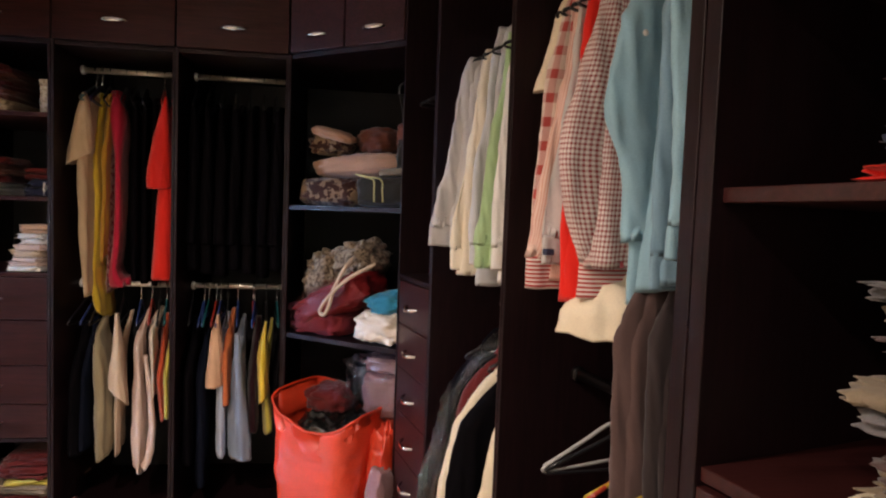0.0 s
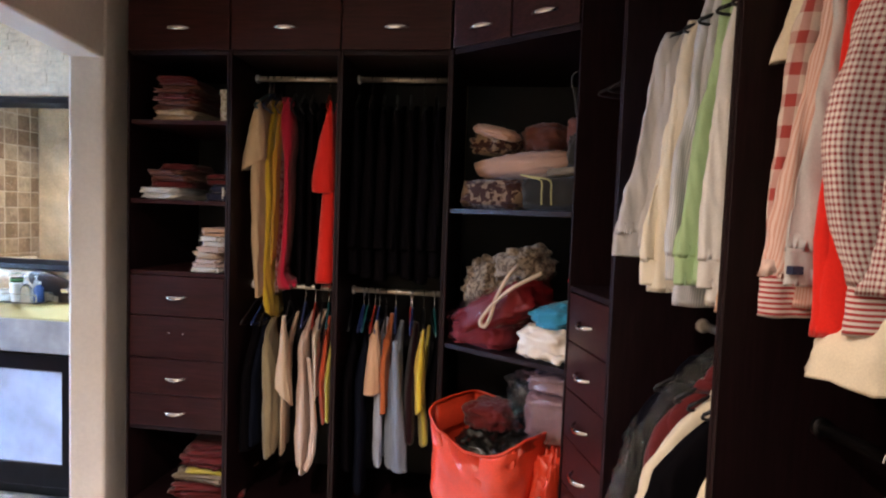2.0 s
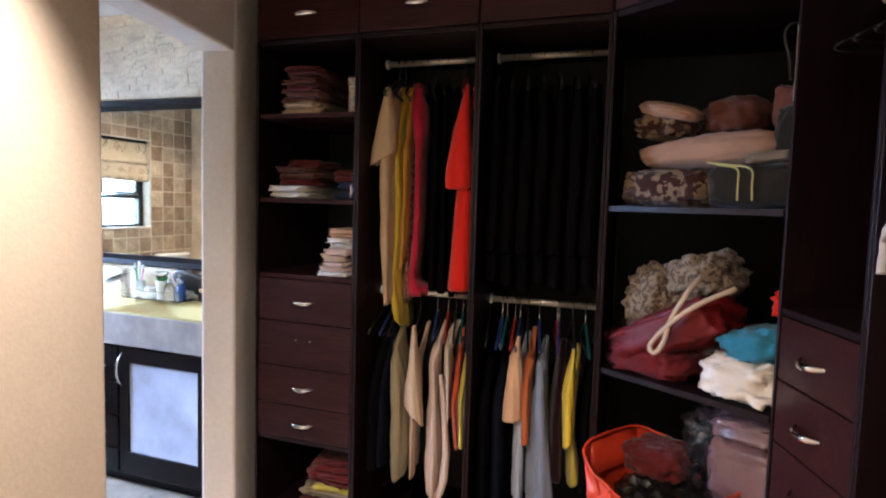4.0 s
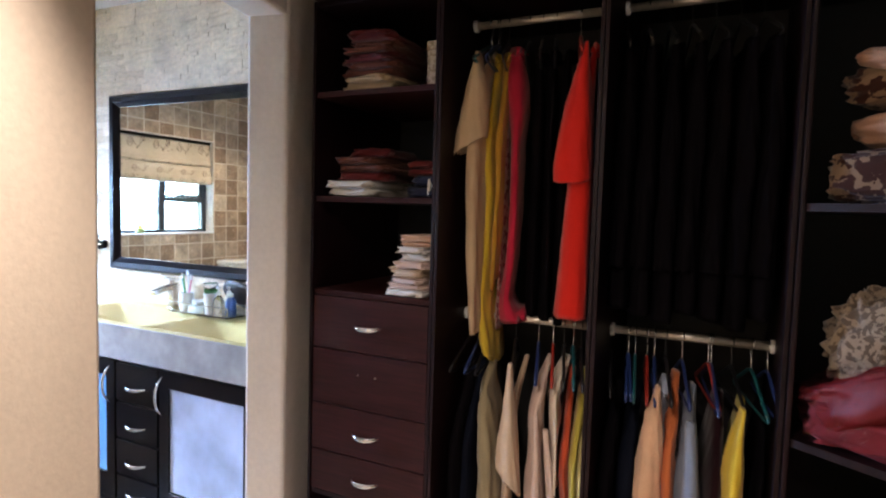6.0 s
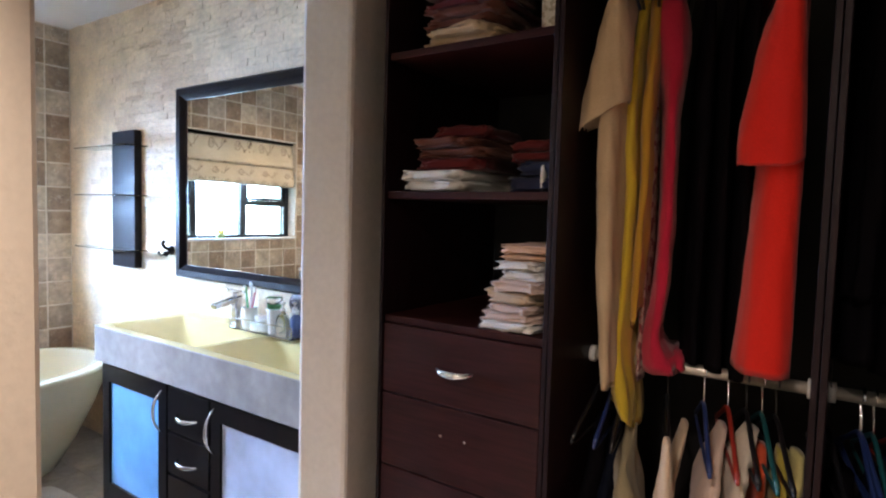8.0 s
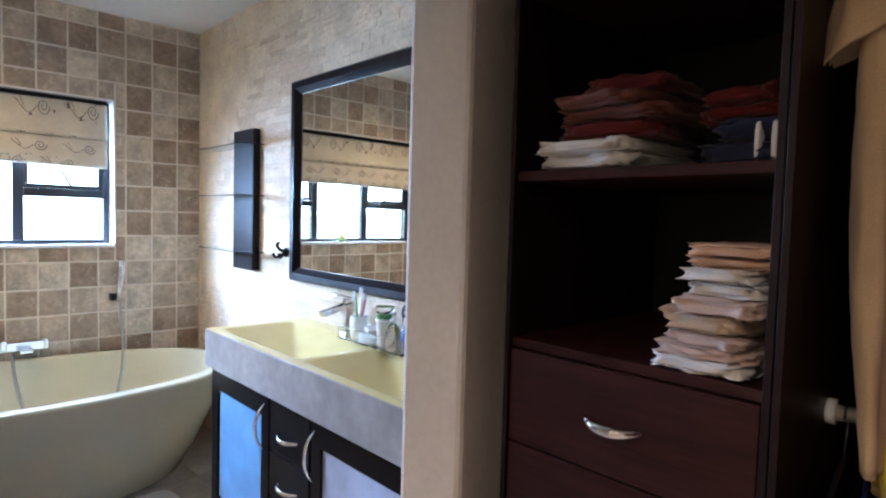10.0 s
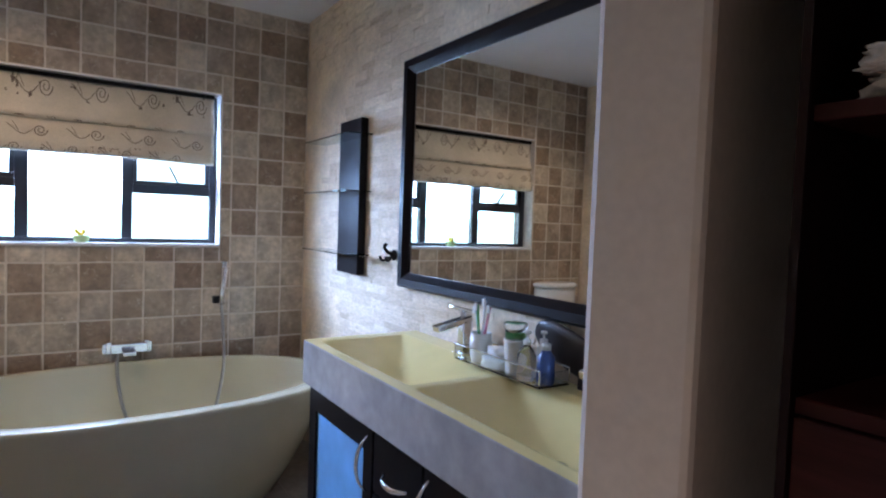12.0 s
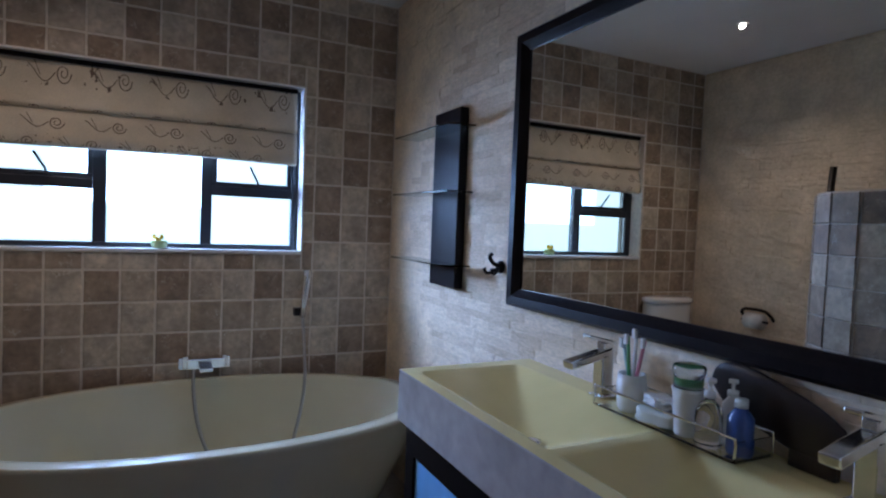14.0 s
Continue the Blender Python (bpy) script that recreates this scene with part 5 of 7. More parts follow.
def run_jacket(kind, label, s, col, thin, edge, seed, cover=False):
    """A jacket with a sloping shoulder and a long sleeve; edge: front edge at three heights under the shoulder."""
    st = [(z, s, d, thin * k, 0.26 - d) for z, d, k in SHOULDER] + [(z, s, d + 0.03, thin, 0.20) for z, d in edge]
    arm = [(1.0, s - 0.004, 0.115, thin * 0.5, 0.05), (0.95, s - 0.006, 0.055, thin * 0.8, 0.07)] + [(z + 0.08, s - 0.008, d, thin * 0.9, 0.075) for z, d in edge]
    g = clothes(kind, label, RUN, [("body", C[col], st, dict(fold=0.010)), ("sleeve", C[col], arm, dict(fold=0.009))], (s, 1.15), y=RODD, seed=seed)
    bm = bmesh.new()
    drape(bm, RUN @ Matrix.Translation((s, 0, 0)), 1.085, 1.02, ((0, thin * 0.6), (1, thin * 1.0)), ((0, 0.07), (1, 0.12)), folds=2, amp=0.15, seed=seed + 3, y=RODD - 0.02, rows=6, sides=28, ragged=0.0)
    part("collar", bm, C[col], g, smooth=True)
    if cover:
        bm = bmesh.new()
        hung(bm, RUN, [(1.13, s + 0.05, 0.22, 0.02, 0.06), (1.06, s + 0.03, 0.16, 0.05, 0.11), (0.99, s + 0.01, 0.095, 0.06, 0.17), (0.90, s, 0.035, 0.07, 0.22), (0.75, s - 0.005, -0.015, 0.075, 0.26), (0.50, s - 0.01, -0.05, 0.08, 0.28), (0.25, s - 0.01, -0.07, 0.08, 0.29)], fold=0.022, seed=5, sides=80, rows=80)
        part("plastic_cover", bm, M["film"], g, "crinkled clear plastic cover", smooth=True)
    return g


run_jacket("coat", "dark coat in a clear plastic cover on a hanger", 0.455, "black", 0.040, [(0.75, 0.03), (0.45, 0.0), (0.16, -0.01)], 170, True)
run_jacket("jacket", "dark red jacket on a hanger", 0.555, "darkred", 0.030, [(0.80, 0.03), (0.45, -0.01), (0.20, -0.03)], 173)
run_jacket("jacket", "cream jacket on a hanger", 0.615, "cream", 0.032, [(0.80, 0.008), (0.637, -0.045), (0.20, -0.09)], 176)
run_jacket("jacket", "black suit jacket on a hanger", 0.675, "black", 0.036, [(0.80, -0.012), (0.60, -0.05), (0.22, -0.08)], 179)
run_jacket("jacket", "cream linen jacket on a hanger", 0.795, "cream", 0.028, [(0.80, 0.02), (0.55, -0.02), (0.22, -0.04)], 182)
for n, (s, col, t) in enumerate(((1.02, "white", 4), (1.07, "black", -7), (1.17, "red", 6), (1.20, "yellow", -5), (1.235, "yellow", 10), (1.265, "white", -12), (1.30, "purple", 5), (1.335, "blue", -4), (1.365, "white", 8))):
    hanger(RUN, s, 1.045, col, f"empty {col} plastic clothes hanger on a rod", 0.20, t, y=0.22)
# hangers in the open space over the drawers
rod(SS[0] + 0.0115, SS[1] - 0.0115, 0.20, 1.98, m=RUN)
for s, col in ((0.10, "black"), (0.17, "black"), (0.24, "black")):
    hanger(RUN, s, 1.98, col, f"empty {col} clothes hanger in an open compartment", 0.17, 6, y=0.20)
clothes("scarf", "red scarf over a hanger in an open compartment", RUN, [("body", C["red"], [(1.905, 0.205, 0.12, 0.012, 0.08), (1.86, 0.205, 0.10, 0.022, 0.10), (1.82, 0.205, 0.10, 0.020, 0.09)], dict(fold=0.012))], seed=190)


# ---- folded and soft things ----
def soft(bm, m, size, power=0.5, rough=0.06, freq=3.0, seed=0, crease=0.0):
    """A soft rounded block, sagging and wrinkled; size: full lengths; crease: depth of sharp folds."""
    nu, nv = 60, 34
    off = Vector((seed * 3.7, seed * 1.9, seed * 0.7))
    uv = bm.loops.layers.uv.verify()

    def signed(v, p):
        return math.copysign(abs(v) ** p, v)
    grid = []
    for j in range(nv + 1):
        v = -math.pi / 2 + math.pi * j / nv
        row = []
        for i in range(nu):
            u = 2 * math.pi * i / nu
            p = Vector((signed(math.cos(v), power) * signed(math.cos(u), power), signed(math.cos(v), power) * signed(math.sin(u), power), signed(math.sin(v), power)))
            n = noise.noise(p * freq + off) * rough + noise.noise(p * freq * 2.7 + off) * rough * 0.55 + noise.noise(p * freq * 7 + off) * rough * 0.22
            q = Vector((p.x * size[0] / 2, p.y * size[1] / 2, p.z * size[2] / 2))
            if crease:
                w = q * 16 + off
                w = Vector((w.x + 0.8 * noise.noise(w * 0.7), w.y, w.z * 1.8 + w.x * 0.8))
                n -= crease * (1 - min(1, abs(noise.noise(w)) * 3.5)) + 0.5 * crease * (1 - min(1, abs(noise.noise(w * 2.3)) * 3.5))
            q *= 1 + n
            q.z = max(q.z, -size[2] / 2)
            row.append(bm.verts.new(m @ (q + Vector((0, 0, size[2] / 2)))))
        grid.append(row)
    for j in range(nv):
        for i in range(nu):
            face = bm.faces.new((grid[j][i], grid[j][(i + 1) % nu], grid[j + 1][(i + 1) % nu], grid[j + 1][i]))
            for loop, (a, b) in zip(face.loops, ((i, j), (i + 1, j), (i + 1, j + 1), (i, j + 1))):
                loop[uv].uv = (a * 0.02, b * 0.02)
    bmesh.ops.remove_doubles(bm, verts=bm.verts, dist=1e-5)


def soft_thing(name, label, category, m, size, mat, group="", **more):
    bm = bmesh.new()
    soft(bm, Matrix(), size, **more)
    ob = new(name, mesh_of(bm, name, mat, True))
    ob.matrix_basis = m
    return tagged(ob, label, category, group)


def folded_stack(m, base, rows, what="folded_garment", seed=0):
    """Folded clothes piled up from base; rows: (x, y, width, depth, height, material, colour word)."""
    z = base
    rng = random.Random(seed)
    layers = [(x, y, w - 0.012 * k, d, h / (2 if h > 0.032 else 1), mat, word) for x, y, w, d, h, mat, word in rows for k in range(2 if h > 0.032 else 1)]
    for x, y, w, d, h, mat, word in layers:
        soft_thing(what, f"folded {word} garment in a pile on a shelf", "folded clothes", m @ pose(x + rng.uniform(-0.012, 0.012), y + rng.uniform(-0.015, 0.015), z + 0.001, 0, 0, rng.uniform(-8, 8)), (w * rng.uniform(0.93, 1.05), d, h * 1.08), mat, "folded clothes on the shelves", power=0.34, rough=0.17, freq=2.8, seed=rng.randint(0, 99), crease=0.05)
        z += h


I = Matrix()
folded_stack(I, 1.795, [(-0.575, 3.880, 0.21, 0.27, 0.045, C["tan"], "tan"), (-0.575, 3.880, 0.20, 0.27, 0.04, C["rust"], "rust brown"), (-0.580, 3.880, 0.20, 0.26, 0.035, C["darkred"], "dark red"), (-0.575, 3.880, 0.19, 0.26, 0.035, C["rust"], "rust brown"), (-0.580, 3.880, 0.17, 0.24, 0.035, C["darkred"], "dark red")], seed=1)
folded_stack(I, 1.458, [(-0.630, 3.850, 0.20, 0.26, 0.05, C["white"], "white"), (-0.595, 3.880, 0.19, 0.27, 0.03, C["darkred"], "dark red"), (-0.595, 3.880, 0.20, 0.26, 0.045, C["rust"], "rust brown"), (-0.595, 3.890, 0.16, 0.24, 0.03, C["darkred"], "dark red")], seed=2)
folded_stack(I, 1.458, [(-0.385, 3.91, 0.13, 0.25, 0.068, C["navy"], "navy"), (-0.39, 3.92, 0.14, 0.25, 0.05, C["darkred"], "dark red")], seed=3)
for k in range(2):
    soft_thing("folded_sock", "white striped edge of a folded navy garment", "folded clothes", pose(-0.362 + 0.022 * k, 3.793, 1.463), (0.009, 0.02, 0.055), C["white"], "folded clothes on the shelves", power=0.5)
folded_stack(I, 1.150, [(-0.404, 3.875, 0.155, 0.28, 0.022, C["white"], "white"), (-0.400, 3.875, 0.145, 0.28, 0.034, C["blush"], "blush pink"), (-0.398, 3.875, 0.14, 0.28, 0.03, C["beige"], "beige"), (-0.396, 3.875, 0.135, 0.27, 0.026, C["blush"], "blush pink"), (-0.394, 3.875, 0.125, 0.27, 0.042, C["white"], "white"), (-0.398, 3.875, 0.15, 0.26, 0.036, C["peach"], "peach")], seed=4)
folded_stack(I, 0.119, [(-0.46, 3.93, 0.30, 0.30, 0.07, C["darkred"], "dark red"), (-0.44, 3.93, 0.28, 0.30, 0.05, C["khaki"], "khaki"), (-0.42, 3.91, 0.24, 0.28, 0.022, C["lime"], "yellow"), (-0.43, 3.93, 0.25, 0.30, 0.06, C["darkred"], "dark red"), (-0.43, 3.93, 0.22, 0.28, 0.05, C["darkred"], "dark red")], seed=5)
gift_box = thing("gift_box", "small pale patterned cardboard box on a shelf", "box", (-0.342, 3.80, 1.795))
M["card"] = cloth("pale_patterned_card", (0.55, 0.47, 0.33), 0.6, "mottle", (0.30, 0.24, 0.15), 0.012)
boxed("body", -0.370, -0.322, 3.77, 3.85, 1.796, 1.905, M["card"], gift_box, "", 0.002)
boxed("lid", -0.372, -0.320, 3.768, 3.852, 1.9055, 1.932, M["card"], gift_box, "", 0.002)

# corner unit, local x along its front, local y into it
CC = CORNER
soft_thing("blanket", "folded spotted plush blanket on a shelf", "blanket", CC @ pose(0.155, 0.20, 1.463), (0.30, 0.32, 0.12), C["leopard"], power=0.4, rough=0.14, seed=4, crease=0.05)
canvas_bag = thing("canvas_bag", "dark olive canvas bag with yellow piping on a shelf", "bag", CC @ Vector((0.43, 0.2, 1.463)))
bm = bmesh.new()
soft(bm, CC @ pose(0.435, 0.20, 1.463), (0.27, 0.33, 0.125), 0.35, 0.06, 3, 6, 0.03)
part("body", bm, C["green_dark"], canvas_bag, smooth=True)
for k in range(2):
    bm = bmesh.new()
    tube(bm, [CC @ Vector(p) for p in curve_points([(0.315, 0.045, 1.592), (0.36 + 0.02 * k, 0.034, 1.582), (0.412 + 0.036 * k, 0.028, 1.568), (0.416 + 0.038 * k, 0.028, 1.52), (0.414 + 0.04 * k, 0.034, 1.484)], 5)], 0.0026, 6)
    part("piping", bm, C["pale_yellow"], canvas_bag, "pale yellow piping")
bm = bmesh.new()
soft(bm, CC @ pose(0.485, 0.17, 1.588, 0, -4, 0), (0.16, 0.26, 0.03), 0.4, 0.12, 3, 7, 0.04)
part("flap", bm, C["khaki"], canvas_bag, "olive flap with pale piping", smooth=True)
bolster = thing("bolster", "dusty pink velvet bolster cushion on folded blankets", "cushion", CC @ Vector((0.27, 0.2, 1.58)))
bm = bmesh.new()
soft(bm, CC @ pose(0.265, 0.19, 1.583, 0, -2, 0), (0.50, 0.23, 0.105), 0.75, 0.10, 2.6, 9, 0.045)
part("cover", bm, C["pinkcush"], bolster, smooth=True)
for x in (0.035, 0.495):
    bm = bmesh.new()
    soft(bm, CC @ pose(x, 0.19, 1.61 + 0.02 * (x > 0.3)), (0.05, 0.09, 0.05), 0.8, 0.2, 4, 10, 0.06)
    part("gathered_end", bm, C["pinkcush"], bolster, smooth=True)
patterned_roll = thing("scarf", "dark patterned rolled scarf with a tan lining on a cushion", "scarf", CC @ Vector((0.115, 0.2, 1.688)))
bm = bmesh.new()
soft(bm, CC @ pose(0.105, 0.21, 1.683), (0.21, 0.22, 0.09), 0.6, 0.18, 3, 12, 0.06)
part("roll", bm, C["leopard"], patterned_roll, smooth=True)
bm = bmesh.new()
soft(bm, CC @ pose(0.125, 0.14, 1.742, 0, 14, 6), (0.20, 0.14, 0.052), 0.8, 0.12, 2.5, 14, 0.04)
part("lining", bm, C["pinkcush"], patterned_roll, "tan folded lining", smooth=True)
soft_thing("knitted_hat", "dim brown knitted hat on a cushion", "hat", CC @ pose(0.285, 0.27, 1.690), (0.19, 0.20, 0.12), C["rust"], power=0.8, rough=0.14, seed=15, crease=0.04)
soft_thing("handbag", "small brown handbag on a bolster", "handbag", CC @ pose(0.475, 0.20, 1.680), (0.07, 0.14, 0.125), C["rust"], power=0.5, rough=0.14, seed=16, crease=0.05)
soft_thing("folded_cloth", "dark folded cloth under a carton", "folded clothes", CC @ pose(0.545, 0.17, 1.588), (0.14, 0.22, 0.152), C["green_dark"], power=0.4, rough=0.10, seed=17, crease=0.05)
white_carton = thing("white_carton", "narrow white carton with a black strap on folded cloth", "box", CC @ Vector((0.535, 0.10, 1.741)))
boxed("body", 0.518, 0.572, 0.08, 0.17, 1.7415, 1.945, M["ceramic"], white_carton, "", 0.004, CC)
bm = bmesh.new()
tube(bm, [CC @ Vector(p) for p in curve_points([(0.535, 0.078, 1.935), (0.512, 0.06, 1.940), (0.496, 0.06, 1.915), (0.505, 0.07, 1.86), (0.512, 0.076, 1.80)], 4)], 0.003, 6)
part("strap", bm, HANGER["black"], white_carton, "black strap")
fleece = thing("fleece_blanket", "mottled grey brown fleece blanket heaped on a shelf", "blanket", CC @ Vector((0.19, 0.24, 1.07)))
for n, (x, y, z, sx, sy, sz, tip) in enumerate(((0.16, 0.25, 1.07, 0.32, 0.32, 0.20, -8), (0.27, 0.19, 1.17, 0.22, 0.24, 0.15, -14), (0.09, 0.16, 1.03, 0.17, 0.22, 0.24, 10))):
    bm = bmesh.new()
    soft(bm, CC @ pose(x, y, z, 0, tip, 0), (sx, sy, sz), 0.7, 0.22, 3.2, 21 + n, 0.10)
    part("fold", bm, C["fleece"], fleece, smooth=True)
soft_thing("blanket", "folded faded red blanket on a shelf", "blanket", CC @ pose(0.145, 0.17, 0.923), (0.27, 0.33, 0.11), C["pinkred"], power=0.45, rough=0.14, seed=27, crease=0.07)
soft_thing("blanket", "dark red blanket at the back of a shelf", "blanket", CC @ pose(0.30, 0.30, 0.923), (0.30, 0.30, 0.17), C["darkred"], power=0.45, rough=0.12, seed=28, crease=0.05)
wrapped = thing("wrapped_blanket", "dark red blanket in clear plastic leaning on others", "blanket", CC @ Vector((0.23, 0.15, 0.99)))
bm = bmesh.new()
soft(bm, CC @ pose(0.23, 0.13, 1.005, 0, -27, 0), (0.40, 0.26, 0.14), 0.5, 0.14, 2.4, 22, 0.07)
part("cloth", bm, C["crimson"], wrapped, smooth=True)
bm = bmesh.new()
soft(bm, CC @ pose(0.225, 0.125, 0.975, 0, -25, 0), (0.43, 0.30, 0.18), 0.5, 0.16, 3.2, 23, 0.16)
part("plastic_cover", bm, M["wrap"], wrapped, "crinkled clear plastic cover", smooth=True)
bm = bmesh.new()
tube(bm, [CC @ Vector(p) for p in curve_points([(0.42, 0.05, 1.240), (0.34, -0.005, 1.185), (0.27, -0.025, 1.12), (0.222, -0.032, 1.06), (0.217, -0.034, 1.035), (0.238, -0.034, 1.030), (0.258, -0.028, 1.07), (0.270, -0.02, 1.13), (0.305, 0.0, 1.215), (0.31, 0.06, 1.26)], 6)], 0.0072, 8)
cord = tagged(new("cord", mesh_of(bm, "cord", C["beige"], True)), "looped cream twisted cord over a blanket", "cord")
soft_thing("plastic_bag", "cream plastic bag of bedding on a shelf", "bag", CC @ pose(0.455, 0.12, 0.923), (0.25, 0.27, 0.135), M["white_bag"], power=0.65, rough=0.18, freq=2.6, seed=24, crease=0.09)
soft_thing("towel", "crumpled teal towel on a plastic bag", "towel", CC @ pose(0.485, 0.14, 1.035, 0, -10, 0), (0.20, 0.25, 0.10), C["teal"], power=0.6, rough=0.18, seed=25, crease=0.07)
soft_thing("towel", "folded red towel at the back of a shelf", "towel", CC @ pose(0.53, 0.24, 1.15), (0.14, 0.2, 0.09), C["red"], power=0.5, rough=0.15, seed=26, crease=0.05)
soft_thing("paper_sheet", "folded white paper tucked beside a towel", "paper", CC @ pose(0.555, 0.10, 1.13, 0, 30, 0), (0.05, 0.08, 0.05), C["white"], power=0.35, rough=0.1, seed=29)
quilt = thing("quilt", "mauve brown quilt in a clear plastic bag", "quilt", CC @ Vector((0.45, 0.2, 0.60)))
bm = bmesh.new()
soft(bm, CC @ pose(0.46, 0.21, 0.60, 0, -2, 0), (0.23, 0.32, 0.20), 0.42, 0.10, 2.2, 31, 0.04)
part("folded_quilt", bm, M["mauve_bag"], quilt, smooth=True)
bm = bmesh.new()
soft(bm, CC @ pose(0.455, 0.22, 0.785, 0, -4, 0), (0.25, 0.30, 0.085), 0.5, 0.12, 2.4, 35, 0.05)
part("top_fold", bm, M["mauve_bag"], quilt, smooth=True)
bm = bmesh.new()
soft(bm, CC @ pose(0.425, 0.19, 0.598), (0.31, 0.36, 0.28), 0.45, 0.14, 3.0, 38, 0.16)
part("plastic_cover", bm, M["wrap"], quilt, "crinkled clear plastic cover", smooth=True)
soft_thing("bundle", "dark wrapped bundle beside a quilt", "bundle", CC @ pose(0.30, 0.26, 0.60), (0.12, 0.26, 0.23), M["black_bag"], power=0.6, rough=0.18, seed=39, crease=0.10)
soft_thing("blanket", "dark folded blanket under a quilt", "blanket", CC @ pose(0.39, 0.28, 0.121), (0.34, 0.36, 0.475), C["green_dark"], power=0.4, rough=0.08, seed=32)
soft_thing("laundry_bag", "red plastic bag beside a tote", "bag", CC @ pose(0.505, 0.06, 0.121), (0.11, 0.2, 0.50), M["tote"], power=0.6, rough=0.14, seed=33, crease=0.07)
soft_thing("cushion", "pale lilac cushion beside a tote bag", "cushion", CC @ pose(0.525, -0.03, 0.121), (0.09, 0.14, 0.36), C["mauve"], power=0.6, rough=0.10, seed=34, crease=0.05)
tote = thing("tote_bag", "large glossy red woven plastic tote bag full of blankets", "bag", CC @ Vector((0.18, 0.03, 0.121)))
bm = bmesh.new()
rings = []
for j in range(31):
    f = j / 30
    hw, hd = 0.185 + 0.045 * f - 0.02 * f * f, 0.15 + 0.02 * f
    row = []
    for i in range(72):
        t = 2 * math.pi * i / 72
        px, py = math.copysign(abs(math.cos(t)) ** 0.45, math.cos(t)) * hw, math.copysign(abs(math.sin(t)) ** 0.45, math.sin(t)) * hd
        wr = 0.024 * noise.noise(Vector((px * 9, py * 9, f * 5))) + 0.016 * (0.4 - abs(noise.noise(Vector((px * 17 + f * 3, py * 17, f * 9 + px * 6)))) * 1.6)
        top = 0.545 - 0.075 * max(0, -py / hd) * (1 - abs(px / hw) ** 3) + 0.04 * max(0, -px / hw)
        row.append(bm.verts.new(CC @ Vector((0.25 + px * (1 + wr * 3), 0.03 + py * (1 + wr * 3) + 0.02 * wr, 0.122 + top * f))))
    rings.append(row)
for a, b in zip(rings, rings[1:]):
    for i in range(72):
        bm.faces.new((a[i], a[(i + 1) % 72], b[(i + 1) % 72], b[i]))
bm.faces.new(rings[0][::-1])
rim_line = [v.co.copy() for v in rings[-1]]
inner = [bm.verts.new(v.co + (CC.to_3x3() @ Vector((0, 0, -0.12))) + (CC @ Vector((0.25, 0.03, v.co.z)) - v.co) * 0.06) for v in rings[-1]]
for i in range(72):
    bm.faces.new((rings[-1][i], rings[-1][(i + 1) % 72], inner[(i + 1) % 72], inner[i]))
part("body", bm, M["tote"], tote, "", smooth=True)
bm = bmesh.new()
tube(bm, rim_line + rim_line[:1], 0.005, 6)
part("rim", bm, M["tote"], tote, "stitched red rim", smooth=True)
soft_thing("sack", "shiny black plastic sack stuffed into a tote bag", "bag", CC @ pose(0.26, 0.03, 0.34), (0.35, 0.25, 0.28), M["black_bag"], power=0.65, rough=0.22, freq=3.2, seed=36, crease=0.14)
soft_thing("blanket", "dark red blanket at the mouth of a tote bag", "blanket", CC @ pose(0.17, 0.13, 0.58), (0.22, 0.2, 0.12), C["darkred"], power=0.7, rough=0.16, seed=37, crease=0.08)

# shelf unit of the other run
PILE = ("shelfgrey", "khaki", "brown", "cream", "navy", "shelfgrey", "blush", "brown")
WORD = dict(shelfgrey="grey", khaki="khaki", brown="brown", cream="cream", navy="navy", blush="blush pink")
folded_stack(RUN, 1.49, [(1.72, 0.25, 0.24, 0.36, 0.020, C["red"], "bright red")] + [(1.735 + 0.012 * (k % 3), 0.25, 0.22, 0.34, 0.024 + 0.006 * (k % 3), C[PILE[k]], WORD[PILE[k]]) for k in (0, 4, 5, 2, 0, 1)], seed=7)
folded_stack(RUN, 1.082, [(1.755 + 0.018 * (k % 3), 0.24, 0.27 - 0.01 * (k % 4), 0.36, 0.022 + 0.007 * (k % 3), C[PILE[k % 8]], WORD[PILE[k % 8]]) for k in (3, 1, 2, 7, 0, 1, 5, 2, 1, 0)], seed=8)

# ---- roman blind ----
roman_blind = thing("roman_blind", "cream roman blind printed with brown vines, half raised", "blind", (WX - 0.03, (WY0 + WY1) / 2, WZ1))
M["blind"] = material("printed_cream_linen", (0.62, 0.54, 0.41), 0.9, grain=0.12, grain_scale=200, stain=0.15, stain_scale=6, bump=0.2, bump_scale=300)
M["print"] = material("brown_vine_print", (0.15, 0.11, 0.085), 0.9, grain=0.2)
BY0, BY1 = WY0 + 0.006, WY1 - 0.028
PROFILE = [(0.0, 1.980), (0.004, 1.93), (0.010, 1.86), (0.020, 1.805), (0.034, 1.775), (0.026, 1.762), (0.006, 1.772), (0.014, 1.748), (0.026, 1.715), (0.034, 1.675), (0.040, 1.640), (0.036, 1.606), (0.020, 1.598)]


def blind_point(y, s):
    """The cloth's surface at y and at the share s of its profile."""
    k = min(int(s * (len(PROFILE) - 1)), len(PROFILE) - 2)
    f = s * (len(PROFILE) - 1) - k
    dx = PROFILE[k][0] * (1 - f) + PROFILE[k + 1][0] * f
    z = PROFILE[k][1] * (1 - f) + PROFILE[k + 1][1] * f
    return Vector((WX - 0.055 + dx + 0.004 * math.sin(9 * y + 3 * s), y, z + 0.004 * math.sin(4 * y + 1) * s))


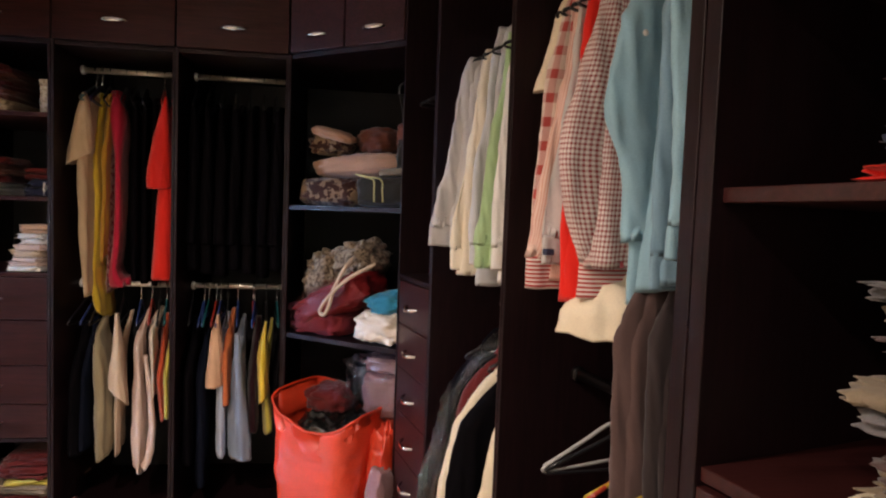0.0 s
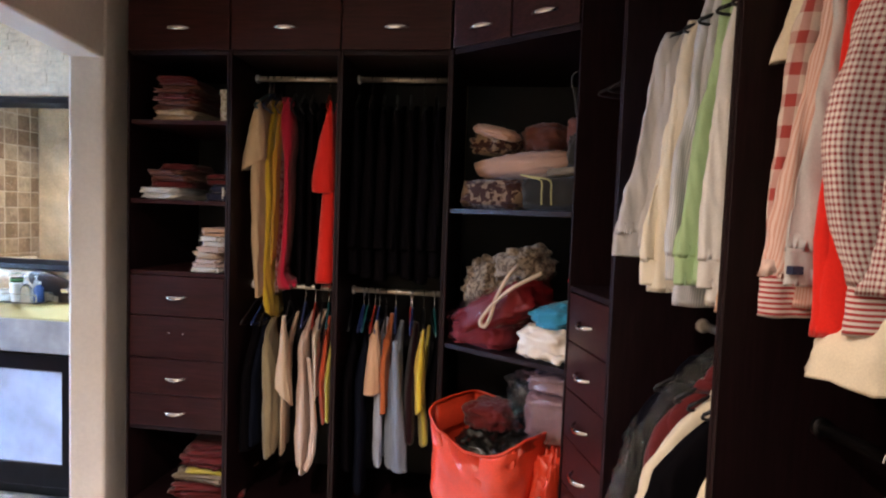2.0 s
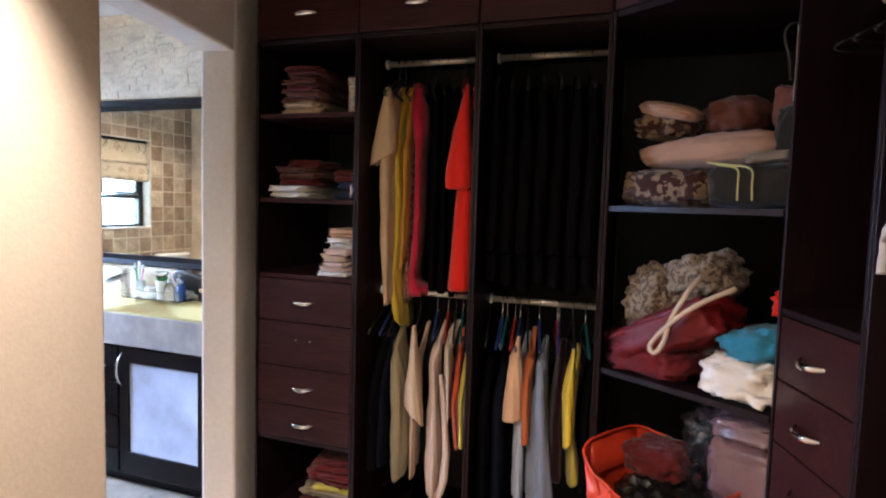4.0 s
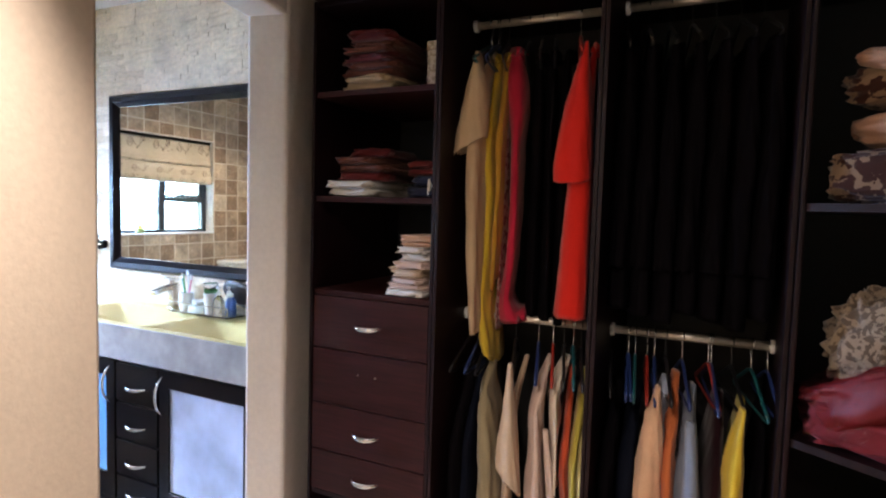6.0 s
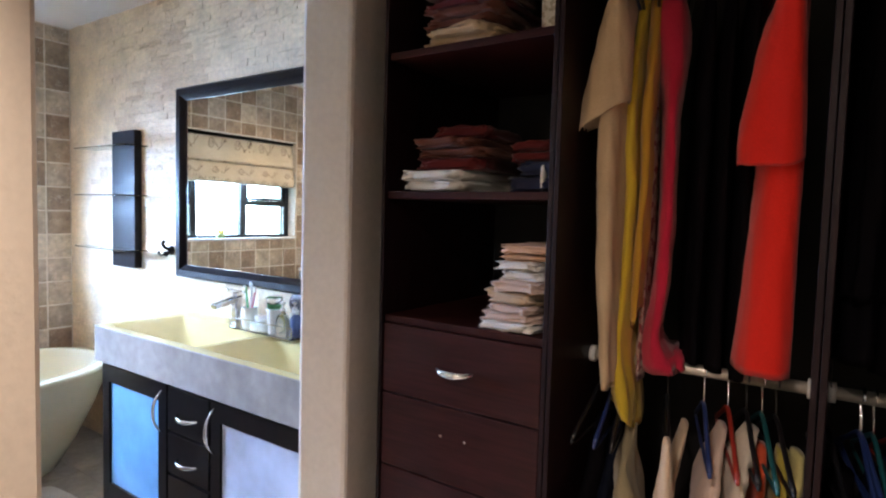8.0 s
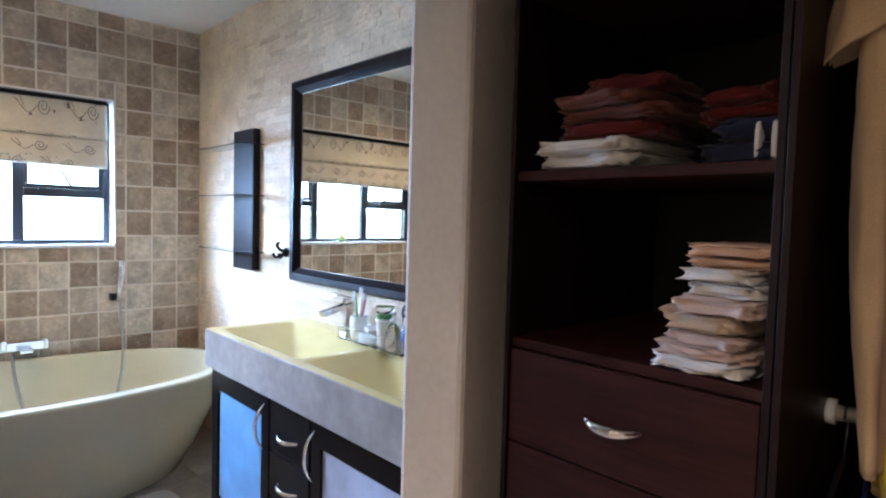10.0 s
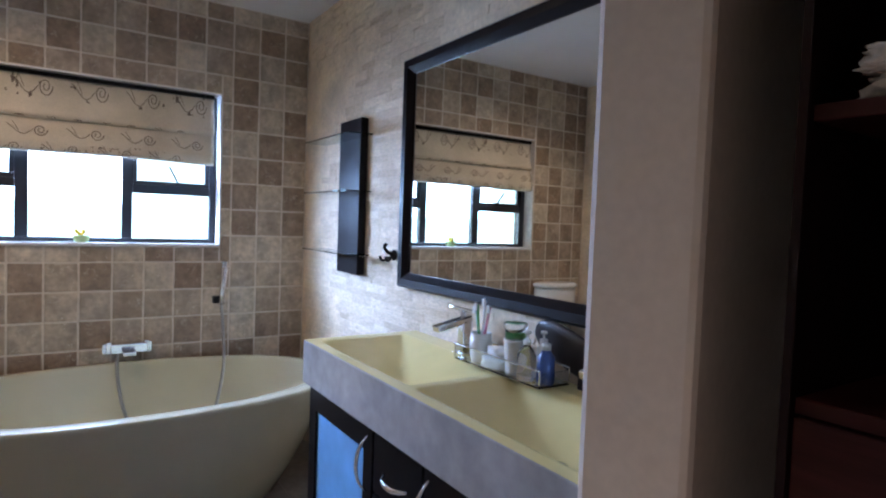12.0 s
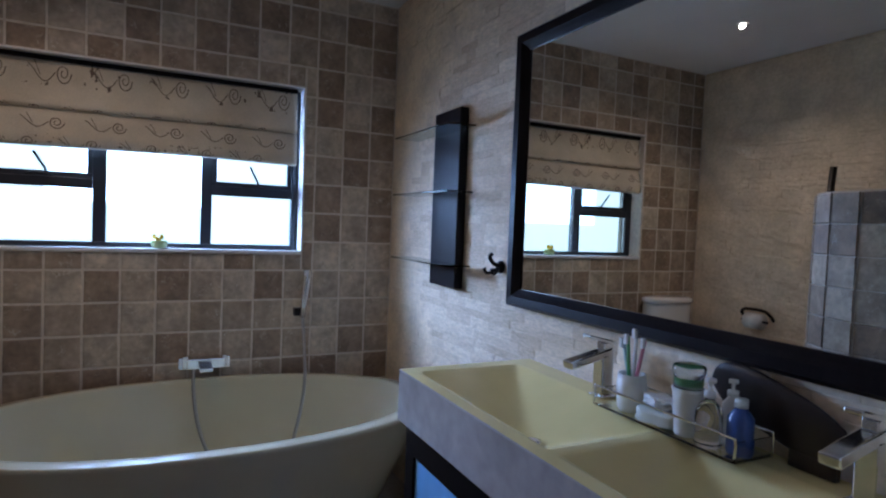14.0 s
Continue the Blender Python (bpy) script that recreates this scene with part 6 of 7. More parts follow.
bm = bmesh.new()
rows = [[bm.verts.new(blind_point(BY0 + (BY1 - BY0) * i / 60, j / 36)) for j in range(37)] for i in range(61)]
for a, b in zip(rows, rows[1:]):
    for j in range(36):
        bm.faces.new((a[j], a[j + 1], b[j + 1], b[j]))
ob = part("cloth", bm, M["blind"], roman_blind, smooth=True)
ob.modifiers.new("thickness", "SOLIDIFY").thickness = 0.003
boxed("head_rail", WX - 0.075, WX - 0.035, BY0, BY1, 1.962, 1.982, M["wenge"], roman_blind, "dark head rail", 0.002)
rng = random.Random(5)
bm = bmesh.new()


def vine(points, r=0.0026):
    tube(bm, [blind_point(min(max(y, BY0), BY1), min(max(s, 0.01), 0.99)) + Vector((0.003, 0, 0)) for y, s in points], r, 5)


def leaf(y, s, size, turn):
    """A pointed five-lobed leaf printed on the cloth."""
    base = []
    for k in range(10):
        a = turn + k * math.pi / 5
        r = size * (1.25 if k % 2 else 0.72) * (1.35 if k == 1 else 1)
        base.append(bm.verts.new(blind_point(min(max(y + r * math.cos(a), BY0), BY1), min(0.985, max(0.01, s + r * 2.3 * math.sin(a)))) + Vector((0.003, 0, 0))))
    bm.faces.new(base)


for n in range(6):
    y = BY1 - 0.07 - 0.235 * n
    for s0, dy in ((0.10, 0.0), (0.43, 0.10), (0.70, 0.02), (0.90, 0.12)):
        c = y - dy
        vine([(c + 0.030 * (1 - k / 24) * math.cos(k * 0.55), s0 + 0.062 * (1 - k / 24) * math.sin(k * 0.55)) for k in range(21)])
        vine([(c - 0.03 - 0.010 * k, s0 + 0.05 * math.sin(k * 0.42)) for k in range(11)], 0.0022)
        vine([(c - 0.085 - 0.004 * k, s0 + 0.02 - 0.016 * k) for k in range(7)], 0.0018)
        leaf(c - 0.125, s0 - 0.03, 0.015, rng.uniform(0, 6.28))
        leaf(c - 0.060, s0 + 0.06, 0.009, rng.uniform(0, 6.28))
        for q in range(7):
            leaf(c + rng.uniform(-0.16, 0.06), s0 + rng.uniform(-0.10, 0.10), rng.choice((0.004, 0.006, 0.008)), rng.uniform(0, 6.28))
for q in range(260):
    leaf(rng.uniform(BY0 + 0.01, BY1 - 0.01), rng.uniform(0.70, 0.86), rng.choice((0.0025, 0.0035, 0.005)), rng.uniform(0, 6.28))
ob = part("printed_vine", bm, M["print"], roman_blind, "brown printed vine and leaf pattern")
ob["kind"] = "stuff"

# ---- small pot on the sill ----
flower_pot = thing("flower_pot", "small pale green pot with yellow flowers on a sill", "flower pot", (WX - 0.045, 3.165, WZ0 + 0.012))
M["pot"] = material("pale_green_ceramic", (0.42, 0.52, 0.22), 0.3, stain=0.2, stain_scale=30)
M["petal"] = material("yellow_petals", (0.80, 0.58, 0.04), 0.7, stain=0.2, stain_scale=40)
bm = bmesh.new()
lathe(bm, [(0.026, 0), (0.034, 0.01), (0.037, 0.028), (0.035, 0.036), (0.030, 0.036)], 18, Matrix.Translation((WX - 0.045, 3.165, WZ0 + 0.0125)))
part("pot", bm, M["pot"], flower_pot, smooth=True)
for k in range(9):
    bm = bmesh.new()
    bmesh.ops.create_icosphere(bm, subdivisions=1, radius=0.010, matrix=Matrix.Translation((WX - 0.045 + 0.014 * math.cos(k * 2.4), 3.16 + 0.018 * math.sin(k * 2.4), WZ0 + 0.055 + 0.005 * (k % 4))))
    part("flower", bm, M["petal"], flower_pot)

# ---- on the vanity ----
def basin_tap(x, y, label="square chrome basin mixer on the stone counter"):
    tap = thing("basin_mixer", label, "tap", (x, y, VZ), "basin mixers")
    boxed("body", x - 0.018, x + 0.018, y - 0.020, y + 0.020, VZ + 0.001, VZ + 0.115, M["chrome"], tap, "", 0.004)
    boxed("spout", -0.018, 0.018, -0.125, 0.019, -0.011, 0.011, M["chrome"], tap, "", 0.004, Matrix.Translation((x, y, VZ + 0.118)) @ Matrix.Rotation(radians(12), 4, "X"))
    boxed("lever", -0.016, 0.016, -0.065, 0.03, -0.005, 0.005, M["chrome"], tap, "flat chrome lever", 0.003, Matrix.Translation((x, y, VZ + 0.150)) @ Matrix.Rotation(radians(-14), 4, "X"))
    boxed("neck", x - 0.014, x + 0.014, y - 0.014, y + 0.014, VZ + 0.126, VZ + 0.147, M["chrome"], tap, "", 0.003)
    boxed("foot", x - 0.026, x + 0.026, y - 0.028, y + 0.028, VZ + 0.0005, VZ + 0.006, M["chrome"], tap, "", 0.001)


basin_tap(-2.055, 4.235)
basin_tap(-1.400, 4.235)
TX0, TX1, TY0, TY1, TZ = -1.985, -1.595, 4.150, 4.262, 0.885
tray = thing("glass_tray", "clear glass tray with a chrome rail holding toiletries", "tray", ((TX0 + TX1) / 2, 4.2, VZ))
boxed("base", TX0, TX1, TY0, TY1, TZ, TZ + 0.006, M["acrylic"], tray, "clear glass base", 0.001)
for y in (TY0, TY1):
    bm = bmesh.new()
    tube(bm, curve_points([(TX0 - 0.004, y, TZ + 0.012), (TX0 - 0.004, y, TZ + 0.045), (TX0 + 0.015, y, TZ + 0.05), ((TX0 + TX1) / 2, y, TZ + 0.05), (TX1 - 0.015, y, TZ + 0.05), (TX1 + 0.004, y, TZ + 0.045), (TX1 + 0.004, y, TZ + 0.012)], 4), 0.0028, 8)
    part("rail", bm, M["chrome"], tray, "thin chrome rail", smooth=True)
for x in (TX0 - 0.004, TX1 + 0.004):
    boxed("side_wall", x - 0.002, x + 0.002, TY0, TY1, TZ + 0.001, TZ + 0.042, M["acrylic"], tray, "clear side wall", 0.0005)
for x in (TX0 + 0.02, TX1 - 0.02):
    for y in (TY0 + 0.02, TY1 - 0.02):
        boxed("foot", x - 0.01, x + 0.01, y - 0.01, y + 0.01, VZ + 0.0005, TZ - 0.0003, M["chrome"], tray, "", 0.0005)
TZ += 0.0065
PLA = {k: material("toiletry_" + k, c, 0.3, stain=0.1, stain_scale=30, coat=0.2) for k, c in dict(white=(0.78, 0.77, 0.73), blue=(0.03, 0.075, 0.25), clear=(0.62, 0.66, 0.62), teal=(0.30, 0.46, 0.42), pink=(0.70, 0.25, 0.30), green=(0.10, 0.38, 0.12), dark=(0.02, 0.013, 0.012), grey=(0.45, 0.45, 0.43)).items()}


def bottle(name, label, category, x, y, profile, mat, z=TZ, extra=()):
    ob = thing(name, label, category, (x, y, z), "toiletries on the tray")
    bm = bmesh.new()
    slim = Matrix.Diagonal((0.86, 0.86, 0.86, 1))
    lathe(bm, profile, 22, Matrix.Translation((x, y, z)) @ slim)
    part("body", bm, mat, ob, smooth=True)
    for nm, prof, m2, lab in extra:
        bm = bmesh.new()
        lathe(bm, prof, 18, Matrix.Translation((x, y, z)) @ slim)
        part(nm, bm, m2, ob, lab, smooth=True)
    return ob


bottle("toothbrush_cup", "white ceramic toothbrush cup on a tray", "cup", -1.905, 4.19, [(0.030, 0), (0.036, 0.01), (0.042, 0.06), (0.038, 0.105), (0.034, 0.105), (0.036, 0.06), (0.03, 0.012), (0.001, 0.012)], PLA["white"])
for k, (dx, dy, mat, word) in enumerate(((-0.018, 0.0, "teal", "teal"), (0.012, 0.008, "pink", "pink"), (0.0, -0.012, "green", "green"), (-0.008, 0.014, "white", "white"))):
    tb = thing("toothbrush", f"{word} toothbrush standing in a cup", "toothbrush", (-1.905, 4.19, TZ + 0.02), "toothbrushes")
    bm = bmesh.new()
    top = Vector((-1.905 + dx * 1.9, 4.19 + dy * 1.6, TZ + 0.165 + 0.008 * k))
    tube(bm, [(-1.905 - dx * 0.4, 4.19 - dy * 0.4, TZ + 0.014), (-1.905 + dx, 4.19 + dy, TZ + 0.105), top], [0.005, 0.0045, 0.004], 8)
    part("handle", bm, PLA[mat], tb, smooth=True)
    boxed("bristles", top.x - 0.005, top.x + 0.005, top.y - 0.010, top.y - 0.003, top.z - 0.018, top.z + 0.006, PLA["white"], tb, "white bristles", 0.001)
bottle("tall_beaker", "white beaker with a clear lid on a tray", "beaker", -1.735, 4.185, [(0.028, 0), (0.030, 0.008), (0.037, 0.105), (0.040, 0.112), (0.040, 0.118)], PLA["white"],
       extra=(("lid", [(0.036, 0.1185), (0.036, 0.15), (0.040, 0.155), (0.040, 0.172), (0.034, 0.176), (0.001, 0.176)], M["acrylic"], "clear rounded lid"), ("contents", [(0.001, 0.128), (0.033, 0.128), (0.0335, 0.145), (0.001, 0.145)], PLA["green"], "green contents")))
bottle("pump_bottle", "clear pump soap bottle on a tray", "bottle", -1.672, 4.175, [(0.030, 0), (0.032, 0.01), (0.031, 0.08), (0.022, 0.10), (0.012, 0.108), (0.012, 0.115)], M["acrylic"],
       extra=(("pump", [(0.013, 0.1155), (0.013, 0.130), (0.005, 0.132), (0.005, 0.150), (0.013, 0.152), (0.013, 0.160), (0.001, 0.161)], PLA["white"], "white pump head"),))
bottle("pump_bottle", "white pump bottle on a tray", "bottle", -1.655, 4.222, [(0.022, 0), (0.024, 0.01), (0.023, 0.10), (0.012, 0.115), (0.012, 0.12)], PLA["white"],
       extra=(("pump", [(0.013, 0.1205), (0.013, 0.132), (0.004, 0.134), (0.004, 0.148), (0.011, 0.150), (0.011, 0.158), (0.001, 0.159)], PLA["white"], "white pump head"),))
bottle("mouthwash_bottle", "blue mouthwash bottle on a tray", "bottle", -1.615, 4.195, [(0.026, 0), (0.029, 0.008), (0.029, 0.085), (0.015, 0.105), (0.013, 0.108)], PLA["blue"],
       extra=(("cap", [(0.015, 0.1085), (0.015, 0.128), (0.001, 0.129)], PLA["clear"], "clear cap"),))
soft_thing("soap_packet", "small white soap packet on a tray", "soap", pose(-1.805, 4.185, TZ + 0.0005, 0, 0, 12), (0.10, 0.07, 0.035), PLA["clear"], power=0.35, rough=0.08, seed=3)
soft_thing("soap_packet", "crumpled clear packet on a tray", "packet", pose(-1.81, 4.19, TZ + 0.036, 0, 0, -20), (0.08, 0.06, 0.025), PLA["white"], power=0.5, rough=0.2, seed=6)
hairbrush = thing("hair_brush", "large dark oval hair brush leaning on the stone wall", "brush", (-1.62, 4.275, VZ))
bm = bmesh.new()
soft(bm, pose(-1.61, 4.27, VZ + 0.045, 0, 16, 0), (0.30, 0.022, 0.11), 0.75, 0.03, 2, 4)
part("body", bm, PLA["dark"], hairbrush, "glossy dark wood", smooth=True)
boxed("rest", -1.56, -1.47, 4.262, 4.280, VZ + 0.0005, VZ + 0.034, PLA["dark"], hairbrush, "", 0.003)

# ---- far side of the bathroom, seen in the mirror ----
toilet = thing("toilet", "white ceramic toilet with a round cistern against the tiles", "toilet", (-3.55, 2.3, 0))
bm = bmesh.new()
oval_loft(bm, [(0.085, 0.17, 0.40), (0.095, 0.185, 0.44), (0.10, 0.195, 0.84), (0.098, 0.19, 0.86)], -3.735, 2.28, 32)
part("cistern", bm, M["ceramic"], toilet, smooth=True)
bm = bmesh.new()
oval_loft(bm, [(0.098, 0.19, 0.861), (0.108, 0.205, 0.866), (0.108, 0.205, 0.888), (0.09, 0.18, 0.898)], -3.735, 2.28, 32)
part("cistern_lid", bm, M["ceramic"], toilet, "", smooth=True)
bm = bmesh.new()
oval_loft(bm, [(0.16, 0.11, 0.0), (0.17, 0.12, 0.02), (0.18, 0.13, 0.20), (0.24, 0.18, 0.37), (0.25, 0.185, 0.40), (0.20, 0.14, 0.40), (0.16, 0.10, 0.30)], -3.40, 2.28, 32)
part("bowl", bm, M["ceramic"], toilet, smooth=True)
bm = bmesh.new()
oval_loft(bm, [(0.245, 0.185, 0.401), (0.25, 0.19, 0.41), (0.245, 0.185, 0.425), (0.2, 0.15, 0.43)], -3.40, 2.28, 32)
part("seat_lid", bm, M["ceramic"], toilet, "closed white lid", smooth=True)
paper = thing("toilet_roll_holder", "dark scrolled metal holder with a white paper roll", "toilet roll holder", (-3.31, SOUTH, 0.78))
bm = bmesh.new()
tube(bm, curve_points([(-3.40, SOUTH + 0.016, 0.80), (-3.41, SOUTH + 0.06, 0.83), (-3.38, SOUTH + 0.08, 0.86), (-3.31, SOUTH + 0.085, 0.865), (-3.24, SOUTH + 0.08, 0.86), (-3.21, SOUTH + 0.06, 0.83), (-3.22, SOUTH + 0.016, 0.80)], 5), 0.010, 8)
part("bracket", bm, M["black"], paper, smooth=True)
bm = bmesh.new()
tube(bm, [(-3.40, SOUTH + 0.07, 0.79), (-3.22, SOUTH + 0.07, 0.79)], 0.008, 8)
part("spindle", bm, M["black"], paper)
bm = bmesh.new()
tube(bm, [(-3.365, SOUTH + 0.07, 0.79), (-3.255, SOUTH + 0.07, 0.79)], 0.05, 20)
part("roll", bm, PLA["white"], paper, "white paper roll", smooth=True)

# curved shower screen wall, its tiles, and the dark rail at its edge
wall_shower = thing("wall_shower", "low curved shower wall of travertine tiles", "wall", (-2.0, 2.5, 0), kind="structure")
ARC = []
for k in range(13):
    a = radians(180 - 90 * k / 12)
    ARC.append((-2.375 + 0.36 * math.cos(a), 2.24 + 0.36 * math.sin(a)))
ARC += [(-2.375 + 0.1475 * k, 2.60) for k in range(1, 7)]
SH = 1.555
bm = bmesh.new()
for k in range(len(ARC) - 1):
    (x0, y0), (x1, y1) = ARC[k], ARC[k + 1]
    nx, ny = -(y1 - y0), x1 - x0
    ln = math.hypot(nx, ny)
    nx, ny = nx / ln * 0.1, ny / ln * 0.1
    slab(bm, [(x0, y0), (x1, y1), (x1 - nx, y1 - ny), (x0 - nx, y0 - ny)], 0, SH)
bmesh.ops.remove_doubles(bm, verts=bm.verts, dist=0.0005)
part("masonry", bm, M["grout"], wall_shower)
shower_rail = thing("shower_rail", "dark upright metal shower rail with three brackets", "shower rail", (-2.862, 2.17, 0.0))
bm = bmesh.new()
tube(bm, [(-2.862, 2.17, 0.0), (-2.760, 2.17, 1.72)], 0.018, 12)
part("pole", bm, M["black"], shower_rail, smooth=True)
for z in (1.46, 1.10, 0.70):
    x = -2.862 + 0.102 * z / 1.72
    boxed("bracket", x - 0.024, x + 0.040, 2.15, 2.19, z, z + 0.045, M["black"], shower_rail, "", 0.006)
bm = bmesh.new()
lathe(bm, [(0.045, 0.0), (0.045, 0.012), (0.022, 0.02), (0.022, 0.05)], 16, Matrix.Translation((-2.861, 2.17, 0.0)))
part("base", bm, M["black"], shower_rail)

# ---- tiles, stones and floor tiles ----
rng = random.Random(11)


def tile_mesh(name, w, h, seed, mat, thick=0.0045):
    """A worn tile in the y-z plane, its face towards +x, centred; the edges are chipped and rounded."""
    r = random.Random(seed)
    bm = bmesh.new()
    back, mid, front = [], [], []
    n = 3
    edge = [(-1 + 2 * k / n, -1) for k in range(n)] + [(1, -1 + 2 * k / n) for k in range(n)] + [(1 - 2 * k / n, 1) for k in range(n)] + [(-1, 1 - 2 * k / n) for k in range(n)]
    for u, v in edge:
        j = r.uniform(0, 0.0022)
        y, z = u * (w / 2 - j), v * (h / 2 - j)
        back.append(bm.verts.new((0, y, z)))
        mid.append(bm.verts.new((thick - 0.002, y, z)))
        front.append(bm.verts.new((thick, y - 0.003 * u, z - 0.003 * v)))
    for a, b in ((back, mid), (mid, front)):
        for k in range(len(edge)):
            bm.faces.new((a[k], a[(k + 1) % len(edge)], b[(k + 1) % len(edge)], b[k]))
    bm.faces.new(front)
    return mesh_of(bm, name, mat)


def child_mesh(name, data, parent, m):
    ob = new(name, data)
    ob.parent = parent
    ob.matrix_parent_inverse = parent.matrix_basis.inverted()
    ob.matrix_basis = m
    return ob


PITCH, ACROSS, GAP = 0.1475, 0.1448, 0.0075
full = [tile_mesh("tile", ACROSS - GAP, PITCH - GAP, k, M["tile"]) for k in range(8)]
zs = [0.030 + PITCH * k for k in range(-1, 18)]
ys = [4.023 + ACROSS * k for k in range(-16, 3)]
for z in zs:
    for y in ys:
        y0, y1, z0, z1 = max(y, SOUTH + 0.002), min(y + ACROSS, MY - 0.004), max(z, 0.0), min(z + PITCH, CEIL - 0.001)
        if y1 - y0 < 0.03 or z1 - z0 < 0.02:
            continue
        pieces = [(y0, y1, z0, z1)]
        if y1 > WY0 and y0 < WY1 and z1 > WZ0 and z0 < WZ1:
            pieces = []
            if y0 < WY0 - 0.02:
                pieces.append((y0, WY0, z0, z1))
            if y1 > WY1 + 0.02:
                pieces.append((WY1 + 0.006, y1, z0, z1))
            cy0, cy1 = max(y0, WY0), min(y1, WY1 + 0.006)
            if z0 < WZ0 - 0.02:
                pieces.append((cy0, cy1, z0, WZ0 - 0.004))
            if z1 > WZ1 + 0.02:
                pieces.append((cy0, cy1, WZ1 + 0.006, z1))
        for a, b, c, d in pieces:
            whole = b - a > ACROSS - 1e-6 and d - c > PITCH - 1e-6
            data = rng.choice(full) if whole else tile_mesh("tile", b - a - GAP, d - c - GAP, rng.randint(0, 999), M["tile"])
            turn = rng.choice((0, 180)) if whole else 0
            child_mesh("tile", data, wall_west, Matrix.Translation((WX - 0.0055 + rng.uniform(0, 0.0012), (a + b) / 2, (c + d) / 2)) @ Matrix.Rotation(radians(turn), 4, "X"))
# shower wall tiles
for k in range(0, len(ARC) - 1):
    (x0, y0), (x1, y1) = ARC[k], ARC[k + 1]
    if k < 12 and k % 3:
        continue
    if k < 12:
        x1, y1 = ARC[k + 3]
    ln = math.hypot(x1 - x0, y1 - y0)
    ang = math.degrees(math.atan2(y1 - y0, x1 - x0))
    data = tile_mesh("tile", ln - 0.004, PITCH - 0.005, 300 + k, M["tile"], 0.006)
    for q in range(10):
        out = radians(ang + 90)
        lift = 0.008 if k < 12 else 0.0
        child_mesh("tile", data, wall_shower, Matrix.Translation(((x0 + x1) / 2 + lift * math.cos(out), (y0 + y1) / 2 + lift * math.sin(out), 0.075 + PITCH * (q + 0.5))) @ Matrix.Rotation(radians(ang + 90), 4, "Z"))


def stone_mesh(seed):
    """A unit strip of split stone in the x-z plane; its face looks to -y and is broken into facets."""
    r = random.Random(seed)
    bm = bmesh.new()
    nx, nz = 5, 2
    tilt, cup = r.uniform(-0.3, 0.3), r.uniform(0.0, 0.3)
    face = [[bm.verts.new((-0.5 + i / nx, -(0.72 + tilt * (j / nz - 0.5) + cup * (0.25 - (i / nx - 0.5) ** 2) + r.uniform(-0.22, 0.22)) if 0 < i < nx else -(0.55 + r.uniform(-0.2, 0.2)), -0.5 + j / nz)) for j in range(nz + 1)] for i in range(nx + 1)]
    for i in range(nx):
        for j in range(nz):
            bm.faces.new((face[i][j], face[i + 1][j], face[i + 1][j + 1], face[i][j + 1]))
    rim = [face[i][0] for i in range(nx + 1)] + [face[nx][j] for j in range(1, nz + 1)] + [face[i][nz] for i in range(nx - 1, -1, -1)] + [face[0][j] for j in range(nz - 1, 0, -1)]
    back = [bm.verts.new((v.co.x, 0, v.co.z)) for v in rim]
    for k in range(len(rim)):
        bm.faces.new((rim[k], rim[(k + 1) % len(rim)], back[(k + 1) % len(rim)], back[k]))
    return mesh_of(bm, "stone", M["split"])


stones = [stone_mesh(k) for k in range(12)]


def stone_rows(x_from, x_to, z_from, z_to, skip=None):
    """Rows of strips of uneven height and length."""
    z = z_from
    while z < z_to - 0.012:
        h = min(rng.choice((0.026, 0.032, 0.038, 0.044)), z_to - z)
        x = x_from
        while x < x_to - 0.01:
            w = min(rng.uniform(0.08, 0.24), x_to - x)
            if x_to - x - w < 0.03:
                w = x_to - x
            if not (skip and skip(x, x + w, z, z + h)):
                yield x + w / 2, z + h / 2, w - 0.0008, h - 0.0008
            x += w
        z += h


def behind(x0, x1, z0, z1):
    return (x0 > MX0 + 0.03 and x1 < MX1 - 0.03 and z0 > MZ0 + 0.03 and z1 < MZ1 - 0.03) or (x0 > VX0 + 0.05 and z1 < 0.80)


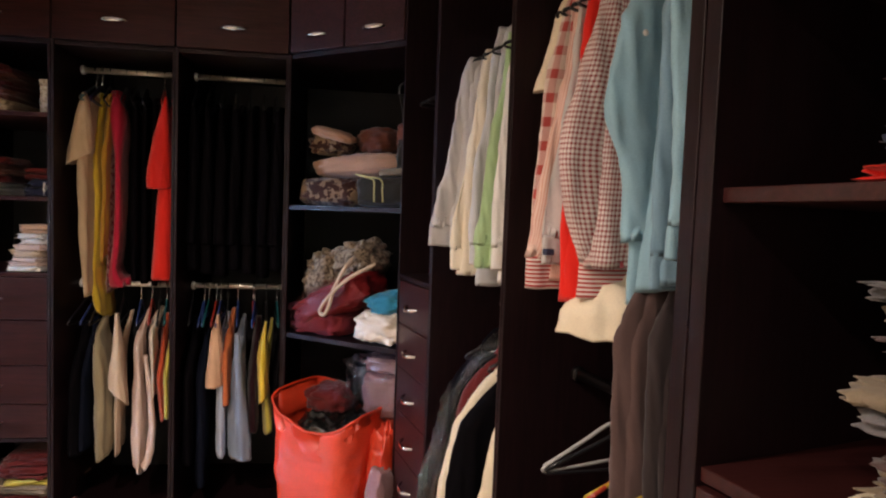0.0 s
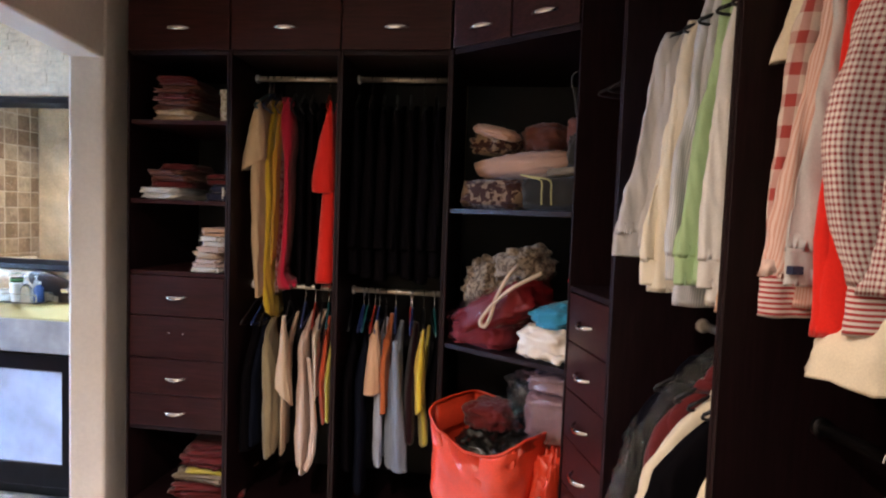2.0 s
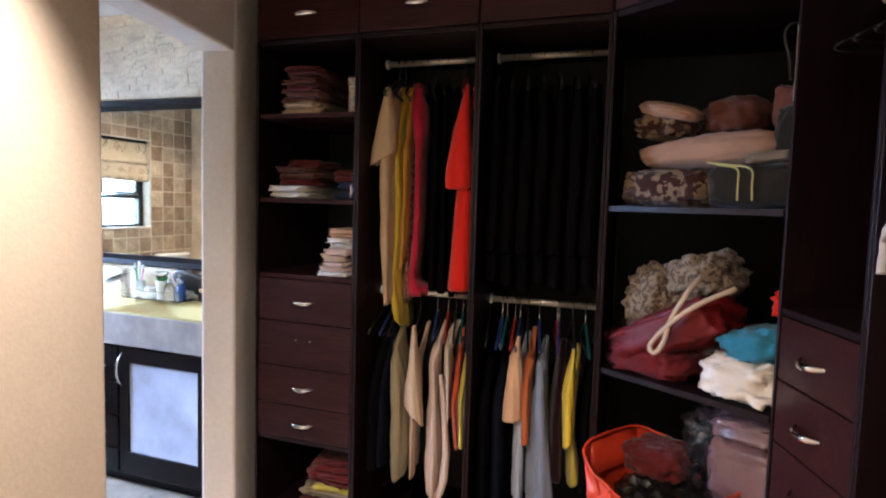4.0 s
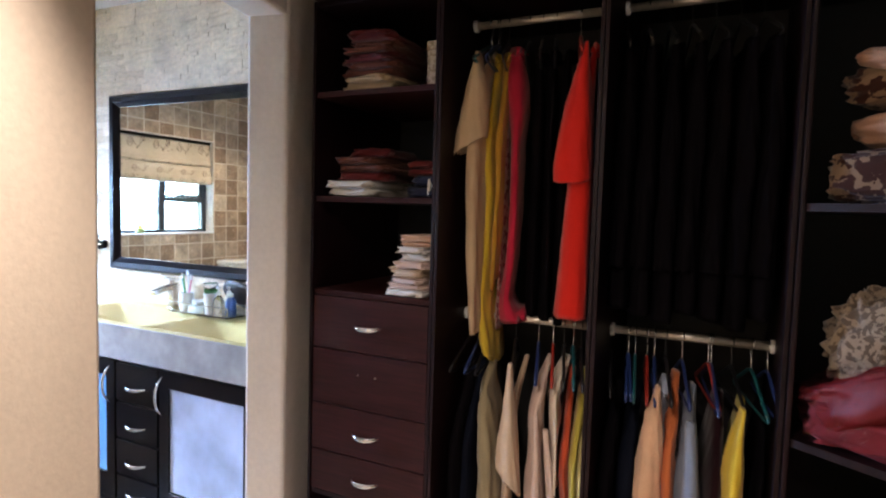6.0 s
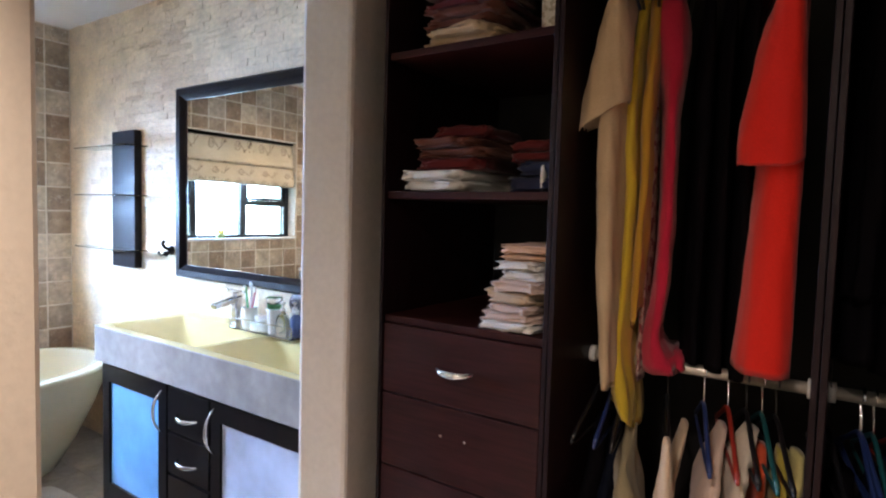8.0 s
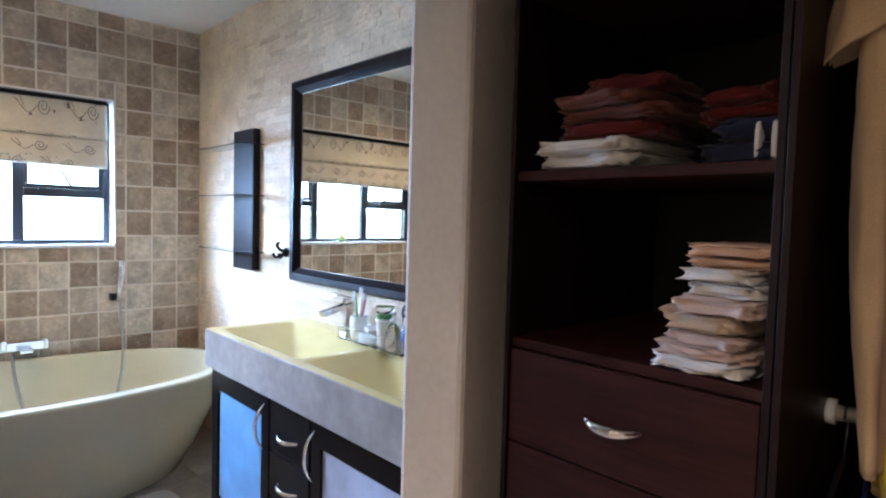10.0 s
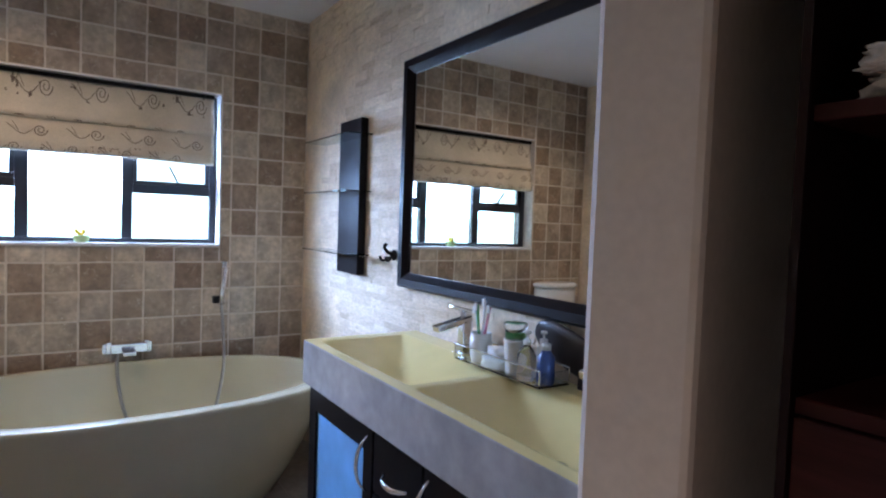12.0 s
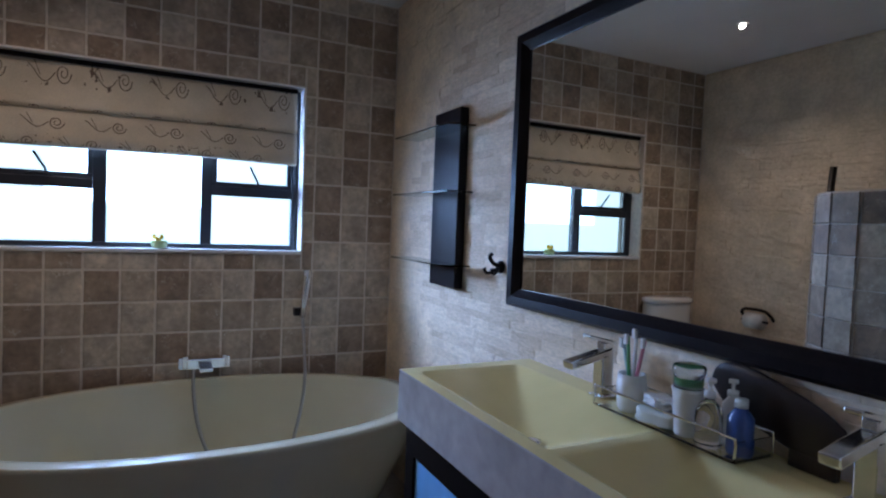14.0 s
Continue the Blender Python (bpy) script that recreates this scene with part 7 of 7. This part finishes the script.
places = [p for p in stone_rows(WX + 0.001, -1.0, 0.0, CEIL - 0.001, behind)]
near = sorted(places, key=lambda p: abs(p[0] + 2.75) + 0.8 * abs(p[1] - 1.35))
cladding = thing("wall_cladding", "cream split-face stone strips cladding a wall", "wall cladding", (-2.4, MY, 0), kind="structure")
for n, (x, z, w, h) in enumerate(near[:300]):
    child_mesh("stone", stones[rng.randrange(12)], cladding, Matrix.Translation((x, MY - 0.0005, z)) @ Matrix.Diagonal((w * rng.choice((-1, 1)), rng.uniform(0.006, 0.013), h, 1)))


def joined_stones(name, plan, parent, to_world, label):
    verts, faces = [], []
    for x, z, w, h in plan:
        src = stones[rng.randrange(12)]
        d = rng.uniform(0.006, 0.011)
        base = len(verts)
        verts += [tuple(to_world @ Vector((x + v.co.x * w, v.co.y * d, z + v.co.z * h))) for v in src.vertices]
        faces += [tuple(base + i for i in p.vertices) for p in src.polygons]
    data = bpy.data.meshes.new(name)
    data.from_pydata(verts, [], faces)
    data.materials.append(M["split"])
    ob = new(name, data)
    ob.parent = parent
    ob.matrix_parent_inverse = parent.matrix_basis.inverted()
    return tagged(ob, label, kind="stuff")


joined_stones("stones", near[300:], cladding, Matrix.Translation((0, MY - 0.0005, 0)), "cream split stone strips")
cladding_far = thing("wall_cladding_far", "cream split-face stone strips on the far wall", "wall cladding", (-2.4, SOUTH, 0), kind="structure")
joined_stones("stones", list(stone_rows(0.0, 2.8, 0.0, CEIL - 0.001)), cladding_far, Matrix.Translation((-1.05, SOUTH + 0.0005, 0)) @ Matrix.Rotation(radians(180), 4, "Z"), "cream split stone strips")
# floor
bm = bmesh.new()
box(bm, -0.198, 0.198, -0.198, 0.198, -0.005, 0.0, 0.0015)
paver = mesh_of(bm, "tile", M["floor_tile"])
for i in range(15):
    for j in range(15):
        x, y = -3.65 + 0.40 * i, -1.40 + 0.40 * j
        if x < -0.9 and y < 1.7:
            continue
        child_mesh("tile", paver, floor, Matrix.Translation((x, y, 0)))
soft_thing("bath_mat", "small white bath mat on the tiled floor", "bath mat", pose(-2.77, 3.62, 0.0005, 0, 0, 4), (0.40, 0.46, 0.014), C["white"], power=0.25, rough=0.03, seed=8)
